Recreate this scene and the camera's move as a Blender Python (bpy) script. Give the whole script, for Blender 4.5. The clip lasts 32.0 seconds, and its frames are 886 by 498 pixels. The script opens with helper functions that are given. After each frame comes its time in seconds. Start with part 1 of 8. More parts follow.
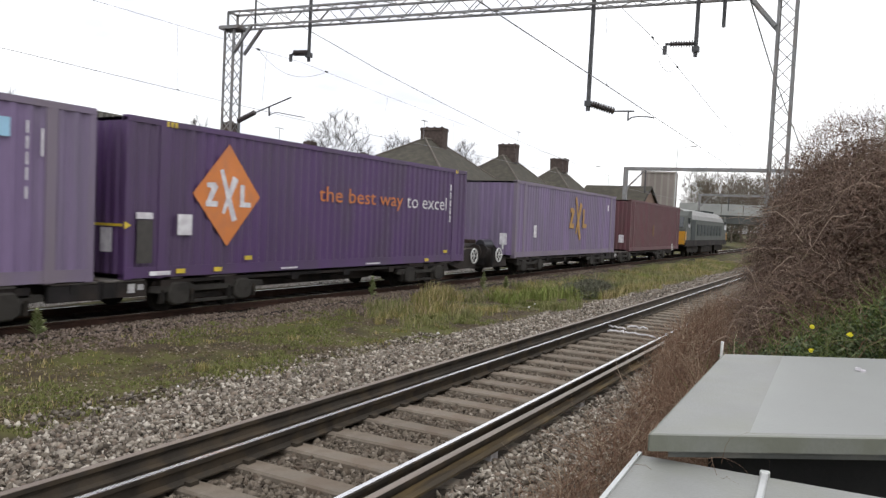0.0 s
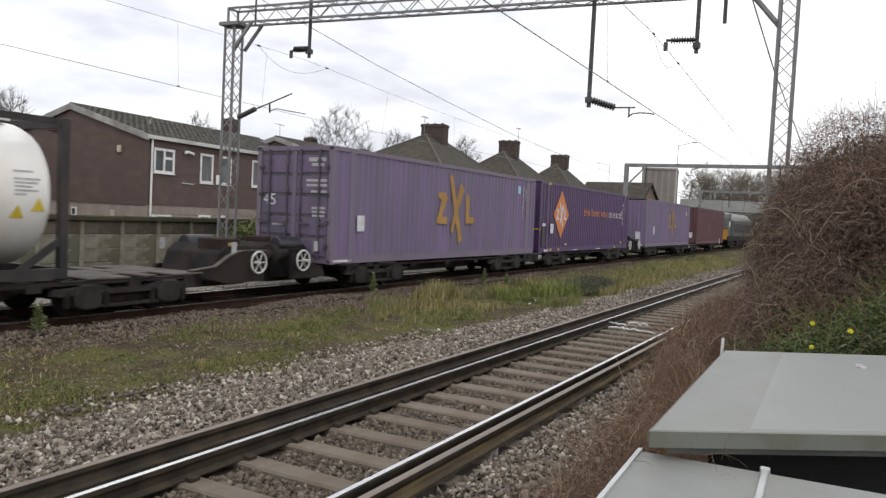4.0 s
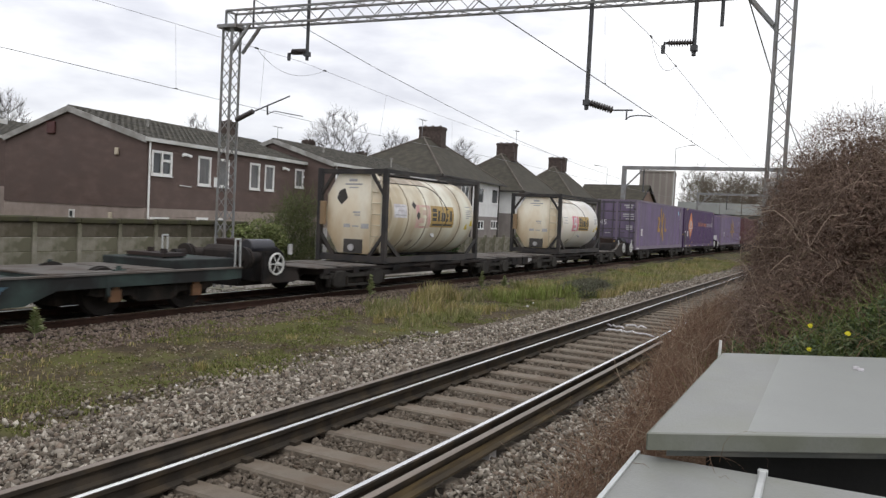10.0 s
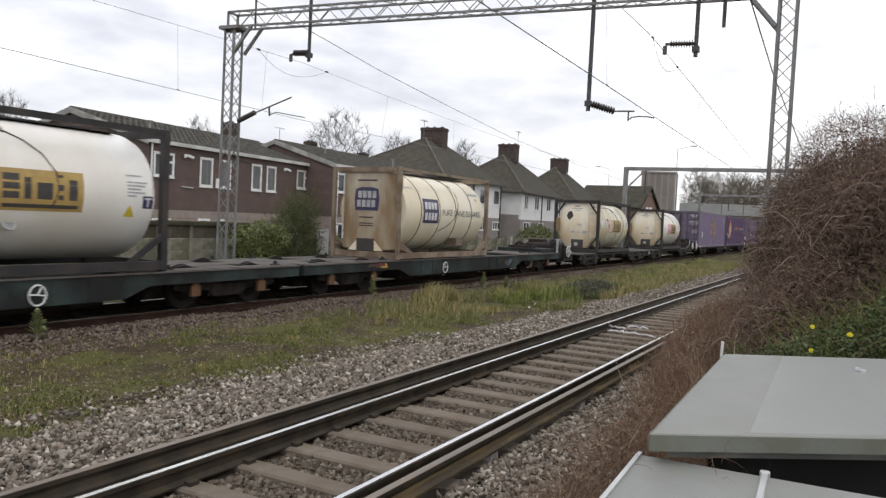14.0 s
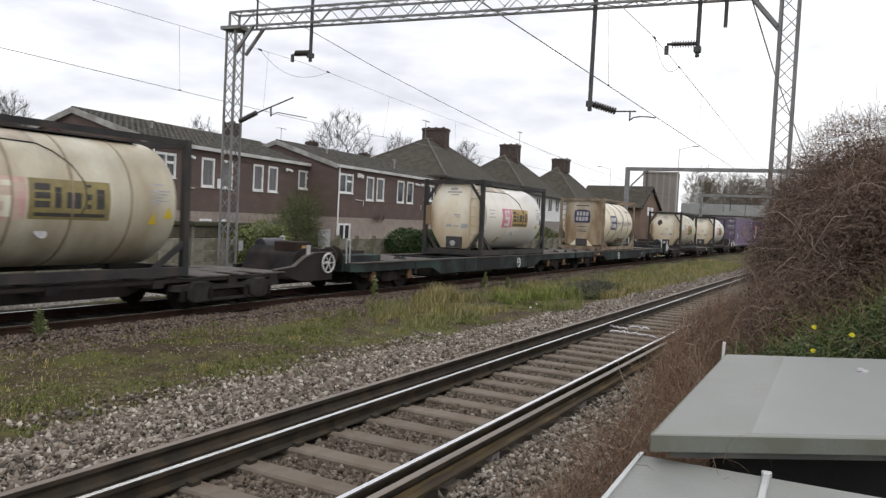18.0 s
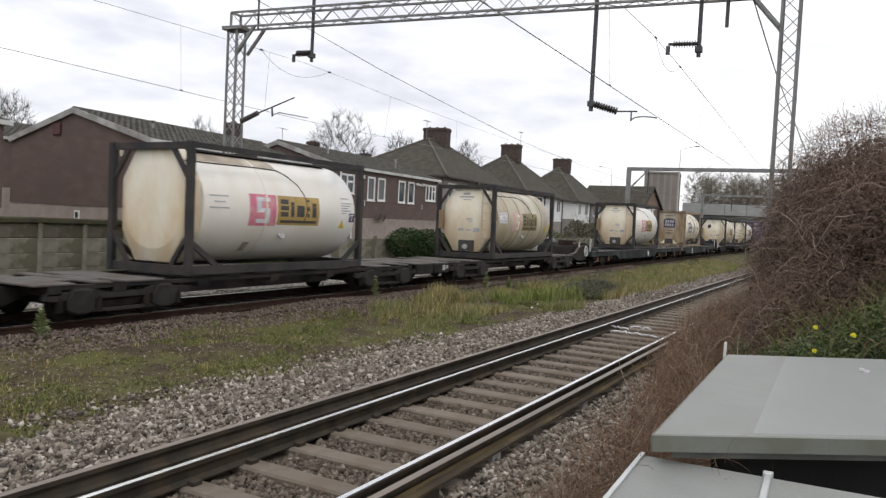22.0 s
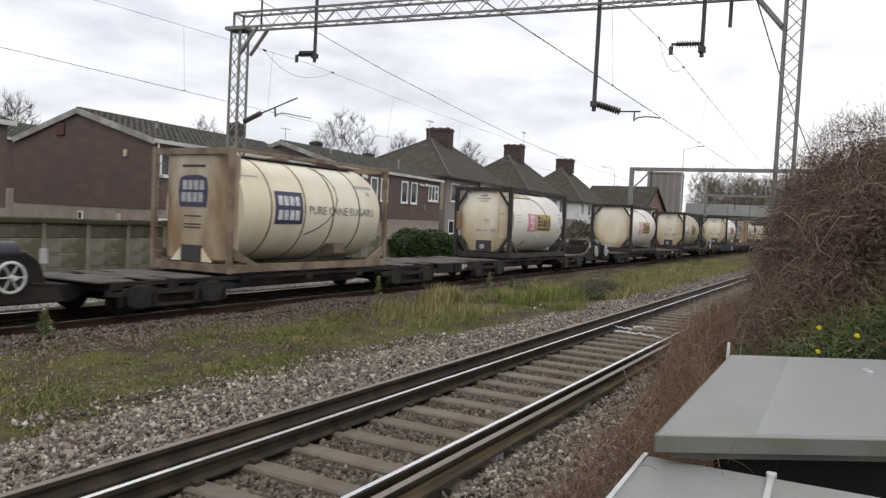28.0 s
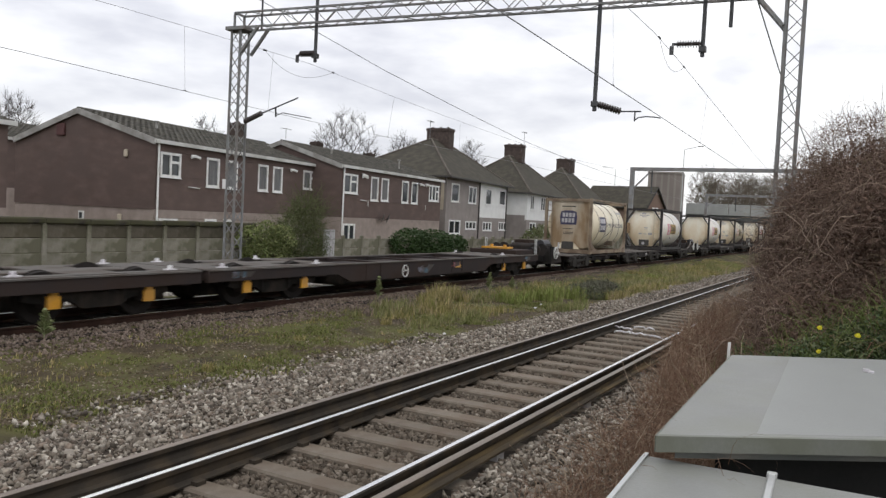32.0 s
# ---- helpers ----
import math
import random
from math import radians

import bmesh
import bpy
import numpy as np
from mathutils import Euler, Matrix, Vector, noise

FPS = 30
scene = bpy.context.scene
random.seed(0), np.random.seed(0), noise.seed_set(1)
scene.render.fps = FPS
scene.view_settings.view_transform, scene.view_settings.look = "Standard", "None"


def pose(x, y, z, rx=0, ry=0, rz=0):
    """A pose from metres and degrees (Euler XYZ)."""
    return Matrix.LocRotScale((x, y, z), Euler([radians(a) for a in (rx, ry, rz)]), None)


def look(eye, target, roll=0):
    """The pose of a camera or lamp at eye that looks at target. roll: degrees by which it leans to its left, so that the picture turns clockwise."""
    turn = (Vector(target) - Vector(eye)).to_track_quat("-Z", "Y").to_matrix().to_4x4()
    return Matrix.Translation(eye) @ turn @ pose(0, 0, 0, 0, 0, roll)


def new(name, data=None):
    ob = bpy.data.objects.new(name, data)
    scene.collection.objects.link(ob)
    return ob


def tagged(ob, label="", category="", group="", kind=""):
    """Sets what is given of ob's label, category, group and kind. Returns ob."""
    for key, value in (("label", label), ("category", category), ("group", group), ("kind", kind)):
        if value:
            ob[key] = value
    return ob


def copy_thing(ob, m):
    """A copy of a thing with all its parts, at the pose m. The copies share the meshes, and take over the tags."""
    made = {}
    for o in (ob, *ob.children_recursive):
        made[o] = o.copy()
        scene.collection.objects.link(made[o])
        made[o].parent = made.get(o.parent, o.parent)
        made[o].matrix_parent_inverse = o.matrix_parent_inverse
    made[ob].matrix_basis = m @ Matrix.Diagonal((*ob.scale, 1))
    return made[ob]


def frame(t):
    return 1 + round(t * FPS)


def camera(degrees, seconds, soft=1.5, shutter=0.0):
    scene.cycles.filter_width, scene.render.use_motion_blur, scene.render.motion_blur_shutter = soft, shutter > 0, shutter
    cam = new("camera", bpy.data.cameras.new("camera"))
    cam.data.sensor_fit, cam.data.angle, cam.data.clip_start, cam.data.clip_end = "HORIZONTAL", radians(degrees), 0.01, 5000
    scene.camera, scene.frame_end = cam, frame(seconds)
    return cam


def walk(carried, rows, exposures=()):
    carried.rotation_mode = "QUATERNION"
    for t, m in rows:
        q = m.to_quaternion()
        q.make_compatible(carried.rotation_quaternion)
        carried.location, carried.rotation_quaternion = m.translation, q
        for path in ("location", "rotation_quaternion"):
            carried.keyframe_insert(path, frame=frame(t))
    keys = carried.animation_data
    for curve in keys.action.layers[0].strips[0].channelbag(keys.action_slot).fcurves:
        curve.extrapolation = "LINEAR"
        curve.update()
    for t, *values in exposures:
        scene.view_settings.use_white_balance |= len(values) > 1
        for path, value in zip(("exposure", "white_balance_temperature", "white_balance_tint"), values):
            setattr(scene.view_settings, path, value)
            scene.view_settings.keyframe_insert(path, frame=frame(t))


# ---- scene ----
EYE = Vector((0.0, 0.0, 2.151))
YAW, PITCH, ROLL = 28.746, -2.329, 2.874


def aim(d_yaw, d_pitch):
    """The camera's pose on its stand, turned by small angles from its rest."""
    a, b = radians(YAW + d_yaw), radians(PITCH + d_pitch)
    way = Vector((math.cos(a) * math.cos(b), math.sin(a) * math.cos(b), math.sin(b)))
    return look(EYE, EYE + way, ROLL)


# seconds, small pan and tilt in hundredths of a degree
SWAY = [(0, -46, -1), (0.5, 0, -6), (1, 1, -13), (1.5, -5, -19), (2, -15, -21), (2.5, -25, -25), (3, -31, -27), (3.5, -38, -27),
        (5.5, -52, -26), (6, -56, -24), (6.5, -57, -21), (7, -57, -17), (8, -58, -15), (9, -58, -10), (10, -58, -8), (11, -57, -5),
        (12, -52, -3), (13, -50, -2), (14, -45, -1), (14.5, -44, 0), (16.5, -38, 0), (18, -34, 0), (20, -31, 1), (21, -30, 0), (22, -25, 0),
        (23, -20, 2), (24, -15, 1), (25, -12, 0), (25.5, -10, 0), (27.5, -5, 0), (29, -2, 1), (30, -1, 0), (32, 0, 0)]
cam = camera(59.62, 32.0, soft=1.35, shutter=0.35)
walk(cam, [(t, aim(a / 100, b / 100)) for t, a, b in SWAY],
     exposures=[(0, 0.61), (1, 0.56), (2, 0.49), (3, 0.43), (4.5, 0.36), (6, 0.32), (18, 0.33), (21, 0.35), (25, 0.34), (28, 0.27), (32, 0.25)])

# ---- light: a bright overcast sky ----
world = bpy.data.worlds.new("overcast")
scene.world = world
world.use_nodes = True
wn, wl = world.node_tree.nodes, world.node_tree.links
wn.clear()
sky = wn.new("ShaderNodeTexSky")
sky.sky_type, sky.sun_disc, sky.sun_elevation, sky.sun_rotation = "NISHITA", False, radians(38), radians(200)
sky_gain = wn.new("ShaderNodeMix")
sky_gain.data_type, sky_gain.blend_type = "RGBA", "MIX"
sky_gain.inputs["Factor"].default_value = 0.93
w_co = wn.new("ShaderNodeTexCoord")
w_map = wn.new("ShaderNodeMapping")
w_map.inputs["Scale"].default_value = (1.6, 1.6, 5.0)
w_noise = wn.new("ShaderNodeTexNoise")
w_noise.inputs["Scale"].default_value, w_noise.inputs["Detail"].default_value = 2.2, 6.0
w_ramp = wn.new("ShaderNodeValToRGB")
w_ramp.color_ramp.elements[0].position, w_ramp.color_ramp.elements[0].color = 0.40, (5.8, 5.85, 6.35, 1)
w_ramp.color_ramp.elements[1].position, w_ramp.color_ramp.elements[1].color = 0.6, (8.95, 8.95, 9.1, 1)
w_bg = wn.new("ShaderNodeBackground")
w_bg.inputs["Strength"].default_value = 0.117
w_out = wn.new("ShaderNodeOutputWorld")
wl.new(w_co.outputs["Generated"], w_map.inputs["Vector"])
wl.new(w_map.outputs["Vector"], w_noise.inputs["Vector"])
wl.new(w_noise.outputs["Fac"], w_ramp.inputs["Fac"])
wl.new(sky.outputs["Color"], sky_gain.inputs["A"])
w_sep = wn.new("ShaderNodeSeparateXYZ")
w_rise = wn.new("ShaderNodeMapRange")
w_rise.inputs["From Min"].default_value, w_rise.inputs["From Max"].default_value = 0.0, 0.45
w_rise.inputs["To Min"].default_value, w_rise.inputs["To Max"].default_value = 0.87, 1.13
w_dome = wn.new("ShaderNodeVectorMath")
w_dome.operation = "SCALE"
wl.new(w_co.outputs["Generated"], w_sep.inputs["Vector"])
wl.new(w_sep.outputs["Z"], w_rise.inputs["Value"])
wl.new(w_ramp.outputs["Color"], w_dome.inputs["Vector"])
wl.new(w_rise.outputs["Result"], w_dome.inputs["Scale"])
wl.new(w_dome.outputs["Vector"], sky_gain.inputs["B"])
wl.new(sky_gain.outputs["Result"], w_bg.inputs["Color"])
wl.new(w_bg.outputs["Background"], w_out.inputs["Surface"])
sun = new("sun", bpy.data.lights.new("sun", "SUN"))
sun.data.energy, sun.data.angle, sun.data.color = 0.5, radians(25), (1.0, 0.97, 0.92)
sun.matrix_world = look((0, 0, 60), (26, 26, 0))


# ---- materials ----
def mat(name, col, rough=0.75, metal=0.0, var=0.25, scale=3.0, grain=60.0, dirt=None, dirt_scale=1.5, dirt_amount=0.5,
        stretch=(1, 1, 1), bump=0.15, rand=0.0, coords="Object", dirt_width=0.18, spec=None):
    """A worn surface: broad tone changes, fine grain, patches of dirt, fine relief. dirt: a second colour in patches."""
    m = bpy.data.materials.new(name)
    m.use_nodes = True
    n, l = m.node_tree.nodes, m.node_tree.links
    b = n["Principled BSDF"]
    b.inputs["Roughness"].default_value, b.inputs["Metallic"].default_value = rough, metal
    b.inputs["Specular IOR Level"].default_value = spec if spec is not None else (0.18 if rough >= 0.8 else 0.5)
    co = n.new("ShaderNodeTexCoord")
    mp = n.new("ShaderNodeMapping")
    mp.inputs["Scale"].default_value = stretch
    l.new(co.outputs[coords], mp.inputs["Vector"])

    def tex(s, detail):
        t = n.new("ShaderNodeTexNoise")
        t.inputs["Scale"].default_value, t.inputs["Detail"].default_value = s, detail
        l.new(mp.outputs["Vector"], t.inputs["Vector"])
        return t.outputs["Fac"]

    def mix(kind, fac, a, c):
        x = n.new("ShaderNodeMix")
        x.data_type, x.blend_type = "RGBA", kind
        for key, v in (("Factor", fac), ("A", a), ("B", c)):
            if isinstance(v, (int, float)):
                x.inputs[key].default_value = v
            elif isinstance(v, tuple):
                x.inputs[key].default_value = (*v[:3], 1)
            else:
                l.new(v, x.inputs[key])
        return x.outputs["Result"]

    def ramp(fac, lo, hi, a=0.0, c=1.0):
        r = n.new("ShaderNodeMapRange")
        r.inputs["From Min"].default_value, r.inputs["From Max"].default_value = lo, hi
        r.inputs["To Min"].default_value, r.inputs["To Max"].default_value = a, c
        l.new(fac, r.inputs["Value"])
        return r.outputs["Result"]

    broad, fine = tex(scale, 4.0), tex(grain, 3.0)
    light = tuple(min(1, c * (1 + var)) for c in col)
    dark = tuple(c * (1 - var) for c in col)
    out = mix("MIX", ramp(broad, 0.3, 0.7), dark, light)
    out = mix("MULTIPLY", min(1, var * 1.6), out, mix("MIX", ramp(fine, 0.3, 0.7), (0.62, 0.62, 0.62), (1.0, 1.0, 1.0)))
    if dirt:
        edge = 0.5 + 0.22 * (0.5 - dirt_amount)
        out = mix("MIX", ramp(tex(dirt_scale, 6.0), edge - dirt_width / 2, edge + dirt_width / 2, 0.0, min(1.0, 0.35 + dirt_amount)), out, dirt)
    if rand:
        info = n.new("ShaderNodeObjectInfo")
        out = mix("MULTIPLY", 1.0, out, mix("MIX", info.outputs["Random"], (1 - rand, 1 - rand, 1 - rand), (1.0, 1.0, 1.0)))
    l.new(out, b.inputs["Base Color"])
    if bump:
        bp = n.new("ShaderNodeBump")
        bp.inputs["Strength"].default_value, bp.inputs["Distance"].default_value = bump, 0.01
        l.new(fine, bp.inputs["Height"])
        l.new(bp.outputs["Normal"], b.inputs["Normal"])
    return m


def island(name, cols, rough=0.9, grain=40.0):
    """Loose pieces in one mesh, each in a tone of its own between the given colours."""
    m = bpy.data.materials.new(name)
    m.use_nodes = True
    n, l = m.node_tree.nodes, m.node_tree.links
    b = n["Principled BSDF"]
    b.inputs["Roughness"].default_value = rough
    b.inputs["Specular IOR Level"].default_value = 0.2
    g = n.new("ShaderNodeNewGeometry")
    r = n.new("ShaderNodeValToRGB")
    while len(r.color_ramp.elements) < len(cols):
        r.color_ramp.elements.new(0.5)
    for i, c in enumerate(cols):
        r.color_ramp.elements[i].position, r.color_ramp.elements[i].color = i / (len(cols) - 1), (*c, 1)
    l.new(g.outputs["Random Per Island"], r.inputs["Fac"])
    co = n.new("ShaderNodeTexCoord")
    t = n.new("ShaderNodeTexNoise")
    t.inputs["Scale"].default_value = grain
    l.new(co.outputs["Object"], t.inputs["Vector"])
    x = n.new("ShaderNodeMix")
    x.data_type, x.blend_type = "RGBA", "OVERLAY"
    x.inputs["Factor"].default_value = 0.35
    l.new(r.outputs["Color"], x.inputs["A"])
    l.new(t.outputs["Fac"], x.inputs["B"])
    l.new(x.outputs["Result"], b.inputs["Base Color"])
    return m


M = {
    "soil": mat("soil", (0.07, 0.053, 0.032), 0.95, var=0.45, scale=1.6, grain=26, dirt=(0.085, 0.09, 0.024), dirt_scale=0.8, dirt_amount=0.5, bump=0.8, dirt_width=0.16),
    "bed": mat("bed", (0.045, 0.036, 0.028), 0.95, var=0.4, scale=6, grain=22, dirt=(0.065, 0.051, 0.038), dirt_scale=1.3, dirt_amount=0.45, bump=1.0),
    # far bed: the train's shade is put into this dark colour
    "bed_shaded": mat("bed_shaded", (0.02, 0.015, 0.012), 0.95, var=0.35, scale=6, grain=22, dirt=(0.015, 0.012, 0.01), dirt_scale=1.3, dirt_amount=0.45, bump=1.0),
    "rail_side": mat("rail_side", (0.044, 0.037, 0.029), 0.85, var=0.3, scale=2.5, dirt=(0.075, 0.055, 0.035), dirt_scale=4, dirt_amount=0.3),
    "rail_rust": mat("rail_rust", (0.05, 0.027, 0.019), 0.9, var=0.3, scale=2.5, dirt=(0.035, 0.02, 0.015), dirt_scale=4, dirt_amount=0.3),
    "rail_top": mat("rail_top", (0.72, 0.72, 0.72), 0.22, 0.9, var=0.05, scale=1.0, stretch=(0.3, 8, 8), bump=0.02),
    "rail_top_far": mat("rail_top_far", (0.8, 0.8, 0.8), 0.5, 0.85, var=0.05, scale=1.0, stretch=(0.3, 8, 8), bump=0.02),
    "third_top": mat("third_top", (0.21, 0.17, 0.14), 0.5, 0.4, var=0.15, scale=1.5, stretch=(0.4, 6, 6)),
    "third_foot": mat("third_foot", (0.17, 0.125, 0.065), 0.8, var=0.35, scale=1.5, stretch=(0.6, 4, 4), dirt=(0.06, 0.05, 0.04), dirt_scale=2),
    "sleeper": mat("sleeper", (0.23, 0.197, 0.158), 0.95, var=0.22, scale=3, grain=50, dirt=(0.16, 0.125, 0.095), dirt_scale=2.5, dirt_amount=0.5, bump=0.4, rand=0.25),
    "stones": island("stones", [(0.05, 0.041, 0.032), (0.20, 0.172, 0.138), (0.33, 0.292, 0.24), (0.085, 0.067, 0.051), (0.52, 0.475, 0.405), (0.06, 0.049, 0.039), (0.235, 0.187, 0.147), (0.155, 0.137, 0.117)]),
    "stones_mid": island("stones_mid", [(0.055, 0.044, 0.033), (0.105, 0.086, 0.066), (0.165, 0.138, 0.108), (0.09, 0.068, 0.05), (0.25, 0.215, 0.175)]),
    "stones_pale": island("stones_pale", [(0.16, 0.145, 0.13), (0.30, 0.28, 0.255), (0.42, 0.395, 0.36), (0.22, 0.2, 0.18), (0.5, 0.47, 0.43)]),
    "stones_dark": island("stones_dark", [(0.10, 0.075, 0.058), (0.16, 0.12, 0.095), (0.22, 0.175, 0.145), (0.08, 0.062, 0.05)]),
    "grass": island("grass", [(0.11, 0.13, 0.035), (0.18, 0.18, 0.055), (0.31, 0.255, 0.11), (0.43, 0.35, 0.19), (0.25, 0.205, 0.08), (0.17, 0.185, 0.045)], 0.8),
    "moss": island("moss", [(0.10, 0.12, 0.032), (0.15, 0.172, 0.045), (0.2, 0.195, 0.08), (0.15, 0.135, 0.065), (0.095, 0.125, 0.03)], 0.9),
    "grass_green": island("grass_green", [(0.125, 0.145, 0.05), (0.18, 0.195, 0.068), (0.24, 0.24, 0.10), (0.15, 0.15, 0.065), (0.29, 0.25, 0.135)], 0.8),
    "grass_lush": island("grass_lush", [(0.13, 0.175, 0.042), (0.19, 0.235, 0.06), (0.25, 0.265, 0.09), (0.21, 0.2, 0.085)], 0.8),
    "brush": island("brush", [(0.075, 0.085, 0.055), (0.11, 0.118, 0.078), (0.15, 0.142, 0.105), (0.065, 0.06, 0.05)], 0.9),
    "verge_stones": island("verge_stones", [(0.065, 0.049, 0.03), (0.105, 0.08, 0.05), (0.16, 0.127, 0.088), (0.08, 0.058, 0.035), (0.29, 0.25, 0.195), (0.09, 0.066, 0.038), (0.08, 0.075, 0.03)]),
    "weed": island("weed", [(0.075, 0.105, 0.025), (0.13, 0.17, 0.045), (0.19, 0.20, 0.075)], 0.75),
    "weed_pale": island("weed_pale", [(0.16, 0.20, 0.08), (0.25, 0.28, 0.13), (0.30, 0.31, 0.17)], 0.75),
    "shrub_pale": island("shrub_pale", [(0.12, 0.155, 0.05), (0.20, 0.24, 0.085), (0.29, 0.32, 0.14), (0.10, 0.125, 0.04), (0.18, 0.18, 0.08)], 0.75),
    "shrub": island("shrub", [(0.06, 0.082, 0.03), (0.10, 0.125, 0.045), (0.18, 0.19, 0.085), (0.05, 0.068, 0.027), (0.12, 0.10, 0.06)], 0.75),
    "dry": island("dry", [(0.16, 0.095, 0.062), (0.24, 0.155, 0.105), (0.12, 0.07, 0.045), (0.30, 0.21, 0.15), (0.19, 0.10, 0.065)], 0.9),
    "straw": island("straw", [(0.36, 0.28, 0.20), (0.26, 0.19, 0.13), (0.42, 0.34, 0.25)], 0.9),
    "pale_cane": island("pale_cane", [(0.29, 0.22, 0.175), (0.22, 0.16, 0.122), (0.36, 0.285, 0.225)], 0.9),
    "twig": island("twig", [(0.14, 0.094, 0.074), (0.20, 0.143, 0.112), (0.095, 0.06, 0.047), (0.25, 0.19, 0.15), (0.145, 0.09, 0.068), (0.15, 0.122, 0.072)], 0.9),
    "dead_leaf": island("dead_leaf", [(0.095, 0.06, 0.046), (0.135, 0.088, 0.066), (0.068, 0.043, 0.033), (0.17, 0.115, 0.084)], 0.9),
    "leaf": island("leaf", [(0.022, 0.042, 0.016), (0.045, 0.07, 0.024), (0.12, 0.143, 0.06), (0.03, 0.05, 0.021), (0.066, 0.092, 0.036), (0.17, 0.18, 0.1)], 0.6),
    "ivy": island("ivy", [(0.022, 0.045, 0.014), (0.038, 0.068, 0.02), (0.055, 0.085, 0.03)], 0.6),
    "flower": mat("flower", (0.66, 0.60, 0.03), 0.6, var=0.1),
    # bark lightened to paint in the haze of distance
    "bark_haze": mat("bark_haze", (0.15, 0.125, 0.1), 0.95, var=0.3, scale=0.6),
    "bark": mat("bark", (0.055, 0.048, 0.042), 0.95, var=0.3, scale=3),
    "far_twig": island("far_twig", [(0.06, 0.053, 0.047), (0.085, 0.075, 0.067), (0.045, 0.04, 0.036)], 0.95),
    "steel": mat("steel", (0.235, 0.24, 0.24), 0.7, 0.2, var=0.2, scale=2, dirt=(0.2, 0.17, 0.15), dirt_scale=3, dirt_amount=0.3),
    "dark_steel": mat("dark_steel", (0.075, 0.077, 0.08), 0.6, 0.3, var=0.25, scale=3),
    "ridge": mat("ridge", (0.14, 0.122, 0.105), 0.9, var=0.25, scale=2),
    "wire": mat("wire", (0.19, 0.19, 0.195), 0.5, 0.4, var=0.1),
    "porcelain": mat("porcelain", (0.06, 0.05, 0.048), 0.25, var=0.1),
    "concrete": mat("concrete", (0.36, 0.338, 0.28), 0.95, var=0.3, scale=1.6, grain=40, dirt=(0.12, 0.115, 0.075), dirt_scale=1.6, dirt_amount=0.55, bump=0.3, rand=0.16),
    "concrete_dark": mat("concrete_dark", (0.19, 0.167, 0.13), 0.95, var=0.35, scale=1.8, grain=40, dirt=(0.085, 0.075, 0.05), dirt_scale=1.6, dirt_amount=0.55, bump=0.4, rand=0.3),
    "coping": mat("coping", (0.05, 0.045, 0.036), 0.95, var=0.4, scale=2, dirt=(0.068, 0.066, 0.036), dirt_scale=2.5),
    "clad": mat("clad", (0.138, 0.099, 0.087), 0.8, var=0.16, scale=1.2, grain=30, dirt=(0.113, 0.084, 0.075), dirt_scale=0.8, stretch=(1, 1, 2.0), bump=0.2),
    "plinth": mat("plinth", (0.33, 0.275, 0.245), 0.9, var=0.14, scale=2, grain=40, bump=0.3),
    "tile": mat("tile", (0.074, 0.07, 0.061), 0.9, var=0.35, scale=3, grain=18, dirt=(0.125, 0.118, 0.095), dirt_scale=3.2, dirt_amount=0.28, bump=0.4),
    "tile_brown": mat("tile_brown", (0.068, 0.062, 0.048), 0.9, var=0.22, scale=2, grain=14, dirt=(0.048, 0.044, 0.036), dirt_scale=1.5, dirt_amount=0.4, bump=0.5),
    "white": mat("white", (0.78, 0.78, 0.77), 0.5, var=0.06, scale=2, dirt=(0.55, 0.54, 0.5), dirt_scale=2.5, dirt_amount=0.3),
    "bargeboard": mat("bargeboard", (0.36, 0.35, 0.33), 0.7, var=0.2, scale=1.5, dirt=(0.22, 0.21, 0.19), dirt_scale=2.0, dirt_amount=0.5),
    "fascia": mat("fascia", (0.60, 0.60, 0.58), 0.6, var=0.1, scale=1.5, dirt=(0.36, 0.35, 0.32), dirt_scale=1.5, dirt_amount=0.4),
    "pane": mat("pane", (0.045, 0.05, 0.055), 0.08, var=0.3, scale=0.9, bump=0.0),
    "curtain": mat("curtain", (0.2, 0.2, 0.2), 0.8, var=0.2, scale=6, stretch=(1, 1, 0.1)),
    "render_grey": mat("render_grey", (0.28, 0.25, 0.235), 0.95, var=0.12, scale=1.5, grain=50, bump=0.3),
    "render_white": mat("render_white", (0.76, 0.76, 0.745), 0.9, var=0.06, scale=1.5, grain=50),
    "render_cream": mat("render_cream", (0.52, 0.46, 0.36), 0.9, var=0.08, scale=1.5),
    "brick": mat("brick", (0.085, 0.066, 0.058), 0.9, var=0.25, scale=4, grain=25, bump=0.4),
    "red_box": mat("red_box", (0.075, 0.022, 0.02), 0.5, var=0.12),
    "far_brick": mat("far_brick", (0.20, 0.14, 0.11), 0.9, var=0.15, scale=0.6),
    "tower_rib": mat("tower_rib", (0.29, 0.265, 0.24), 0.9, var=0.12, scale=0.25),
    "tower": mat("tower", (0.245, 0.215, 0.195), 0.9, var=0.12, scale=0.25),
    "far_hedge": island("far_hedge", [(0.11, 0.10, 0.075), (0.15, 0.135, 0.10), (0.095, 0.10, 0.06)], 0.95),
    "bridge": mat("bridge", (0.30, 0.31, 0.295), 0.7, var=0.12, scale=0.5),
    "bridge_dark": mat("bridge_dark", (0.09, 0.095, 0.09), 0.8, var=0.15, scale=0.5),
    "lid": mat("lid", (0.218, 0.222, 0.21), 0.55, var=0.13, scale=2.2, grain=90, dirt=(0.195, 0.2, 0.168), dirt_scale=3.0, dirt_amount=0.36, bump=0.2, dirt_width=0.25),
    # near-black that paints in the shade below the cabinet lid
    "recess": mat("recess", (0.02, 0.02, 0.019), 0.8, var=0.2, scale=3),
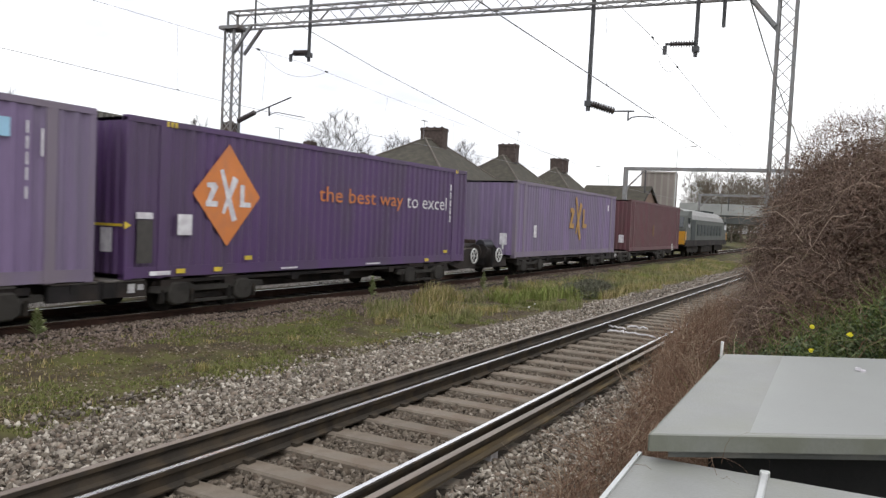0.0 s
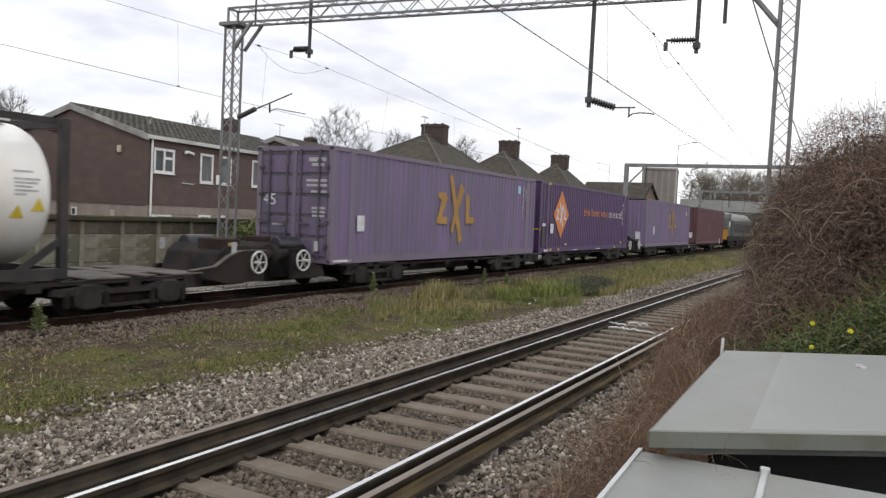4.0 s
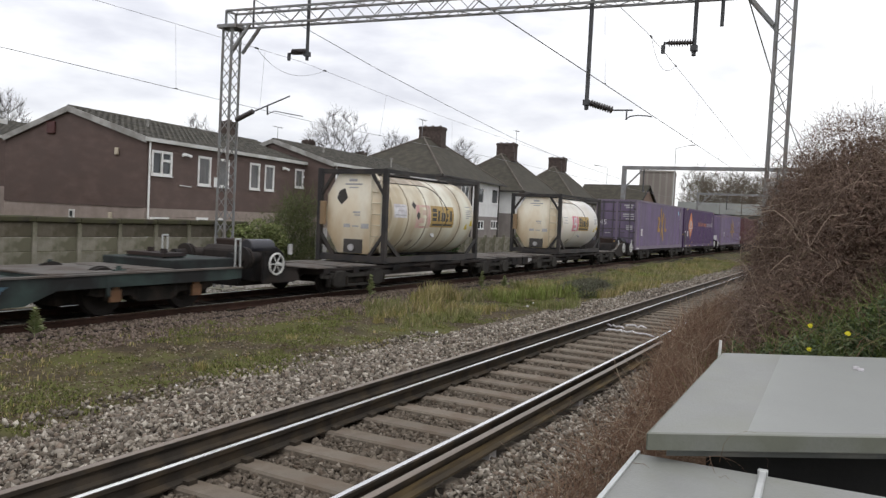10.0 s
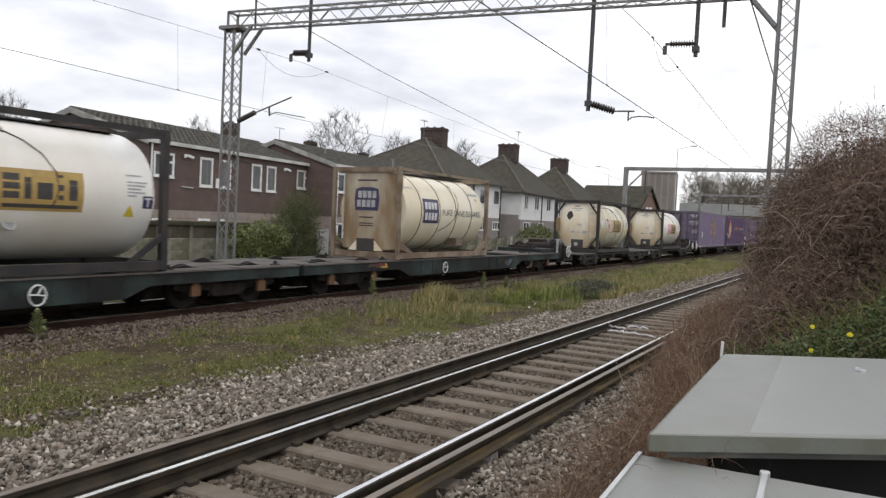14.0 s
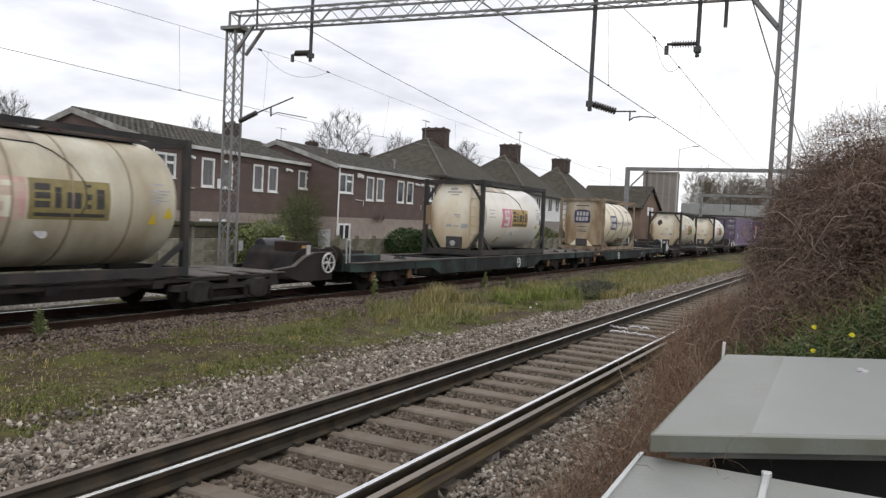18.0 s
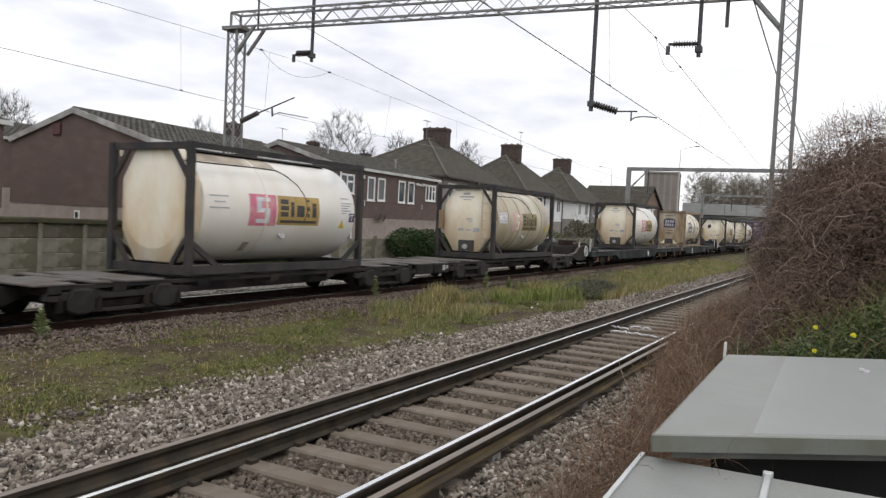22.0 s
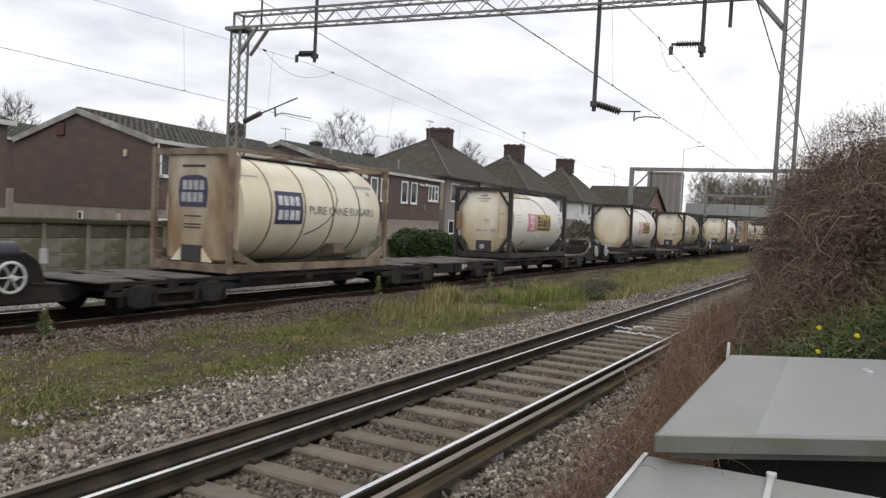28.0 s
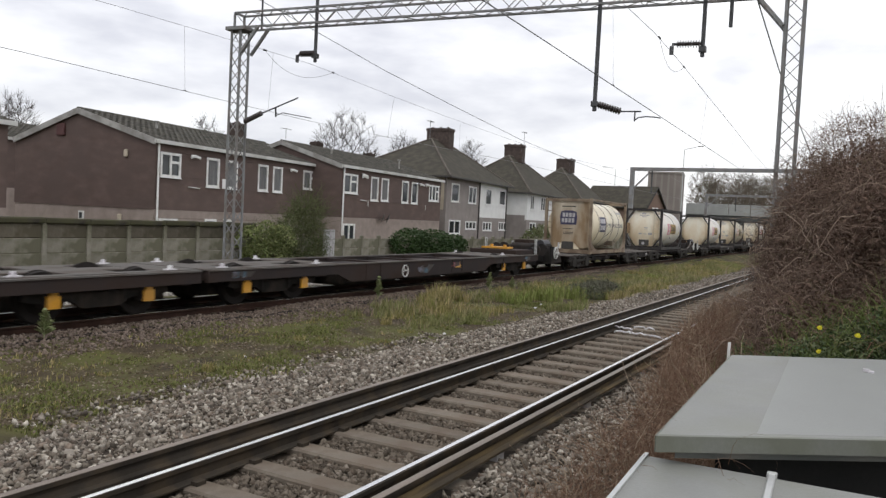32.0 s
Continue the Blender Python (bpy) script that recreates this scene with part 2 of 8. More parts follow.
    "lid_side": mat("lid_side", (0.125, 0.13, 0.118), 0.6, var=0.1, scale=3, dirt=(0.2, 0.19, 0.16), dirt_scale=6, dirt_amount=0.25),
    # darker grey-green for the lid's edges, shade put into the colour
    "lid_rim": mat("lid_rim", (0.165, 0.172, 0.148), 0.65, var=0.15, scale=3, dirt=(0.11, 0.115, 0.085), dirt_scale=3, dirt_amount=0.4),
    "lid_band": mat("lid_band", (0.225, 0.232, 0.22), 0.45, var=0.05, scale=2),
    "galv": mat("galv", (0.50, 0.51, 0.50), 0.45, 0.5, var=0.12, scale=5),
    # train
    "purple_dark": mat("purple_dark", (0.075, 0.034, 0.112), 0.5, var=0.12, scale=0.9, grain=20, dirt=(0.062, 0.04, 0.075), dirt_scale=1.0, dirt_amount=0.35, stretch=(1, 1, 0.35), bump=0.05),
    "door_gear": mat("door_gear", (0.075, 0.066, 0.08), 0.7, var=0.25, scale=2, dirt=(0.12, 0.10, 0.12), dirt_scale=3, dirt_amount=0.4),
    "purple_door": mat("purple_door", (0.155, 0.115, 0.19), 0.6, var=0.12, scale=0.9, dirt=(0.10, 0.08, 0.12), dirt_scale=1.5, stretch=(1, 1, 0.3)),
    "purple": mat("purple", (0.185, 0.13, 0.24), 0.55, var=0.14, scale=0.9, grain=15, dirt=(0.14, 0.115, 0.165), dirt_scale=1.3, dirt_amount=0.5, stretch=(1, 1, 0.15), bump=0.05),
    "purple_grey": mat("purple_grey", (0.165, 0.13, 0.19), 0.6, var=0.12, scale=1, dirt=(0.17, 0.14, 0.17), dirt_scale=1.5, stretch=(1, 1, 0.3)),
    "maroon": mat("maroon", (0.105, 0.033, 0.042), 0.6, var=0.15, scale=0.8, dirt=(0.09, 0.045, 0.045), stretch=(1, 1, 0.3)),
    "orange": mat("orange", (0.60, 0.19, 0.04), 0.5, var=0.06, scale=2, dirt=(0.45, 0.16, 0.06), dirt_scale=3, dirt_amount=0.25),
    "ochre": mat("ochre", (0.37, 0.205, 0.05), 0.6, var=0.2, scale=2),
    "decal_white": mat("decal_white", (0.70, 0.69, 0.70), 0.6, var=0.12, scale=5, dirt=(0.5, 0.47, 0.5), dirt_scale=6),
    "ink": mat("ink", (0.12, 0.12, 0.13), 0.7, var=0.2, scale=8),
    "tank_band": mat("tank_band", (0.30, 0.245, 0.17), 0.6, var=0.25, scale=3),
    # far sleepers, darkened to hold the shade beneath the train
    "sleeper_shaded": mat("sleeper_shaded", (0.028, 0.022, 0.018), 0.95, var=0.3, scale=3),
    "decal_grey": mat("decal_grey", (0.42, 0.41, 0.41), 0.7, var=0.2, scale=8),
    "decal_dark": mat("decal_dark", (0.05, 0.045, 0.04), 0.6, var=0.2, scale=8),
    "decal_blue": mat("decal_blue", (0.04, 0.037, 0.085), 0.5, var=0.15, scale=4),
    "decal_cyan": mat("decal_cyan", (0.30, 0.52, 0.68), 0.5, var=0.1, scale=4),
    "pink": mat("pink", (0.62, 0.16, 0.24), 0.55, var=0.15, scale=5, dirt=(0.60, 0.36, 0.34), dirt_scale=3, dirt_amount=0.3),
    "pink_faded": mat("pink_faded", (0.60, 0.33, 0.31), 0.6, var=0.15, scale=5, dirt=(0.55, 0.46, 0.36), dirt_scale=3, dirt_amount=0.45),
    "gold": mat("gold", (0.43, 0.29, 0.085), 0.55, var=0.15, scale=5, dirt=(0.34, 0.22, 0.08), dirt_scale=4, dirt_amount=0.35),
    "hazard": mat("hazard", (0.62, 0.46, 0.04), 0.5, var=0.1),
    "tank_white": mat("tank_white", (0.82, 0.81, 0.775), 0.35, var=0.06, scale=0.8, grain=14, dirt=(0.64, 0.55, 0.41), dirt_scale=0.7, dirt_amount=0.30, stretch=(1, 1, 0.5), bump=0.03, dirt_width=0.4),
    "tank_cream": mat("tank_cream", (0.75, 0.73, 0.61), 0.4, var=0.12, scale=0.8, grain=14, dirt=(0.44, 0.34, 0.2), dirt_scale=1.0, dirt_amount=0.45, stretch=(1.5, 1, 0.3), bump=0.03, dirt_width=0.25),
    "tank_old": mat("tank_old", (0.60, 0.57, 0.45), 0.45, var=0.18, scale=0.8, grain=14, dirt=(0.33, 0.25, 0.15), dirt_scale=0.9, dirt_amount=0.5, stretch=(1.5, 1, 0.4), bump=0.03, dirt_width=0.35),
    "gold_old": mat("gold_old", (0.27, 0.22, 0.08), 0.6, var=0.2, scale=5, dirt=(0.2, 0.16, 0.08), dirt_scale=4, dirt_amount=0.4),
    "tank_end": mat("tank_end", (0.83, 0.77, 0.63), 0.4, var=0.08, scale=1.2, grain=14, dirt=(0.60, 0.45, 0.26), dirt_scale=1.3, dirt_amount=0.46, stretch=(1, 1, 0.5), bump=0.03, dirt_width=0.28),
    "sugar_shell": mat("sugar_shell", (0.81, 0.76, 0.62), 0.4, var=0.08, scale=0.9, grain=14, dirt=(0.66, 0.57, 0.40), dirt_scale=0.9, stretch=(1.4, 1, 0.35), bump=0.03, dirt_width=0.3),
    "sugar_end": mat("sugar_end", (0.56, 0.5, 0.39), 0.5, var=0.2, scale=1.2, grain=14, dirt=(0.24, 0.16, 0.085), dirt_scale=1.6, dirt_amount=0.66, stretch=(1, 1, 0.35), bump=0.05, dirt_width=0.34),
    "sugar_frame": mat("sugar_frame", (0.30, 0.235, 0.165), 0.75, var=0.25, scale=2, dirt=(0.12, 0.078, 0.05), dirt_scale=2, dirt_amount=0.5),
    "tank_grime": mat("tank_grime", (0.44, 0.38, 0.30), 0.6, var=0.25, scale=1.5, grain=14, dirt=(0.20, 0.155, 0.11), dirt_scale=1.8, dirt_amount=0.5, dirt_width=0.35),
    "band": mat("band", (0.15, 0.115, 0.08), 0.7, var=0.25, scale=4),
    "frame_dark": mat("frame_dark", (0.027, 0.025, 0.025), 0.75, var=0.3, scale=2, dirt=(0.045, 0.035, 0.029), dirt_scale=2, dirt_amount=0.35),
    "wagon": mat("wagon", (0.021, 0.019, 0.019), 0.85, var=0.35, scale=1.5, dirt=(0.036, 0.029, 0.025), dirt_scale=1.4, dirt_amount=0.5),
    "wagon_top": mat("wagon_top", (0.145, 0.135, 0.125), 0.9, var=0.3, scale=1.5, dirt=(0.075, 0.06, 0.05), dirt_scale=1.5, dirt_amount=0.5),
    "wagon_green": mat("wagon_green", (0.042, 0.06, 0.055), 0.8, var=0.3, scale=0.8, dirt=(0.021, 0.021, 0.021), dirt_scale=0.9, dirt_amount=0.64),
    "wagon_brown": mat("wagon_brown", (0.05, 0.034, 0.028), 0.85, var=0.35, scale=0.8, dirt=(0.028, 0.024, 0.024), dirt_scale=0.8, dirt_amount=0.5),
    "air_tank": mat("air_tank", (0.017, 0.017, 0.024), 0.4, var=0.2, scale=3, dirt=(0.03, 0.028, 0.028), dirt_scale=2, dirt_amount=0.35),
    "bogie": mat("bogie", (0.017, 0.015, 0.013), 0.9, var=0.3, scale=3, dirt=(0.035, 0.027, 0.021), dirt_scale=3, dirt_amount=0.35),
    "bogie_dust": mat("bogie_dust", (0.05, 0.046, 0.04), 0.9, var=0.35, scale=3, dirt=(0.022, 0.02, 0.018), dirt_scale=3, dirt_amount=0.5),
    "wheel_steel": mat("wheel_steel", (0.02, 0.017, 0.015), 0.85, 0.0, var=0.2, scale=4),
    "yellow": mat("yellow", (0.62, 0.30, 0.02), 0.5, var=0.15, scale=4, dirt=(0.35, 0.19, 0.05), dirt_scale=4, dirt_amount=0.3),
    "rust_orange": mat("rust_orange", (0.14, 0.068, 0.028), 0.7, var=0.2, scale=4),
    "loco_roof": mat("loco_roof", (0.2, 0.2, 0.19), 0.6, var=0.15, scale=1, dirt=(0.17, 0.165, 0.155), dirt_scale=1.2),
    "loco_grey": mat("loco_grey", (0.074, 0.08, 0.072), 0.75, var=0.1, scale=1),
    "loco_dark": mat("loco_dark", (0.02, 0.028, 0.027), 0.75, var=0.15, scale=1),
    "graffiti_blue": mat("graffiti_blue", (0.055, 0.11, 0.15), 0.7, var=0.4, scale=3, dirt=(0.045, 0.034, 0.03), dirt_scale=2.5, dirt_amount=0.65, dirt_width=0.1),
    "graffiti_pale": mat("graffiti_pale", (0.16, 0.16, 0.2), 0.7, var=0.4, scale=3, dirt=(0.045, 0.034, 0.03), dirt_scale=2.5, dirt_amount=0.75, dirt_width=0.1),
    "graffiti_red": mat("graffiti_red", (0.2, 0.03, 0.035), 0.7, var=0.4, scale=3, dirt=(0.045, 0.034, 0.03), dirt_scale=4, dirt_amount=0.6, dirt_width=0.1),
}


# ---- building blocks ----
def box(bm, x0, x1, y0, y1, z0, z1, m=None):
    vs = [bm.verts.new(p) for p in ((x0, y0, z0), (x1, y0, z0), (x1, y1, z0), (x0, y1, z0), (x0, y0, z1), (x1, y0, z1), (x1, y1, z1), (x0, y1, z1))]
    for f in ((3, 2, 1, 0), (4, 5, 6, 7), (0, 1, 5, 4), (1, 2, 6, 5), (2, 3, 7, 6), (3, 0, 4, 7)):
        bm.faces.new([vs[i] for i in f])
    if m is not None:
        for v in vs:
            v.co = m @ v.co
    return vs


def prism(bm, pts, axis, a, b):
    """A flat outline carried along an axis: pts are the two other coordinates in order."""
    def at(p, d):
        return {"x": (d, p[0], p[1]), "y": (p[0], d, p[1]), "z": (p[0], p[1], d)}[axis]
    lo, hi = [bm.verts.new(at(p, a)) for p in pts], [bm.verts.new(at(p, b)) for p in pts]
    k = len(pts)
    bm.faces.new(lo), bm.faces.new(hi)
    for i in range(k):
        bm.faces.new((lo[i], lo[(i + 1) % k], hi[(i + 1) % k], hi[i]))


def rod(bm, p, q, r, seg=6, r2=None):
    """A round bar from p to q."""
    p, q = Vector(p), Vector(q)
    d = (q - p).normalized()
    s = d.orthogonal().normalized()
    t = d.cross(s)
    rings = []
    for c, rr in ((p, r), (q, r if r2 is None else r2)):
        rings.append([bm.verts.new(c + rr * (math.cos(2 * math.pi * i / seg) * s + math.sin(2 * math.pi * i / seg) * t)) for i in range(seg)])
    for i in range(seg):
        bm.faces.new((rings[0][i], rings[0][(i + 1) % seg], rings[1][(i + 1) % seg], rings[1][i]))
    bm.faces.new(rings[0][::-1]), bm.faces.new(rings[1])


def bar(bm, p, q, w, h):
    """A square bar from p to q."""
    p, q = Vector(p), Vector(q)
    d = q - p
    m = Matrix.Translation(p) @ d.to_track_quat("X", "Z").to_matrix().to_4x4()
    box(bm, 0, d.length, -w / 2, w / 2, -h / 2, h / 2, m)


def turned(bm, profile, seg, axis="x"):
    """A body turned round an axis through the origin: profile rows of (along, radius)."""
    rings = []
    for a, r in profile:
        ring = []
        for i in range(seg):
            c, s = math.cos(2 * math.pi * i / seg), math.sin(2 * math.pi * i / seg)
            ring.append(bm.verts.new({"x": (a, r * c, r * s), "y": (r * c, a, r * s), "z": (r * c, r * s, a)}[axis]))
        rings.append(ring)
    for u, v in zip(rings, rings[1:]):
        for i in range(seg):
            bm.faces.new((u[i], u[(i + 1) % seg], v[(i + 1) % seg], v[i]))
    bm.faces.new(rings[0]), bm.faces.new(rings[-1])


def moved(bm, m, start=0):
    bm.verts.ensure_lookup_table()
    for v in bm.verts[start:]:
        v.co = m @ v.co


def soften(bm, w):
    bmesh.ops.bevel(bm, geom=bm.edges[:], offset=w, segments=1, affect="EDGES")


def mesh_of(name, bm, material, smooth=False):
    bmesh.ops.recalc_face_normals(bm, faces=bm.faces[:])
    me = bpy.data.meshes.new(name)
    bm.to_mesh(me)
    bm.free()
    me.materials.append(M[material])
    if smooth:
        me.polygons.foreach_set("use_smooth", [True] * len(me.polygons))
        me.set_sharp_from_angle(angle=radians(35))
    return me


def part(name, bm, material, parent=None, label="", smooth=False):
    ob = new(name, mesh_of(name, bm, material, smooth))
    if parent is not None:
        ob.parent = parent
    if label:
        tagged(ob, label)
    return ob


def raw(name, verts, faces, material, parent=None):
    me = bpy.data.meshes.new(name)
    me.from_pydata(verts, [], faces)
    me.materials.append(M[material])
    ob = new(name, me)
    if parent is not None:
        ob.parent = parent
    return ob


def raw_np(name, verts, faces, material, parent=None):
    """A mesh from arrays of points and of equal-sided faces."""
    verts, faces = np.asarray(verts, dtype=np.float32), np.asarray(faces, dtype=np.int32)
    k = faces.shape[1]
    me = bpy.data.meshes.new(name)
    me.vertices.add(len(verts))
    me.vertices.foreach_set("co", verts.ravel())
    me.loops.add(faces.size)
    me.loops.foreach_set("vertex_index", faces.ravel())
    me.polygons.add(len(faces))
    me.polygons.foreach_set("loop_start", np.arange(0, faces.size, k, dtype=np.int32))
    me.update(calc_edges=True)
    me.materials.append(M[material])
    ob = new(name, me)
    if parent is not None:
        ob.parent = parent
    return ob


def thing(name, label, category, group="", m=None, kind=""):
    ob = new(name)
    ob.empty_display_size = 0.3
    if m is not None:
        ob.matrix_basis = m
    return tagged(ob, label, category, group, kind)


def B():
    return bmesh.new()


def boxes(name, rows, material, parent, label="", round_off=0.0):
    """A row of like parts, each a block of its own: (x0, x1, y0, y1, z0, z1)."""
    made = []
    for r in rows:
        bm = B()
        box(bm, *r)
        if round_off:
            soften(bm, round_off)
        made.append(part(name, bm, material, parent, label))
    return made


LETTERS = {}


def letters(text, size):
    """Flat outlines of words in the built-in font: points and faces, starting at the origin."""
    if (text, size) not in LETTERS:
        cu = bpy.data.curves.new("words", "FONT")
        cu.body, cu.size, cu.resolution_u = text, size, 2
        ob = new("words", cu)
        me = bpy.data.meshes.new_from_object(ob)
        LETTERS[text, size] = ([tuple(v.co) for v in me.vertices], [tuple(p.vertices) for p in me.polygons])
        bpy.data.objects.remove(ob)
        bpy.data.curves.remove(cu)
        bpy.data.meshes.remove(me)
    return LETTERS[text, size]

# ---- the plan, in metres: x along the rails, y across towards the far line, z from the rail tops ----
NEAR, FAR = 4.085, 12.99          # centre lines of the two tracks
GAUGE = 1.505                     # between the rails' centres


def ground_height(x, y):
    def step(a, b, v):
        t = max(0, min(1, (v - a) / (b - a)))
        return t * t * (3 - 2 * t)
    z = -0.30
    z += 0.13 * step(7.6, 6.1, y) * step(1.2, 2.1, y)
    z += 0.17 * step(10.2, 11.5, y) * step(16.0, 14.8, y)
    z -= 0.16 * step(2.9, 3.3, y) * step(5.3, 4.9, y) + 0.1 * step(12.0, 12.3, y) * step(14, 13.7, y)
    z += 0.25 * step(16.5, 19, y)
    z += 0.35 * step(1.6, 0.2, y) * step(3, 8, x)
    z += 0.06 * noise.noise((x * 0.35, y * 0.5, 0)) * (1 if y > 7 or y < 1.6 else 0.3)
    z += 0.02 * noise.noise((x * 1.6, y * 1.6, 3))
    return z


def build_ground():
    xs = [-900, -200, -60, -25, -12] + [-6 + 0.5 * i for i in range(133)] + [65, 72, 85, 105, 140, 200, 320, 600, 1400]
    ys = [-1200, -300, -80, -30, -14, -8] + [-5 + 0.4 * i for i in range(62)] + [21, 24, 30, 40, 60, 100, 200, 500, 1400]
    v = [(x, y, ground_height(x, y)) for x in xs for y in ys]
    k = len(ys)
    f = [(i * k + j, (i + 1) * k + j, (i + 1) * k + j + 1, i * k + j + 1) for i in range(len(xs) - 1) for j in range(k - 1)]
    ob = raw("ground", v, f, "soil")
    ob.data.polygons.foreach_set("use_smooth", [True] * len(ob.data.polygons))
    tagged(ob, "brown earth and thin grass beside the railway", "ground", kind="structure")


def build_beds():
    """The stone beds that the two tracks lie in."""
    for name, label, ys, x0, x1, material in (("near_trackbed", "stone bed of the near track", (1.5, 2.2, 2.9, 3.1, 3.3, 4.0, 4.9, 5.1, 5.3, 6.2, 6.9, 7.5), -8, 130, "bed"), ("far_trackbed", "stone bed of the far track, darkened for the shade under the train", (10.8, 11.4, 12.1, 12.3, 13.7, 14.6, 15.6), -30, 160, "bed_shaded")):
        xs = [x0 + (x1 - x0) * (i / 160) ** 1.6 for i in range(161)]
        v = []
        for x in xs:
            for y in ys:
                z = max(ground_height(x, y) + 0.012, -0.4)
                if 3.2 < y < 5.0:
                    z = -0.225
                elif 2.95 < y < 5.2:
                    z = -0.2
                elif 12 < y < 14:
                    z = -0.19
                v.append((x, y, z if ys[0] < y < ys[-1] else z - 0.05))
        k = len(ys)
        f = [(i * k + j, (i + 1) * k + j, (i + 1) * k + j + 1, i * k + j + 1) for i in range(len(xs) - 1) for j in range(k - 1)]
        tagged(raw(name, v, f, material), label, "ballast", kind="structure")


def rail_profile(scale=1.0):
    h = [(-0.036, 0), (0.036, 0), (0.036, -0.035), (0.01, -0.05), (0.01, -0.125), (0.07, -0.145), (0.07, -0.159), (-0.07, -0.159), (-0.07, -0.145), (-0.01, -0.125), (-0.01, -0.05), (-0.036, -0.035)]
    return [(a * scale, b * scale) for a, b in h]


def build_track(centre, x0, x1, label, third, sleepers, wood="sleeper"):
    track = thing("railway_track", label, "railway track", kind="structure")
    for side in (-1, 1):
        y = centre + side * GAUGE / 2
        bm = B()
        prism(bm, [(y + a, b - 0.003) for a, b in rail_profile()], "x", x0, x1)
        r = part("rail", bm, "rail_side" if third else "rail_rust", track, "rusty steel running rail")
        bm = B()
        k = 0.024 if third else 0.033
        box(bm, x0, x1, y - side * (0.03 - k) - k, y - side * (0.03 - k) + k, -0.004, 0.002)
        part("running_surface", bm, "rail_top" if third or side < 0 else "rail_top_far", r, "bright worn strip on the rail head")
        if third:
            yt = y + side * 0.30
            bm = B()
            prism(bm, [(yt + a * 1.05, b + 0.075) for a, b in rail_profile()], "x", x0, x1)
            r = part("conductor_rail", bm, "rail_side", track, "dark conductor rail standing outside the running rail")
            bm = B()
            box(bm, x0, x1, yt - 0.034, yt + 0.034, 0.074, 0.079)
            part("contact_surface", bm, "third_top", r, "dull brown worn top of the conductor rail")
            bm = B()
            for s in (-1,):
                prism(bm, [(yt + s * 0.0115, 0.0), (yt + s * 0.03, -0.045), (yt + s * 0.075, -0.06), (yt + s * 0.075, -0.082), (yt + s * 0.0115, -0.082)], "x", x0, x1)
            part("rail_foot", bm, "third_foot" if side < 0 else "rail_side", r, "brown rusted foot of the conductor rail")
            bm = B()
            for i in range(int((x1 - x0) / 2.7)):
                box(bm, x0 + 1.2 + 2.7 * i, x0 + 1.36 + 2.7 * i, yt - 0.06, yt + 0.06, -0.17, -0.085)
            part("insulator_pots", bm, "decal_grey", track)
    bm = B()
    box(bm, -0.125, 0.125, -1.25, 1.25, -0.20, 0)
    soften(bm, 0.02)
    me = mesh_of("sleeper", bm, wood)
    clip = B()
    for side in (-1, 1):
        for s in (-1, 1):
            box(clip, -0.05, 0.05, side * GAUGE / 2 + s * 0.10 - 0.035, side * GAUGE / 2 + s * 0.10 + 0.035, 0, 0.035)
    clips = mesh_of("rail_clips", clip, "rail_side")
    for i in range(sleepers):
        x = -6.94 + 0.68 * i
        ob = new("sleeper", me)
        ob.parent, ob.location = track, (x, centre, -0.158 + random.uniform(-0.008, 0.004))
        ob.rotation_euler = (random.uniform(-0.006, 0.006), 0, random.uniform(-0.012, 0.012))
        if 1 < x < 14:
            c = new("rail_clips", clips)
            c.parent = ob
    return track


def stones(name, label, regions, material, size, proud=0.034):
    """Broken stone: many small rough lumps on the ground, in one mesh."""
    rng = np.random.default_rng(5)
    base = np.array([(i, j, k) for i in (-1, 1) for j in (-1, 1) for k in (-1, 1)], float) * 0.62
    quad = np.array([(0, 1, 3, 2), (4, 6, 7, 5), (0, 4, 5, 1), (2, 3, 7, 6), (0, 2, 6, 4), (1, 5, 7, 3)])
    vs, fs, off = [], [], 0
    for x0, x1, y0, y1, z, per_m2 in regions:
        n = int((x1 - x0) * (y1 - y0) * per_m2)
        if not n:
            continue
        px, py = rng.uniform(x0, x1, n), rng.uniform(y0, y1, n)
        pz = np.array([(ground_height(a, b) if z is None else z) for a, b in zip(px, py)]) + rng.uniform(-0.012, proud, n)
        r = rng.uniform(0.5, 1.3, n) ** 1.2 * size
        pts = base[None] * r[:, None, None] * rng.uniform(0.5, 1.45, (n, 1, 3)) + rng.normal(0, 0.26, (n, 8, 3)) * r[:, None, None]
        ang = rng.uniform(0, 6.283, (n, 3))
        for k, (i, j) in enumerate(((0, 1), (1, 2), (0, 2))):
            c, s = np.cos(ang[:, k])[:, None], np.sin(ang[:, k])[:, None]
            a, b = pts[:, :, i].copy(), pts[:, :, j].copy()
            pts[:, :, i], pts[:, :, j] = c * a - s * b, s * a + c * b
        pts += np.stack([px, py, pz], 1)[:, None]
        vs.append(pts.reshape(-1, 3))
        fs.append((quad[None] + (off + 8 * np.arange(n))[:, None, None]).reshape(-1, 4))
        off += 8 * n
    return tagged(raw_np(name, np.concatenate(vs), np.concatenate(fs), material), label, "ballast", kind="stuff")


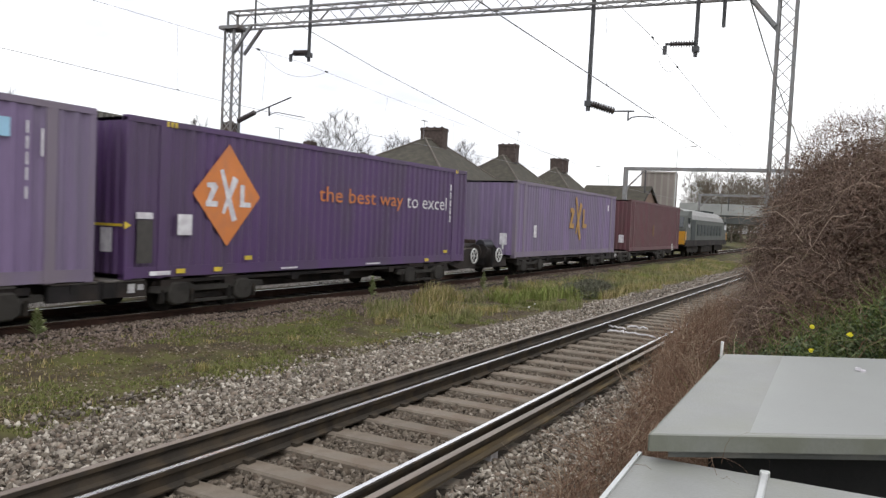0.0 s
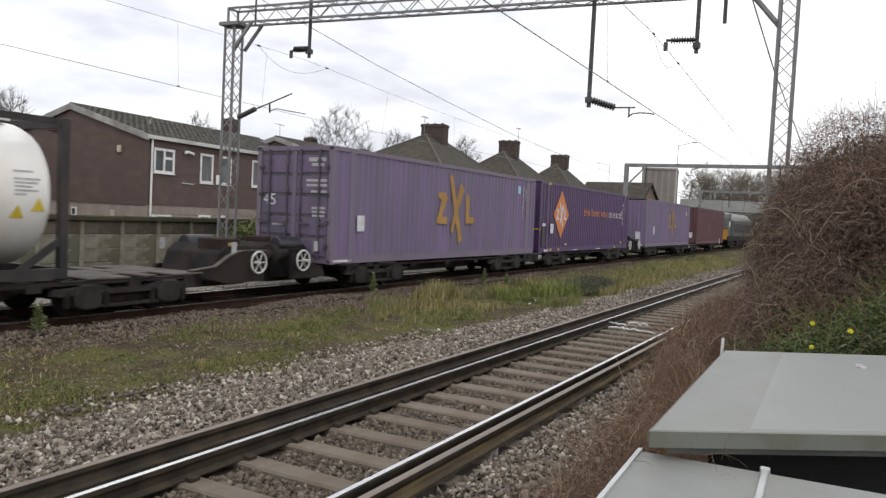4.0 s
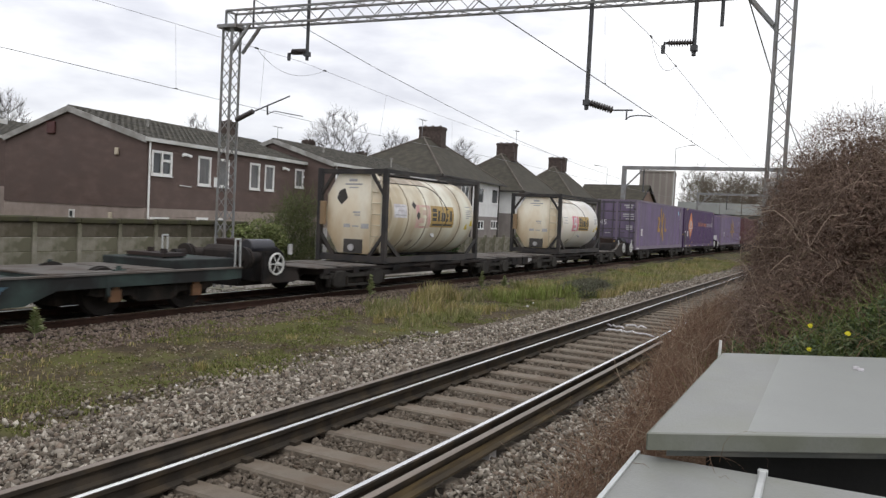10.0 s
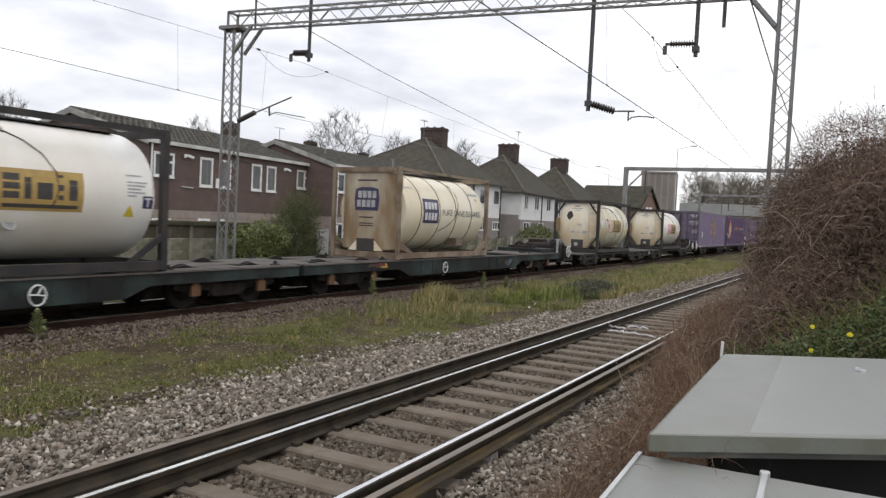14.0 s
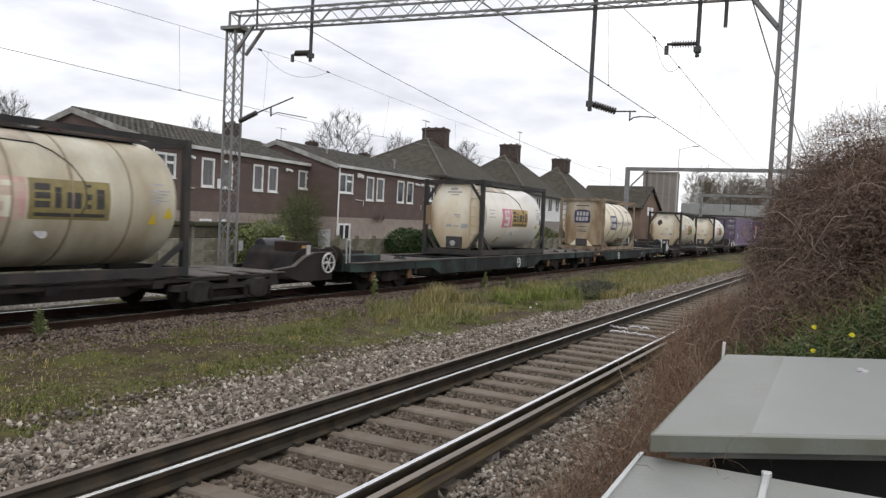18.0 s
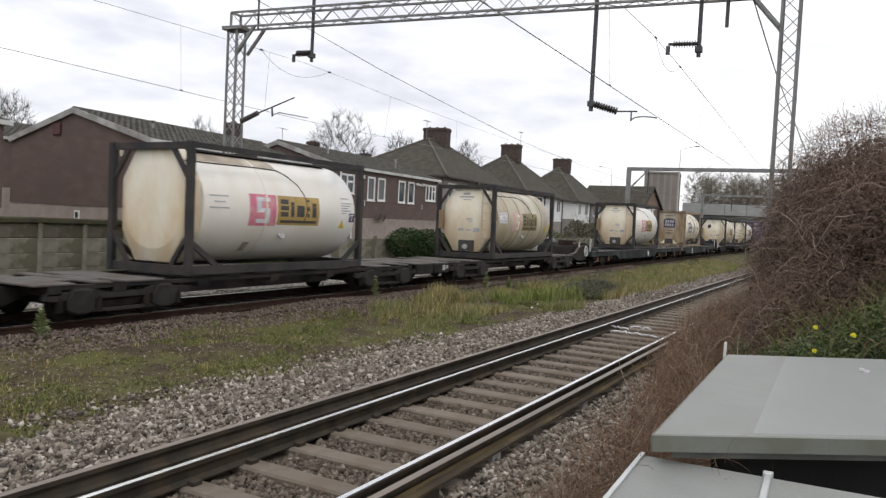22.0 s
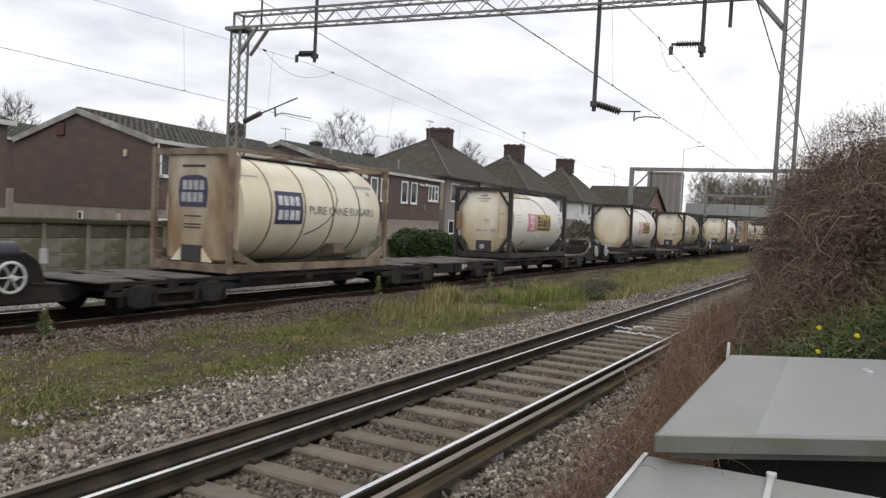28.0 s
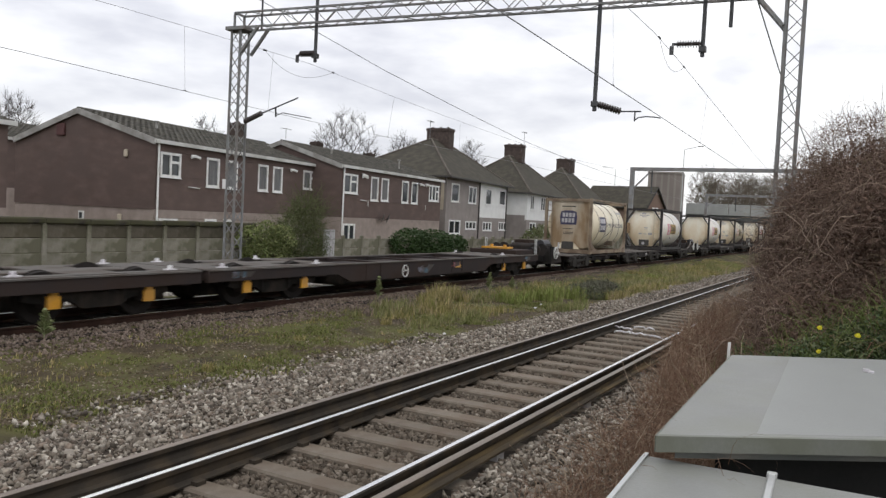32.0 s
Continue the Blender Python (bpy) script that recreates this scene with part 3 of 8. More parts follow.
def blades(name, label, category, clumps, material, seed, lean=0.35, width=0.008, kind="stuff"):
    """Grass and stalks: thin tapered blades. clumps: (x, y, z, radius, height, count)."""
    rng = np.random.default_rng(seed)
    cl = np.repeat(np.array([(c[0], c[1], c[3], c[4]) for c in clumps]), [c[5] for c in clumps], axis=0)
    n = len(cl)
    a, d = rng.uniform(0, 6.283, n), cl[:, 2] * np.sqrt(rng.uniform(size=n))
    x, y = cl[:, 0] + d * np.cos(a), cl[:, 1] + d * np.sin(a)
    z0 = np.array([ground_height(c[0], c[1]) - 0.02 for c in clumps])
    z = np.repeat(z0, [c[5] for c in clumps])
    h = cl[:, 3] * rng.uniform(0.45, 1.15, n)
    la, ll = rng.uniform(0, 6.283, n), lean * h * rng.uniform(0.2, 1.4, n)
    lx, ly = ll * np.cos(la), ll * np.sin(la)
    w = width * rng.uniform(0.6, 1.4, n)
    wx, wy = -w * np.sin(la + 0.6), w * np.cos(la + 0.6)
    v = np.stack([np.stack(p, 1) for p in ((x - wx, y - wy, z), (x + wx, y + wy, z), (x + lx * 0.35 + wx * 0.8, y + ly * 0.35 + wy * 0.8, z + h * 0.6),
                                           (x + lx * 0.35 - wx * 0.8, y + ly * 0.35 - wy * 0.8, z + h * 0.6), (x + lx, y + ly, z + h))], 1)
    f = np.array([(0, 1, 2), (0, 2, 3), (3, 2, 4)])[None] + (5 * np.arange(n))[:, None, None]
    return tagged(raw_np(name, v.reshape(-1, 3), f.reshape(-1, 3), material), label, category, kind=kind)


def build_verge():
    rng = random.Random(4)
    clumps = []
    for _ in range(3400):                                  # thin low grass and moss over the strip between the lines
        x, y = 5 + 41 * rng.random() ** 1.5, rng.uniform(7.0, 11.2)
        n = noise.noise((x * 0.4, y * 0.9, 7)) + 0.35 * noise.noise((x * 1.7, y * 2.2, 2))
        if n < 0.08:
            continue
        clumps.append((x, y, None, 0.15, 0.045 + 0.09 * n, 44))
    for _ in range(150):                                   # a green patch close by
        clumps.append((rng.gauss(5.9, 0.4), rng.gauss(8.5, 0.55), None, 0.12, rng.uniform(0.03, 0.075), 34))
    blades("moss", "patchy yellow-green moss on the strip between the tracks", "moss", clumps, "moss", 1, 0.8, 0.007)
    clumps = []
    for _ in range(900):
        x, y = 5 + 30 * rng.random() ** 1.3, rng.uniform(7.3, 11.0)
        if noise.noise((x * 0.5, y * 0.8, 31)) < 0.05:
            continue
        clumps.append((x, y, None, 0.12, rng.uniform(0.03, 0.11), 14))
    clumps += [(8.4, 8.5, None, 0.10, 0.17, 90), (7.3, 9.4, None, 0.1, 0.1, 40), (11.4, 9.2, None, 0.12, 0.12, 60), (14.5, 9.3, None, 0.15, 0.2, 80)]
    blades("short_grass", "thin short grass on the strip between the tracks", "grass", clumps, "grass", 3)
    clumps = []
    for _ in range(760):                                   # taller tussocks further along
        x = rng.uniform(14.5, 62)
        y = rng.uniform(8.4, 10.8) if x < 24 else rng.uniform(6.9, 10.8)
        n = noise.noise((x * 0.25, y * 0.5, 17)) + 0.25
        if n < 0:
            continue
        clumps.append((x, y, None, 0.3, 0.18 + 0.42 * n * rng.uniform(0.4, 1), 60))
    for x, y in ((20.3, 6.9), (21.0, 7.1), (19.8, 7.2)):
        clumps.append((x, y, None, 0.35, 0.3, 160))
    r3 = np.random.default_rng(8)
    bleached = [(c[0], c[1], None, c[3] * 1.1, c[4] * 1.15, 16) for c in clumps[::2]]
    blades("straw_grass", "bleached straw stalks among the tall grass", "grass", bleached, "straw", 5, 0.5, 0.006)
    pile = thing("brush_pile", "dark heap of cut twigs and weeds on the verge", "brush pile")
    pb = [(24.8, 7.95, -0.1, 0.8, 0.5, 0.26), (26.2, 8.1, -0.08, 1.1, 0.6, 0.33), (27.6, 8.4, -0.12, 1.0, 0.5, 0.2), (25.6, 8.6, -0.1, 0.9, 0.4, 0.25)]
    tangle("brushwood", pb, "brush", 71, 1100, 0.5, 0.005, pile, 0.4, 0.3, 4)
    leafy("greenery", "", "", pb, "brush", 72, 6000, 0.035, pile)
    lush = [(x + rng.gauss(0, 0.35), y + rng.gauss(0, 0.3), None, 0.25, rng.uniform(0.25, 0.5), 70) for x, y in ((22.6, 8.9), (23.4, 8.6), (24.2, 8.9), (24.4, 8.3), (21.8, 9.4)) for _ in range(5)]
    for _ in range(170):                                   # a low green carpet far along
        lush.append((rng.uniform(34, 62), rng.uniform(7.4, 10.2), None, 0.45, rng.uniform(0.08, 0.22), 70))
    blades("lush_grass", "bright green low grass further along the verge", "grass", lush, "grass_lush", 12, 0.55, 0.011)
    green_ones = [c for c in clumps if noise.noise((c[0] * 0.3, c[1] * 0.9, 50)) > -0.02]
    clumps = [c for c in clumps if c not in green_ones]
    blades("green_grass", "lush yellow-green tussocks of grass beside the far track", "grass", green_ones, "grass_green", 6, 0.5, 0.009)
    blades("tall_grass", "pale green and straw-coloured tall grass beside the far track", "grass", clumps, "grass", 2, 0.45, 0.01)
    for i, (x, y, r) in enumerate(((14.2, 7.66, 0.05), (21.3, 8.3, 0.07), (20.6, 8.2, 0.05), (9.6, 8.9, 0.03), (11.6, 9.3, 0.035), (7.4, 7.9, 0.03), (24.5, 8.0, 0.06))):
        k = thing("white_stone", "pale loose stone lying on the verge", "stone", "loose stones", pose(x, y, ground_height(x, y)))
        bm = B()
        bmesh.ops.create_icosphere(bm, subdivisions=1, radius=r)
        for v in bm.verts:
            v.co *= 0.75 + 0.5 * noise.random()
        part("stone", bm, "decal_white", k)
    for x, y, h in ((7.75, 11.45, 0.46), (17.45, 11.5, 0.6), (23.2, 10.9, 0.6), (24.6, 10.7, 0.45)):
        w = thing("weed", "tall green weed growing beside the far track", "weed", "weeds", pose(x, y, ground_height(x, y)))
        bm = B()
        rod(bm, (0, 0, -0.05), (0.01, 0.01, h), 0.008, 5, 0.003)
        part("stem", bm, "weed_pale", w)
        r2 = np.random.default_rng(int(x * 10))
        vs, fs = [], []
        for i in range(110):
            z = h * (0.12 + 0.9 * r2.uniform())
            a, l = r2.uniform(0, 6.283), (0.16 * (1.15 - z / h) + 0.03) * r2.uniform(0.6, 1.2)
            c, s = math.cos(a), math.sin(a)
            k = len(vs)
            vs += [(0, 0, z), (c * l * 0.5 - s * 0.026, s * l * 0.5 + c * 0.026, z + l * 0.45), (c * l, s * l, z + l * 0.5), (c * l * 0.5 + s * 0.026, s * l * 0.5 - c * 0.026, z + l * 0.4)]
            fs.append((k, k + 1, k + 2, k + 3))
        raw("foliage", vs, fs, "weed_pale", w)


def lattice(bm, p, q, side, leg, pitch):
    """A square lattice girder: four corner angles and zigzag lacing on each face."""
    p, q = Vector(p), Vector(q)
    d = (q - p).normalized()
    up = Vector((0, 0, 1)) if abs(d.z) < 0.8 else Vector((1, 0, 0))
    s = d.cross(up).normalized() * side / 2
    t = s.normalized().cross(d).normalized() * side / 2
    corners = [s + t, s - t, -s - t, -s + t]
    for c in corners:
        bar(bm, p + c, q + c, leg, leg)
    n = max(2, round((q - p).length / pitch))
    for k in range(n):
        a, b = p + (q - p) * (k / n), p + (q - p) * ((k + 1) / n)
        for i in range(4):
            c1, c2 = corners[i], corners[(i + 1) % 4]
            if k % 2:
                c1, c2 = c2, c1
            bar(bm, a + c1, b + c2, leg * 0.42, leg * 0.3)
    for e in (p, q):
        for i in range(4):
            bar(bm, e + corners[i], e + corners[(i + 1) % 4], leg, leg)


def insulator(parent, p, q, r):
    """A ribbed insulator from p to q."""
    p, q = Vector(p), Vector(q)
    n = 9
    bm = B()
    prof = []
    for i in range(n):
        prof += [(i / n, r * 0.45), ((i + 0.45) / n, r * 0.45), ((i + 0.5) / n, r), ((i + 0.7) / n, r * 0.95)]
    prof.append((1.0, r * 0.45))
    turned(bm, [(a * (q - p).length, b) for a, b in prof], 10)
    moved(bm, Matrix.Translation(p) @ (q - p).to_track_quat("X", "Z").to_matrix().to_4x4())
    return part("insulator", bm, "porcelain", parent, "dark ribbed insulator", smooth=True)


GL, GR = Vector((16.0, 15.45, 0)), Vector((17.2, 1.58, 0))


def along(y):
    """The point of the near gantry's line at that distance across."""
    f = (GL.y - y) / (GL.y - GR.y)
    return GL + (GR - GL) * f


def build_gantry():
    g = thing("overhead_line_gantry", "grey lattice steel gantry spanning both tracks", "gantry", m=pose(0, 0, 0))
    for c, w in ((GL, 0.32), (GR, 0.33)):
        bm = B()
        lattice(bm, c + Vector((0, 0, -0.4)), c + Vector((0, 0, 7.0)), w, 0.05, 0.36)
        part("mast", bm, "steel", g, "lattice steel mast")
        bm = B()
        box(bm, c.x - 0.45, c.x + 0.45, c.y - 0.45, c.y + 0.45, -0.6, -0.12)
        part("footing", bm, "concrete", g)
    bm = B()
    e = (GR - GL).normalized()
    lattice(bm, GL - e * 0.05 + Vector((0, 0, 7.23)), GR + e * 0.3 + Vector((0, 0, 7.23)), 0.40, 0.05, 0.42)
    bar(bm, GL + Vector((0, 0, 7.02)) - e * 0.32, GL + Vector((0, 0, 7.02)) + e * 0.32, 0.5, 0.09)
    part("beam", bm, "steel", g, "lattice cross beam")
    for c, s in ((GL, 1), (GR, -1)):
        for o in (-0.2, 0.2):
            q = Vector((o, 0, 0))
            bm = B()
            bar(bm, c + q + e * s * 0.2 + Vector((0, 0, 6.35)), c + q + e * s * 0.75 + Vector((0, 0, 7.02)), 0.07, 0.07)
            part("knee_brace", bm, "steel", g)
    # droppers under the beam and what they carry
    for y, z0, z1, r in ((13.0, 6.05, 8.1, 0.045), (5.56, 4.7, 7.5, 0.05), (3.33, 5.82, 7.5, 0.045), (2.8, 6.42, 7.5, 0.04)):
        c = along(y)
        bm = B()
        rod(bm, (c.x, c.y, z0), (c.x, c.y, z1), r, 8)
        if y != 2.8:
            box(bm, c.x - 0.07, c.x + 0.07, c.y - 0.07, c.y + 0.07, z0 + 0.1, z0 + 0.22)
        part("drop_tube", bm, "dark_steel", g, "dark vertical steel tube under the beam")
    bm = B()
    c = along(14.75)
    rod(bm, (c.x, c.y, 7.0), (c.x, c.y, 8.1), 0.03, 6)
    part("earth_post", bm, "dark_steel", g)
    c = along(13.0)
    insulator(g, (c.x - 0.02, c.y, 6.27), (c.x - 0.1, c.y + 0.42, 6.27), 0.085)
    bm = B()
    rod(bm, (c.x - 0.1, c.y + 0.42, 6.27), (c.x - 0.12, c.y + 0.5, 6.19), 0.03, 6)
    rod(bm, (c.x - 0.12, c.y + 0.5, 6.24), (c.x - 0.12, c.y + 0.5, 6.05), 0.05, 6)
    part("suspension_clamp", bm, "dark_steel", g)
    c = along(3.33)
    insulator(g, (c.x - 0.02, c.y + 0.04, 6.1), (c.x - 0.1, c.y + 0.52, 6.1), 0.085)
    bm = B()
    rod(bm, (c.x - 0.1, c.y + 0.52, 6.1), (c.x - 0.12, c.y + 0.62, 6.1), 0.03, 6)
    rod(bm, (c.x - 0.12, c.y + 0.62, 6.06), (c.x - 0.12, c.y + 0.62, 5.88), 0.045, 6)
    part("suspension_clamp", bm, "dark_steel", g)
    # registration arms
    c = along(5.56)
    insulator(g, (c.x, c.y - 0.08, 4.85), (c.x, c.y - 0.6, 4.68), 0.085)
    bm = B()
    rod(bm, (c.x, c.y - 0.58, 4.68), (c.x, c.y - 1.05, 4.67), 0.018, 5)
    rod(bm, (c.x, c.y - 0.92, 4.69), (c.x, c.y - 0.92, 4.46), 0.018, 5)
    pts = [(c.x, c.y - 0.92, 4.48), (c.x + 0.01, c.y - 1.0, 4.54), (c.x + 0.03, c.y - 1.15, 4.56), (c.x + 0.06, c.y - 1.35, 4.55), (c.x + 0.1, 4.1, 4.53)]
    for a, b in zip(pts, pts[1:]):
        rod(bm, a, b, 0.014, 5)
    part("registration_arm", bm, "dark_steel", g, "thin steel arm steadying the contact wire")
    c = GL + e * 0.24
    insulator(g, (c.x, c.y, 4.5), (c.x, c.y - 0.62, 4.73), 0.075)
    bm = B()
    rod(bm, (c.x, c.y - 0.55, 4.7), (c.x, c.y - 1.85, 5.1), 0.02, 5)
    rod(bm, (c.x, c.y - 1.1, 4.88), (c.x, c.y - 1.12, 4.62), 0.025, 5)
    pts = [(c.x, c.y - 1.12, 4.65), (c.x, c.y - 1.35, 4.72), (c.x, c.y - 1.7, 4.66), (c.x, FAR - 0.1, 4.56)]
    for a, b in zip(pts, pts[1:]):
        rod(bm, a, b, 0.012, 5)
    part("registration_arm", bm, "dark_steel", g, "thin steel arm steadying the contact wire")
    bm = B()
    box(bm, GL.x - 0.3, GL.x - 0.26, GL.y + 0.08, GL.y + 0.17, 2.64, 2.9)
    part("mast_plate", bm, "white", g, "small white plate on the mast")


def wire(name, label, pts, r, parent=None):
    rings, k = [], 5
    for i, p in enumerate(pts):
        d = (Vector(pts[min(i + 1, len(pts) - 1)]) - Vector(pts[max(i - 1, 0)])).normalized()
        s = d.cross(Vector((0, 0, 1))).normalized()
        t = s.cross(d)
        rings += [tuple(Vector(p) + r * (math.cos(2 * math.pi * j / k) * s + math.sin(2 * math.pi * j / k) * t)) for j in range(k)]
    faces = [(k * i + j, k * i + (j + 1) % k, k * i + k + (j + 1) % k, k * i + k + j) for i in range(len(pts) - 1) for j in range(k)]
    ob = raw(name, rings, faces, "wire", parent)
    if parent is None:
        tagged(ob, label, "wire", "overhead wires")
    return ob


def line_between(pts, xs):
    """Points at the given places along a line of (x, y, z) knots, bent smoothly."""
    k = np.array(pts)
    out = []
    for x in xs:
        i = int(min(max(np.searchsorted(k[:, 0], x) - 1, 0), len(k) - 2))
        f = (x - k[i, 0]) / (k[i + 1, 0] - k[i, 0])
        out.append(tuple(k[i] * (1 - f) + k[i + 1] * f))
    return out


def build_wires():
    lines = (
        ("far", [(-60, 13.2, 4.62), (-27, 12.7, 4.62), (7.8, 12.66, 4.58), (17.4, 13.28, 4.53), (28, 12.82, 4.55), (56, 13.25, 4.55), (96, 12.8, 4.55), (190, 13.0, 4.55)],
         [(-60, 13, 5.0), (-27, 13, 5.95), (-5, 13, 5.45), (5, 13, 5.75), (9.7, 13, 5.91), (13, 13, 5.95), (16.2, 13, 5.97), (20, 13, 5.77), (24, 13, 5.61), (30, 13, 5.42), (36, 13, 5.32), (42, 13, 5.42), (48, 13, 5.66), (56, 13, 6.1), (66, 13, 5.5), (76, 13, 5.3), (86, 13, 5.5), (96, 13, 6.0), (140, 13, 5.2), (190, 13, 6.0)],
         (-14, 4.5, 11.8, 14.6, 20.1, 24.5, 30, 36, 42, 49, 62, 69, 76, 83, 90)),
        ("near", [(-60, 4.0, 4.55), (-27, 4.2, 4.55), (0, 3.68, 4.55), (17.5, 4.1, 4.55), (34, 4.5, 4.55), (56, 4.0, 4.55), (96, 4.3, 4.55), (190, 4.1, 4.55)],
         [(-60, 4.1, 5.0), (-27, 4.1, 5.9), (-10, 4.09, 5.3), (2, 4.09, 5.5), (8, 4.09, 5.85), (12, 4.09, 6.06), (14.5, 4.09, 6.14), (16.6, 4.09, 6.13), (19, 4.09, 6.0), (22.5, 4.09, 5.8), (27, 4.09, 5.54), (32, 4.09, 5.22), (37, 4.09, 4.98), (42, 4.09, 5.1), (48, 4.09, 5.5), (56, 4.09, 6.1), (66, 4.1, 5.4), (76, 4.1, 5.1), (86, 4.1, 5.4), (96, 4.1, 6.0), (190, 4.1, 6.0)],
         (-14, 4, 13.05, 22, 27.5, 33, 39, 45, 51, 62, 69, 76, 83, 90)))
    for name, contact, carrier, drops in lines:
        catenary = thing("overhead_line", "thin dark contact wire hung below its carrier wire", "overhead wire", "overhead wires")
        xs = [-60 + 2 * i for i in range(126)]
        wire("contact_wire", "", line_between(contact, xs), 0.0075 if name == "near" else 0.006, catenary)
        wire("carrier_wire", "", line_between(carrier, xs), 0.006 if name == "near" else 0.0045, catenary)
        for x in drops:
            (p,), (q,) = line_between(carrier, [x]), line_between(contact, [x])
            bm = B()
            rod(bm, p, q, 0.0028, 4)
            part("dropper", bm, "wire", catenary)
            bm = B()
            rod(bm, (q[0] - 0.03, q[1], q[2] + 0.012), (q[0] + 0.03, q[1], q[2] + 0.012), 0.012, 6)
            part("wire_clip", bm, "dark_steel", catenary)
        # slack jumper round the carrier's clamp
        x0, x1 = (14.3, 17.0) if name == "far" else (16.4, 18.9)
        (p,), (q,) = line_between(carrier, [x0]), line_between(carrier, [x1])
        sag = [tuple(Vector(p).lerp(Vector(q), f) + Vector((0, 0, -1.5 * f * (1 - f) * (1.2 - 0.4 * f)))) for f in [i / 12 for i in range(13)]]
        wire("jumper_wire", "", sag, 0.0045, catenary)
        for e in (p, q):
            bm = B()
            rod(bm, (e[0] - 0.05, e[1], e[2]), (e[0] + 0.05, e[1], e[2]), 0.022, 6)
            part("wire_clip", bm, "dark_steel", catenary)
    wire("earth_wire", "thin earth wire running along the masts", [(-20, 15.3, 7.4), (0, 15.3, 7.3), (16.2, 15.3, 8.0), (18.7, 15.3, 7.72), (23, 15.3, 7.22), (28, 15.3, 6.77), (35.2, 15.3, 6.18), (41.7, 15.3, 5.86), (48, 15.35, 5.66), (54.2, 15.4, 5.52), (56, 15.5, 5.5)], 0.011)
    wire("stay_wire", "thin slanting stay wire beside the mast", [(17.1, 2.32, 6.98), (20.5, 2.14, 6.07), (24, 1.73, 4.84), (31, 0.9, 2.4)], 0.014)


def build_far_gantry(x, y0, y1, h, w, label):
    g = thing("portal_gantry", label, "gantry", "portal gantries", pose(x, 0, 0))
    for y in (y0, y1):
        bm = B()
        box(bm, -0.16, 0.16, y - w, y + w, -0.4, h)
        part("post", bm, "steel", g)
        bm = B()
        s = 1 if y == y1 else -1
        bar(bm, (0, y, h - 1.4), (0, y - s * 1.3, h - 0.05), 0.1, 0.1)
        part("brace", bm, "steel", g)
    bm = B()
    box(bm, -0.12, 0.12, y0 - 0.15, y1 + 0.15, h, h + 0.25)
    part("beam", bm, "steel", g)
    for y in (FAR, NEAR):
        bm = B()
        rod(bm, (0, y + 0.9, h), (0, y + 0.9, 4.6), 0.05, 6)
        rod(bm, (0, y + 0.9, 4.75), (0, y + 0.1, 4.6), 0.02, 5)
        part("drop_tube", bm, "dark_steel", g)


def build_fence():
    f = thing("concrete_fence", "weathered concrete panel fence with a dark mossy coping", "fence")
    bm = B()
    box(bm, 0, 1.13, -0.03, 0.03, 0, 0.355)
    soften(bm, 0.012)
    panel = mesh_of("panel", bm, "concrete")
    bm = B()
    box(bm, 0, 1.13, -0.028, 0.028, 0, 0.355)
    soften(bm, 0.02)
    top_panel = mesh_of("panel", bm, "concrete_dark")
    bm = B()
    box(bm, -0.06, 0.06, -0.07, 0.07, -0.5, 1.56)
    soften(bm, 0.012)
    post = mesh_of("post", bm, "concrete")
    bm = B()
    box(bm, -0.01, 1.225, -0.1, 0.1, 0, 0.15)
    soften(bm, 0.03)
    cope = mesh_of("coping_block", bm, "coping")
    for i in range(-6, 45):
        x = 12.97 + 1.22 * i
        if x > 62:
            break
        low = x > 18.3
        p = new("post", post)
        p.parent, p.location = f, (x, 17.5, 0 if not low else -0.28)
        for k in range(4 if low else 5):
            q = new("panel", top_panel if k == 4 else panel)
            q.parent, q.location = f, (x + 0.045, 17.5 + random.uniform(-0.006, 0.006), -0.28 + 0.362 * k)
        if not low:
            q = new("coping_block", cope)
            q.parent, q.location = f, (x, 17.5, 1.515 + random.uniform(-0.012, 0.012))
            q.rotation_euler = (random.uniform(-0.05, 0.05), random.uniform(-0.012, 0.012), random.uniform(-0.01, 0.01))


def leafy(name, label, category, blobs, material, seed, count, size, parent=None, slim=0.45):
    """Many small leaves scattered through rough ellipsoids: (x, y, z, rx, ry, rz)."""
    rng = np.random.default_rng(seed)
    bl = np.array(blobs, float)
    weights = (bl[:, 3] * bl[:, 4] * bl[:, 5]) ** 0.75
    pick = rng.choice(len(bl), count, p=weights / weights.sum())
    d = rng.normal(size=(count, 3))
    d /= np.linalg.norm(d, axis=1)[:, None]
    c = bl[pick, :3] + d * (rng.uniform(0.45, 1.12, count) ** 0.6)[:, None] * bl[pick, 3:]
    a, t = rng.uniform(0, 6.283, count), rng.uniform(-0.9, 0.9, count)
    s = (size * rng.uniform(0.5, 1.3, count))[:, None]
    u = np.stack([np.cos(a) * np.cos(t), np.sin(a) * np.cos(t), np.sin(t)], 1)
    v = np.cross(u, rng.normal(size=(count, 3)))
    v /= np.linalg.norm(v, axis=1)[:, None]
    quad = np.stack([c - u * s, c + v * s * slim, c + u * s, c - v * s * slim], 1)
    return raw_np(name, quad.reshape(-1, 3), np.arange(4 * count).reshape(-1, 4), material, parent)


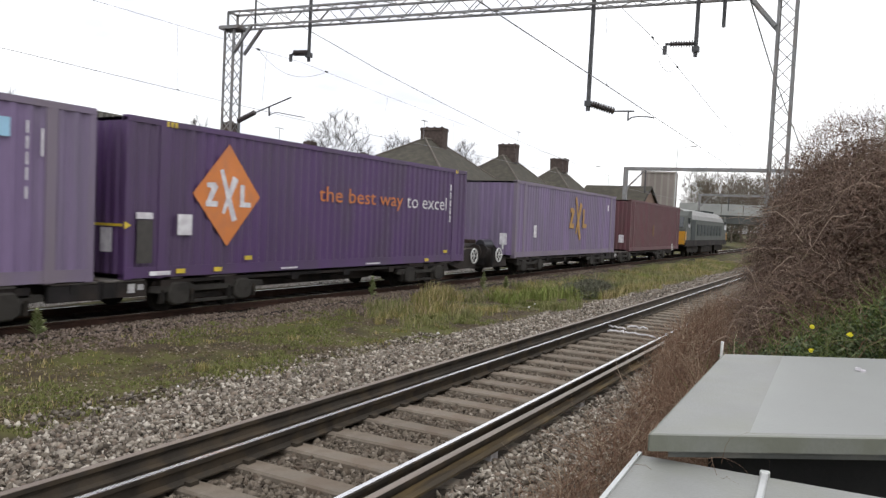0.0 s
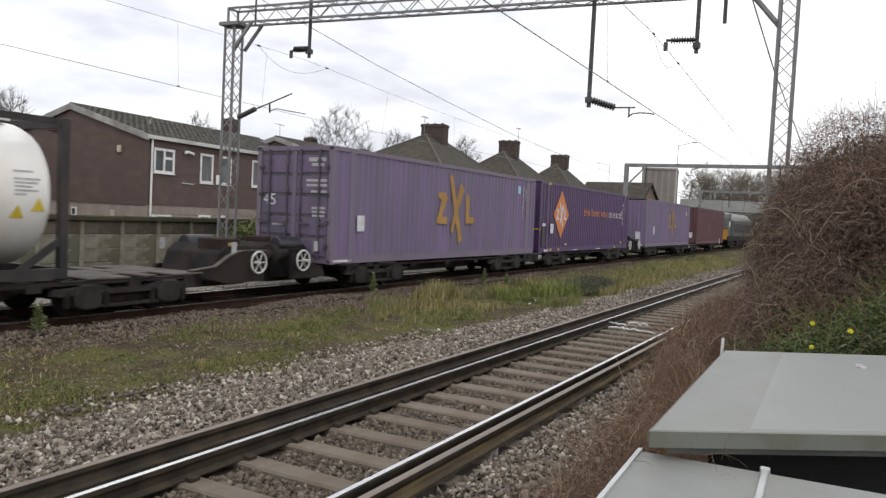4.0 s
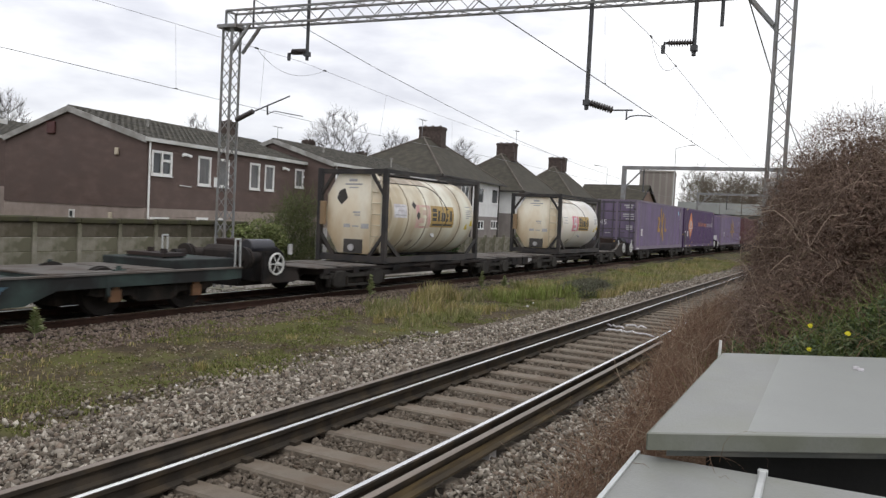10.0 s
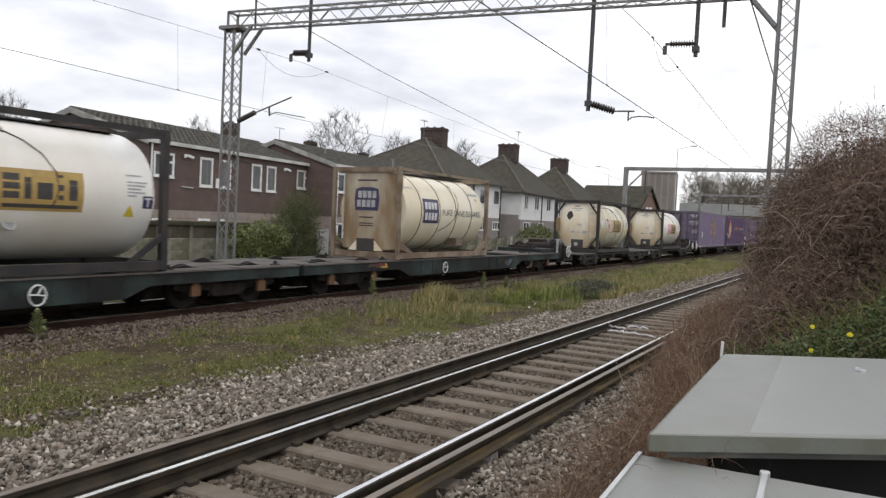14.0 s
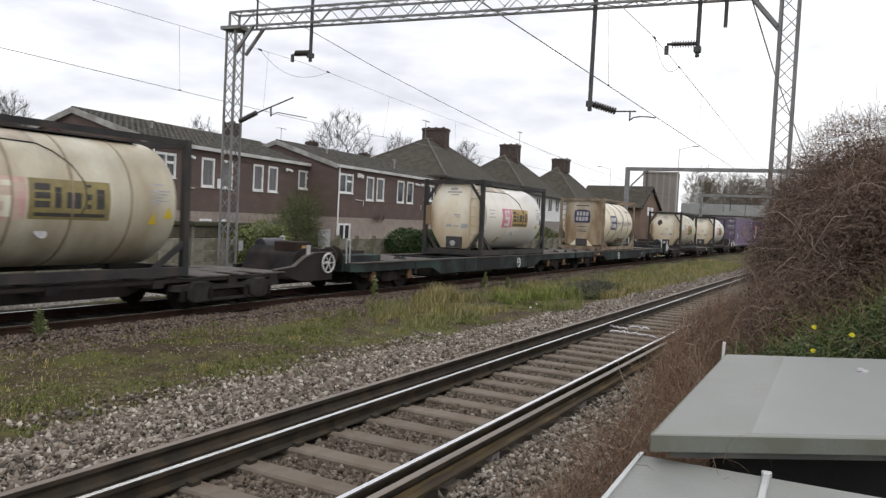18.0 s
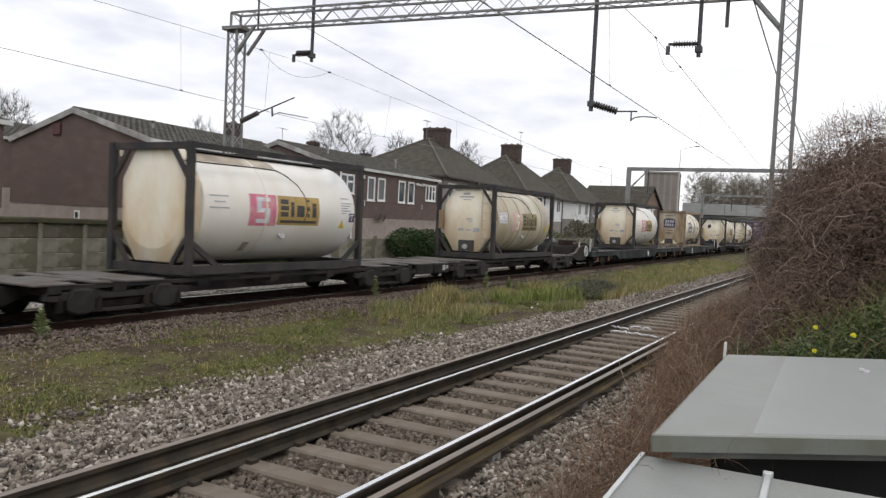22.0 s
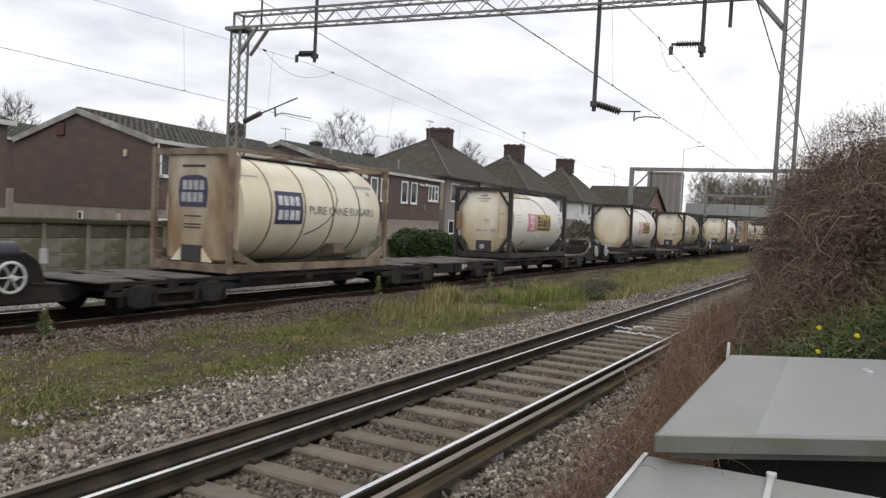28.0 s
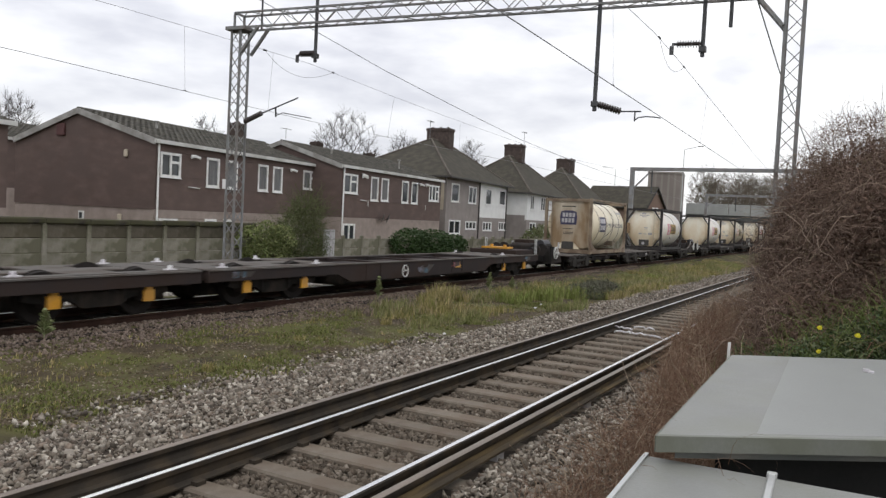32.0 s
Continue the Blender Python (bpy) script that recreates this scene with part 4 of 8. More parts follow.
def tangle(name, blobs, material, seed, count, length, thick, parent=None, droop=0.5, up=0.3, n=5, wave=0.33, outer=0.35):
    """Bare tangled stems: bent thin strands through rough ellipsoids."""
    rng = np.random.default_rng(seed)
    bl = np.array(blobs, float)
    weights = (bl[:, 3] * bl[:, 4] * bl[:, 5]) ** 0.8
    pick = rng.choice(len(bl), count, p=weights / weights.sum())

    def unit(a):
        return a / (np.linalg.norm(a, axis=1)[:, None] + 1e-9)
    d = unit(rng.normal(size=(count, 3)))
    p = bl[pick, :3] + d * bl[pick, 3:] * (rng.uniform(outer, 1.0, count) ** 0.5)[:, None]
    way = unit(rng.normal(size=(count, 3)) + np.array([0, 0, up]) + d * 0.5)
    r = thick * rng.uniform(0.45, 1.5, count)
    step = length * rng.uniform(0.5, 1.3, count) / n
    rings = []
    for i in range(n + 1):
        side = unit(np.cross(way, (0.3, 0.2, 0.93)))
        oth = np.cross(side, way)
        rr = (r * (1 - 0.75 * i / n))[:, None]
        rings.append(np.stack([p + side * rr, p - side * rr * 0.5 + oth * rr * 0.87, p - side * rr * 0.5 - oth * rr * 0.87], 1))
        way = unit(way + rng.normal(size=(count, 3)) * wave - np.array([0, 0, droop * i / n * 0.4]))
        p = p + way * step[:, None]
    v = np.stack(rings, 1)                                   # strand, ring, corner
    quad = np.array([(3 * i + j, 3 * i + (j + 1) % 3, 3 * i + 3 + (j + 1) % 3, 3 * i + 3 + j) for i in range(n) for j in range(3)])
    f = quad[None] + (np.arange(count) * 3 * (n + 1))[:, None, None]
    return raw_np(name, v.reshape(-1, 3), f.reshape(-1, 4), material, parent)


def build_bramble():
    bush = thing("bramble_thicket", "tall leafless brown bramble and shrub thicket by the track", "bush")
    blobs = [(11.5, 0.0, 1.85, 2.2, 1.15, 1.92), (9.2, -0.25, 1.6, 1.6, 1.1, 1.55), (10.0, -1.2, 1.75, 2.0, 1.2, 1.65), (13.0, 0.3, 1.7, 2.2, 1.1, 1.7), (10.6, -0.3, 2.25, 1.3, 0.8, 1.12), (11.6, 0.5, 2.2, 1.7, 0.52, 1.05), (12.2, 0.95, 1.6, 1.8, 0.5, 1.15),
             (8.2, 0.35, 0.9, 1.2, 0.75, 1.05), (15.0, 0.5, 1.1, 2.2, 1.2, 1.4), (8.0, -1.6, 1.4, 2.2, 1.2, 1.6), (10.8, 0.85, 0.8, 2.0, 0.5, 0.85), (18, 0.3, 1.0, 2.5, 1.3, 1.5)]
    tangle("cane_tangle", blobs, "twig", 11, 17000, 0.55, 0.0036, bush, 0.7, 0.1, 6, 0.42)
    tangle("pale_cane_tangle", [(x, y, z - 0.1, rx, ry, rz * 0.82) for x, y, z, rx, ry, rz in blobs], "pale_cane", 15, 2700, 0.9, 0.0055, bush, 1.3, 0.0, 10, 0.42, 0.75)
    tangle("twig_mass", blobs, "twig", 12, 52000, 0.26, 0.0024, bush, 0.1, 0.4, 3, 0.5)
    tangle("shoot_mass", [(11.3, 0.1, 3.2, 2.0, 0.75, 0.5), (11.8, 0.75, 2.7, 1.7, 0.5, 0.55)], "twig", 16, 1600, 0.28, 0.003, bush, 0.2, 1.0, 5, 0.35)
    leafy("dead_foliage", "", "", blobs, "dead_leaf", 13, 120000, 0.015, bush)
    inner = [(x, y, z, rx * 0.72, ry * 0.66, rz * 0.8) for x, y, z, rx, ry, rz in blobs]
    leafy("inner_foliage", "", "", inner, "dead_leaf", 14, 150000, 0.032, bush)
    low = [(6.9, 1.3, 0.3, 0.9, 0.45, 0.6), (5.6, 1.4, 0.15, 1.0, 0.42, 0.5), (8.6, 1.4, 0.4, 1.2, 0.5, 0.75), (4.4, 1.45, 0.02, 0.9, 0.42, 0.42), (3.4, 1.5, -0.05, 0.8, 0.36, 0.34),
           (10.5, 1.6, 0.35, 1.6, 0.55, 0.75), (12.5, 1.8, 0.25, 1.6, 0.5, 0.6), (6.2, 0.95, 0.45, 0.8, 0.3, 0.6), (2.6, 1.45, -0.1, 0.7, 0.3, 0.3), (14.5, 1.9, 0.3, 1.8, 0.5, 0.7)]
    scrub = thing("dry_scrub", "dry reddish-brown stalks and dead bracken beside the track", "undergrowth")
    tangle("stalk_mass", low, "dry", 21, 16000, 0.40, 0.0028, scrub, 0.2, 1.0, 4)
    tangle("pale_stalk_mass", low, "straw", 23, 1800, 0.5, 0.003, scrub, 0.5, 1.2, 6, 0.3, 0.7)
    leafy("dead_foliage", "", "", low, "dry", 22, 50000, 0.010, scrub)
    tangle("overhanging_stalk_mass", [(2.92, 0.7, 1.34, 0.2, 0.07, 0.08), (3.15, 0.45, 1.3, 0.25, 0.15, 0.05), (3.3, 0.74, 1.34, 0.4, 0.05, 0.08)], "dry", 24, 45, 0.2, 0.0011, scrub, 0.8, 0.2, 6, 0.3)
    green = thing("evergreen_shrub", "dark green leafy shrub with a few yellow flowers", "shrub")
    gb = [(6.7, -0.1, 0.95, 0.7, 0.6, 0.55), (6.4, 0.42, 0.85, 0.6, 0.3, 0.5), (7.3, -0.7, 1.25, 0.9, 0.6, 0.6), (6.4, -0.75, 1.2, 0.5, 0.5, 0.65), (7.6, 0.15, 0.9, 0.8, 0.4, 0.55), (6.6, -0.35, 1.35, 0.5, 0.35, 0.4), (6.4, 0.85, 0.72, 0.35, 0.15, 0.3)]
    leafy("foliage", "", "", gb, "leaf", 31, 70000, 0.026, green, 0.26)
    tangle("stem_mass", gb, "weed", 32, 2600, 0.4, 0.004, green, 0.2, 1.4, 4)
    tangle("dry_stem_mass", gb, "dry", 35, 900, 0.4, 0.003, green, 0.3, 1.2, 4)
    leafy("side_foliage", "", "", [(6.55, 1.0, 0.5, 0.25, 0.15, 0.16), (7.6, 0.95, 0.85, 0.3, 0.15, 0.3)], "leaf", 34, 1500, 0.022, green, 0.3)
    rf = random.Random(9)
    for x, y, z in ((5.93, 0.255, 1.525), (5.93, 0.02, 1.495), (5.93, 0.255, 1.36)):
        bm = B()
        for i in range(6):
            a = i * 1.047 + rf.uniform(-0.2, 0.2)
            k = rf.uniform(0.016, 0.025)
            p = Vector((x, y, z))
            q = p + Vector((rf.uniform(-0.022, 0.0), k * math.cos(a), k * math.sin(a)))
            s = Vector((0, -math.sin(a), math.cos(a))) * k * 0.5
            bm.faces.new([bm.verts.new(v) for v in (p, (p + q) / 2 + s, q, (p + q) / 2 - s)])
        rod(bm, (x, y, z), (x - 0.028, y - 0.004, z - 0.004), 0.007, 7, 0.012)
        part("flower", bm, "flower", green, "yellow flower")


def build_cabinets():
    # two grey lineside cabinets with flat lids, right below the camera
    c = thing("lineside_cabinet", "grey metal lineside cabinet with an overhanging flat lid", "cabinet", "lineside cabinets")
    def slab(bm, p, q, k, z0, z1):
        """A flat slab on the lid's slanting plan, from its trackside edge p to q, k metres wide."""
        w = Vector((0.57, -0.82))
        prism(bm, [(p[0], p[1]), (q[0], q[1]), (q[0] + w.x * k, q[1] + w.y * k), (p[0] + w.x * k, p[1] + w.y * k)], "z", z0, z1)
    bm = B()
    slab(bm, (2.84, 0.63), (5.0, 0.69), 3.0, 1.335, 1.40)
    soften(bm, 0.005)
    lid = part("lid", bm, "lid", c, "flat pale grey lid")
    # thin added strips that paint the lid's upright edges as shaded
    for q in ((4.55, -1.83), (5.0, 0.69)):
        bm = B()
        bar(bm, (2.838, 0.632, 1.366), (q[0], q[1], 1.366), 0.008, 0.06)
        part("lid_rim", bm, "lid_rim", lid, "grey-green strip that darkens the lid's edge as its shaded side")
    bm = B()
    slab(bm, (3.10, 0.32), (5.19, 0.375), 0.8, 1.39, 1.4004)
    part("lid_panel", bm, "lid_band", lid, "slightly darker lid panel")
    # the body's colour carries the shade of the overhanging lid
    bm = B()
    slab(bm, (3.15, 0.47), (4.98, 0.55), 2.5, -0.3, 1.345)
    part("body", bm, "recess", c, "set-back cabinet body, near-black to stand for the shade under the lid")
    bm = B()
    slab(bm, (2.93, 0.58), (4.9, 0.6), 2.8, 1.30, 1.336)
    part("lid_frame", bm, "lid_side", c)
    bm = B()
    box(bm, 4.94, 4.98, -0.075, -0.045, 1.40, 1.41)
    box(bm, 4.95, 4.965, -0.05, -0.02, 1.405, 1.42)
    part("lid_catch", bm, "decal_white", lid, "small white catch")
    d = thing("lineside_cabinet", "lower grey metal lineside cabinet with a galvanised edge strip", "cabinet", "lineside cabinets", pose(0, 0, 0))
    m = Matrix.Translation((2.95, 0.69, 1.285)) @ pose(0, 0, 0, 0, 0, 2.5)
    bm = B()
    box(bm, -1.35, 0, -2.6, 0, -0.05, 0.0, m)
    soften(bm, 0.008)
    lid = part("lid", bm, "lid", d, "flat grey lid")
    bm = B()
    box(bm, -1.35, 0.008, -0.008, 0.008, -0.03, 0.008, m)
    part("edge_strip", bm, "galv", lid, "galvanised edge strip")
    bm = B()
    box(bm, -1.0, 0.02, -0.455, -0.43, -0.02, 0.012, m)
    box(bm, 0.0, 0.025, -0.46, -0.425, -0.05, 0.016, m)
    soften(bm, 0.004)
    part("strap", bm, "galv", lid, "galvanised metal strap")
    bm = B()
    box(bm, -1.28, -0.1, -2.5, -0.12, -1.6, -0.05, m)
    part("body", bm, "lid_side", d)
    s = thing("marker_stick", "short white marker stick by the cabinet", "stick", m=pose(5.1, 0.72, 0))
    bm = B()
    rod(bm, (0, 0.03, 0.0), (0, 0.0, 1.46), 0.009, 6)
    part("stick", bm, "white", s)
    lit = thing("white_cable", "loose white cable lying between the rails", "cable", m=pose(0, 0, 0))
    rc = random.Random(3)
    for p, q, w in (((16.98, 4.84), (16.75, 4.39), 0.03), ((16.07, 4.58), (16.19, 4.26), 0.032), ((17.07, 4.43), (17.17, 4.0), 0.032), ((16.21, 4.25), (15.91, 3.54), 0.03)):
        line = [(p[0] + (q[0] - p[0]) * k / 7 + rc.uniform(-0.05, 0.05), p[1] + (q[1] - p[1]) * k / 7, -0.1 + rc.uniform(0, 0.05)) for k in range(8)]
        bm = B()
        for a, b in zip(line, line[1:]):
            rod(bm, a, b, w * 0.65, 6, w * rc.uniform(0.35, 0.65))
        part("strand", bm, "decal_white", lit)


# ---- houses beyond the far fence; each in its own frame: x along the front, y away from the railway ----
def boarded(bm, x0, x1, z0, z1, holes, pitch=0.15, lean=0.007, deep=0.2, wall=None, material=""):
    """A front wall at y = 0 in lapped boards, with openings left free: holes of (x0, x1, z0, z1). wall: each board is a part of it."""
    zs = sorted({z0, z1, *[z0 + pitch * i for i in range(int((z1 - z0) / pitch) + 1)], *[h[i] for h in holes for i in (2, 3)]})
    for a, b in zip(zs, zs[1:]):
        if b - a < 0.004:
            continue
        mid = (a + b) / 2
        cuts = [x0]
        for h in sorted(h for h in holes if h[2] < mid < h[3]):
            cuts += [h[0], h[1]]
        cuts.append(x1)
        for l, r in zip(cuts[::2], cuts[1::2]):
            one = B() if wall else bm
            prism(one, [(-lean, a), (deep, a), (deep, b), (0, b)], "x", l, r)
            if wall:
                part("board", one, material, wall)


def window(parent, x, z, w, h, lights=1, kind="curtain", bar_at=None):
    """A white-framed window in an opening; x, z its lower left corner."""
    t = 0.11
    bm = B()
    for a in ((x, x + w, z, z + t), (x, x + w, z + h - t, z + h), (x, x + t, z + t, z + h - t), (x + w - t, x + w, z + t, z + h - t)):
        box(bm, a[0], a[1], -0.03, 0.08, a[2], a[3])
    for i in range(1, lights):
        c = x + w * i / lights
        box(bm, c - t / 2, c + t / 2, -0.028, 0.08, z + t, z + h - t)
    if bar_at:
        i0 = x + w * (lights - 1) / lights
        box(bm, i0, x + w - t, -0.026, 0.08, z + h * bar_at - t / 2, z + h * bar_at + t / 2)
    f = part("window", bm, "white", parent, "white-framed window")
    bm = B()
    box(bm, x - 0.02, x + w + 0.02, -0.08, 0.02, z - 0.035, z - 0.002)
    part("sill", bm, "white", f)
    bm = B()
    box(bm, x + t, x + w - t, 0.03, 0.04, z + t, z + h - t)
    part("pane", bm, "pane", f)
    if kind == "curtain":
        bm = B()
        n = 10
        for i in range(n):
            a = x + t + (w - 2 * t) * i / n
            box(bm, a, a + (w - 2 * t) / n * 0.75, 0.012 + 0.004 * (i % 2), 0.028, z + t, z + h - t)
        part("net_curtain", bm, "curtain", f)


def tiled(bm, x0, x1, y0, z0, y1, z1, rib=0.36, course=0.36, amp=0.06):
    """A roof slope from the eaves (y0, z0) to the ridge (y1, z1), ribbed along the slope and stepped by courses."""
    d = math.hypot(y1 - y0, z1 - z0)
    uy, uz = (y1 - y0) / d, (z1 - z0) / d
    s = 1 if uy > 0 else -1
    ny, nz = -uz * s, abs(uy)
    nx = max(2, round((x1 - x0) / (rib / 4)))
    rows = max(1, round(d / course))
    for r in range(rows):
        a, b = d * r / rows, d * (r + 1) / rows
        prev = None
        for i in range(nx + 1):
            x = x0 + (x1 - x0) * i / nx
            k = amp * (0.0, 0.7, 1.0, 0.7)[i % 4]
            lo, hi = k + 0.035, k
            pts = [bm.verts.new((x, y0 + uy * a + ny * lo, z0 + uz * a + nz * lo)), bm.verts.new((x, y0 + uy * b + ny * hi, z0 + uz * b + nz * hi)),
                   bm.verts.new((x, y0 + uy * a + ny * k, z0 + uz * a + nz * k))]
            if prev:
                bm.faces.new((prev[0], pts[0], pts[1], prev[1]))
                bm.faces.new((prev[2], pts[2], pts[0], prev[0]))
            prev = pts


def chimney(parent, x, y, z0, z1, wx, wy, pots=3):
    bm = B()
    box(bm, x - wx / 2, x + wx / 2, y - wy / 2, y + wy / 2, z0, z1 - 0.25)
    box(bm, x - wx / 2 - 0.06, x + wx / 2 + 0.06, y - wy / 2 - 0.06, y + wy / 2 + 0.06, z1 - 0.25, z1 - 0.1)
    box(bm, x - wx / 2 - 0.02, x + wx / 2 + 0.02, y - wy / 2 - 0.02, y + wy / 2 + 0.02, z1 - 0.1, z1)
    c = part("chimney", bm, "brick", parent, "brown brick chimney stack")
    for i in range(pots):
        bm = B()
        yy = y - wy / 2 + wy * (i + 0.5) / pots
        rod(bm, (x, yy, z1), (x, yy, z1 + 0.14), 0.13, 8, 0.11)
        part("chimney_pot", bm, "brick", c)


def aerial(parent, x, y, z, h):
    bm = B()
    rod(bm, (x, y, z), (x, y, z + h), 0.025, 5)
    rod(bm, (x - 0.6, y, z + h), (x + 0.7, y, z + h - 0.05), 0.015, 4)
    for i in range(7):
        rod(bm, (x - 0.55 + 0.18 * i, y - 0.22, z + h), (x - 0.55 + 0.18 * i, y + 0.22, z + h), 0.009, 4)
    part("aerial", bm, "wire", parent, "thin television aerial")


def brown_house(m, length, depth, windows, low, gable, apex_y, doors=()):
    h = thing("terraced_house", "two-storey brown-clad house with a grey tiled gable roof", "house", "brown houses", m)
    eave, ridge, sill = 4.80, 6.15, 1.88
    holes = [(x, x + w, z, z + hh) for x, z, w, hh, *_ in windows]
    bm = B()
    box(bm, 0.2, length - 0.2, 0.2, 0.24, sill, eave)
    wall = part("front_wall", bm, "clad", h, "dark brown lapped board cladding")
    boarded(None, 0, length, sill, eave, holes, wall=wall, material="clad")
    bm = B()
    boarded(bm, 0, length, -1.4, sill - 0.004, [(x, x + w, z, z + hh) for x, z, w, hh, *_ in low], pitch=4, lean=-0.03)
    part("plinth", bm, "plinth", h, "pinkish grey ground-floor wall")
    # gable end at x = 0, back and far walls
    bm = B()
    box(bm, 0.2, 0.24, 0.3, depth - 0.3, sill, eave)
    wall = part("gable_wall", bm, "clad", h, "dark brown lapped board gable end")
    zs = [sill + 0.15 * i for i in range(int((ridge - sill) / 0.15))]
    for a in zs:
        b = min(a + 0.15, ridge - 0.05)
        def span(z):
            if z <= eave:
                return 0.0, depth
            f = (z - eave) / (ridge - eave)
            return apex_y * f, depth - (depth - apex_y) * f
        (l0, r0), (l1, r1) = span(a), span(b)
        bm = B()
        vs = [bm.verts.new(p) for p in ((-0.007, l0, a), (-0.007, r0, a), (0, r1, b), (0, l1, b), (0.2, l0, a), (0.2, r0, a), (0.2, r1, b), (0.2, l1, b))]
        for f in ((0, 1, 2, 3), (4, 5, 6, 7), (0, 1, 5, 4), (3, 2, 6, 7), (0, 3, 7, 4), (1, 2, 6, 5)):
            bm.faces.new([vs[i] for i in f])
        part("board", bm, "clad", wall)
    bm = B()
    box(bm, 0.03, 0.2, 0.201, depth, -1.4, sill - 0.004)
    box(bm, length - 0.2, length - 0.001, 0.2, depth, -0.4, eave)
    box(bm, 0.2, length - 0.2, depth - 0.2, depth, -0.4, eave)
    part("back_wall", bm, "plinth", h)
    bm = B()
    tiled(bm, -0.1, length + 0.1, -0.14, eave + 0.02, apex_y, ridge)
    tiled(bm, -0.1, length + 0.1, depth + 0.08, eave - 0.02, apex_y, ridge)
    rod(bm, (-0.1, apex_y, ridge + 0.02), (length + 0.1, apex_y, ridge + 0.02), 0.1, 6)
    bmesh.ops.remove_doubles(bm, verts=bm.verts[:], dist=0.0005)
    part("roof", bm, "tile", h, "grey-brown ribbed tile roof")
    bm = B()
    box(bm, -0.2, length + 0.2, -0.22, -0.1, eave - 0.09, eave + 0.07)
    part("gutter", bm, "fascia", h, "white gutter and fascia")
    bm = B()
    for y in (-0.12, depth + 0.02):
        a, b = Vector((-0.12, y, eave - 0.05)), Vector((-0.12, apex_y, ridge - 0.06))
        bar(bm, a, b, 0.05, 0.25)
    part("bargeboard", bm, "bargeboard", h, "grey-white bargeboard along the gable")
    bm = B()
    rod(bm, (0.12, -0.08, -0.3), (0.12, -0.08, eave - 0.1), 0.05, 6)
    part("downpipe", bm, "white", h, "white rainwater pipe")
    for x, z, w, hh, lights, kind, bar_at in windows:
        window(h, x, z, w, hh, lights, kind, bar_at)
    if low:
        for x in (2.35, length - 3.6):
            bm = B()
            box(bm, x - 0.1, x + 0.1, -0.12, -0.01, 4.3, 4.42)
            rod(bm, (x - 0.1, -0.1, 4.36), (x - 0.3, -0.22, 4.28), 0.06, 6)
            rod(bm, (x + 0.1, -0.1, 4.36), (x + 0.3, -0.22, 4.28), 0.06, 6)
            part("security_light", bm, "white", h, "small white twin security light")
        bm = B()
        rod(bm, (2.1, -0.04, 2.95), (2.9, -0.04, 2.92), 0.025, 5)
        part("waste_pipe", bm, "fascia", h)
        bm = B()
        rod(bm, (2.9, 2.6, 5.5), (2.9, 2.6, 5.98), 0.06, 8)
        rod(bm, (2.9, 2.6, 5.98), (2.9, 2.6, 6.03), 0.12, 8)
        part("roof_vent", bm, "bargeboard", h, "small pipe vent through the roof")
    for x, z, w, hh in low:
        window(h, x, z, w, hh, 2 if w > 1 else 1, "pane", None)
    for kind, x, z in gable:
        bm = B()
        if kind == "alarm":
            box(bm, -0.12, -0.01, x - 0.24, x + 0.24, z - 0.27, z + 0.27)
            soften(bm, 0.03)
            part("alarm_box", bm, "red_box", h, "dark red box high on the gable")
        elif kind == "lamp":
            box(bm, -0.14, -0.01, x - 0.09, x + 0.09, z - 0.16, z + 0.16)
            soften(bm, 0.03)
            part("bulkhead_lamp", bm, "render_cream", h, "cream bulkhead lamp on the wall")
        else:
            box(bm, -0.05, 0.02, x - 0.14, x + 0.14, z - 0.2, z + 0.2)
            f = part("small_window", bm, "white", h, "small white-framed window")
            bm = B()
            box(bm, -0.06, -0.045, x - 0.08, x + 0.08, z - 0.13, z + 0.13)
            part("pane", bm, "pane", f)
    return h


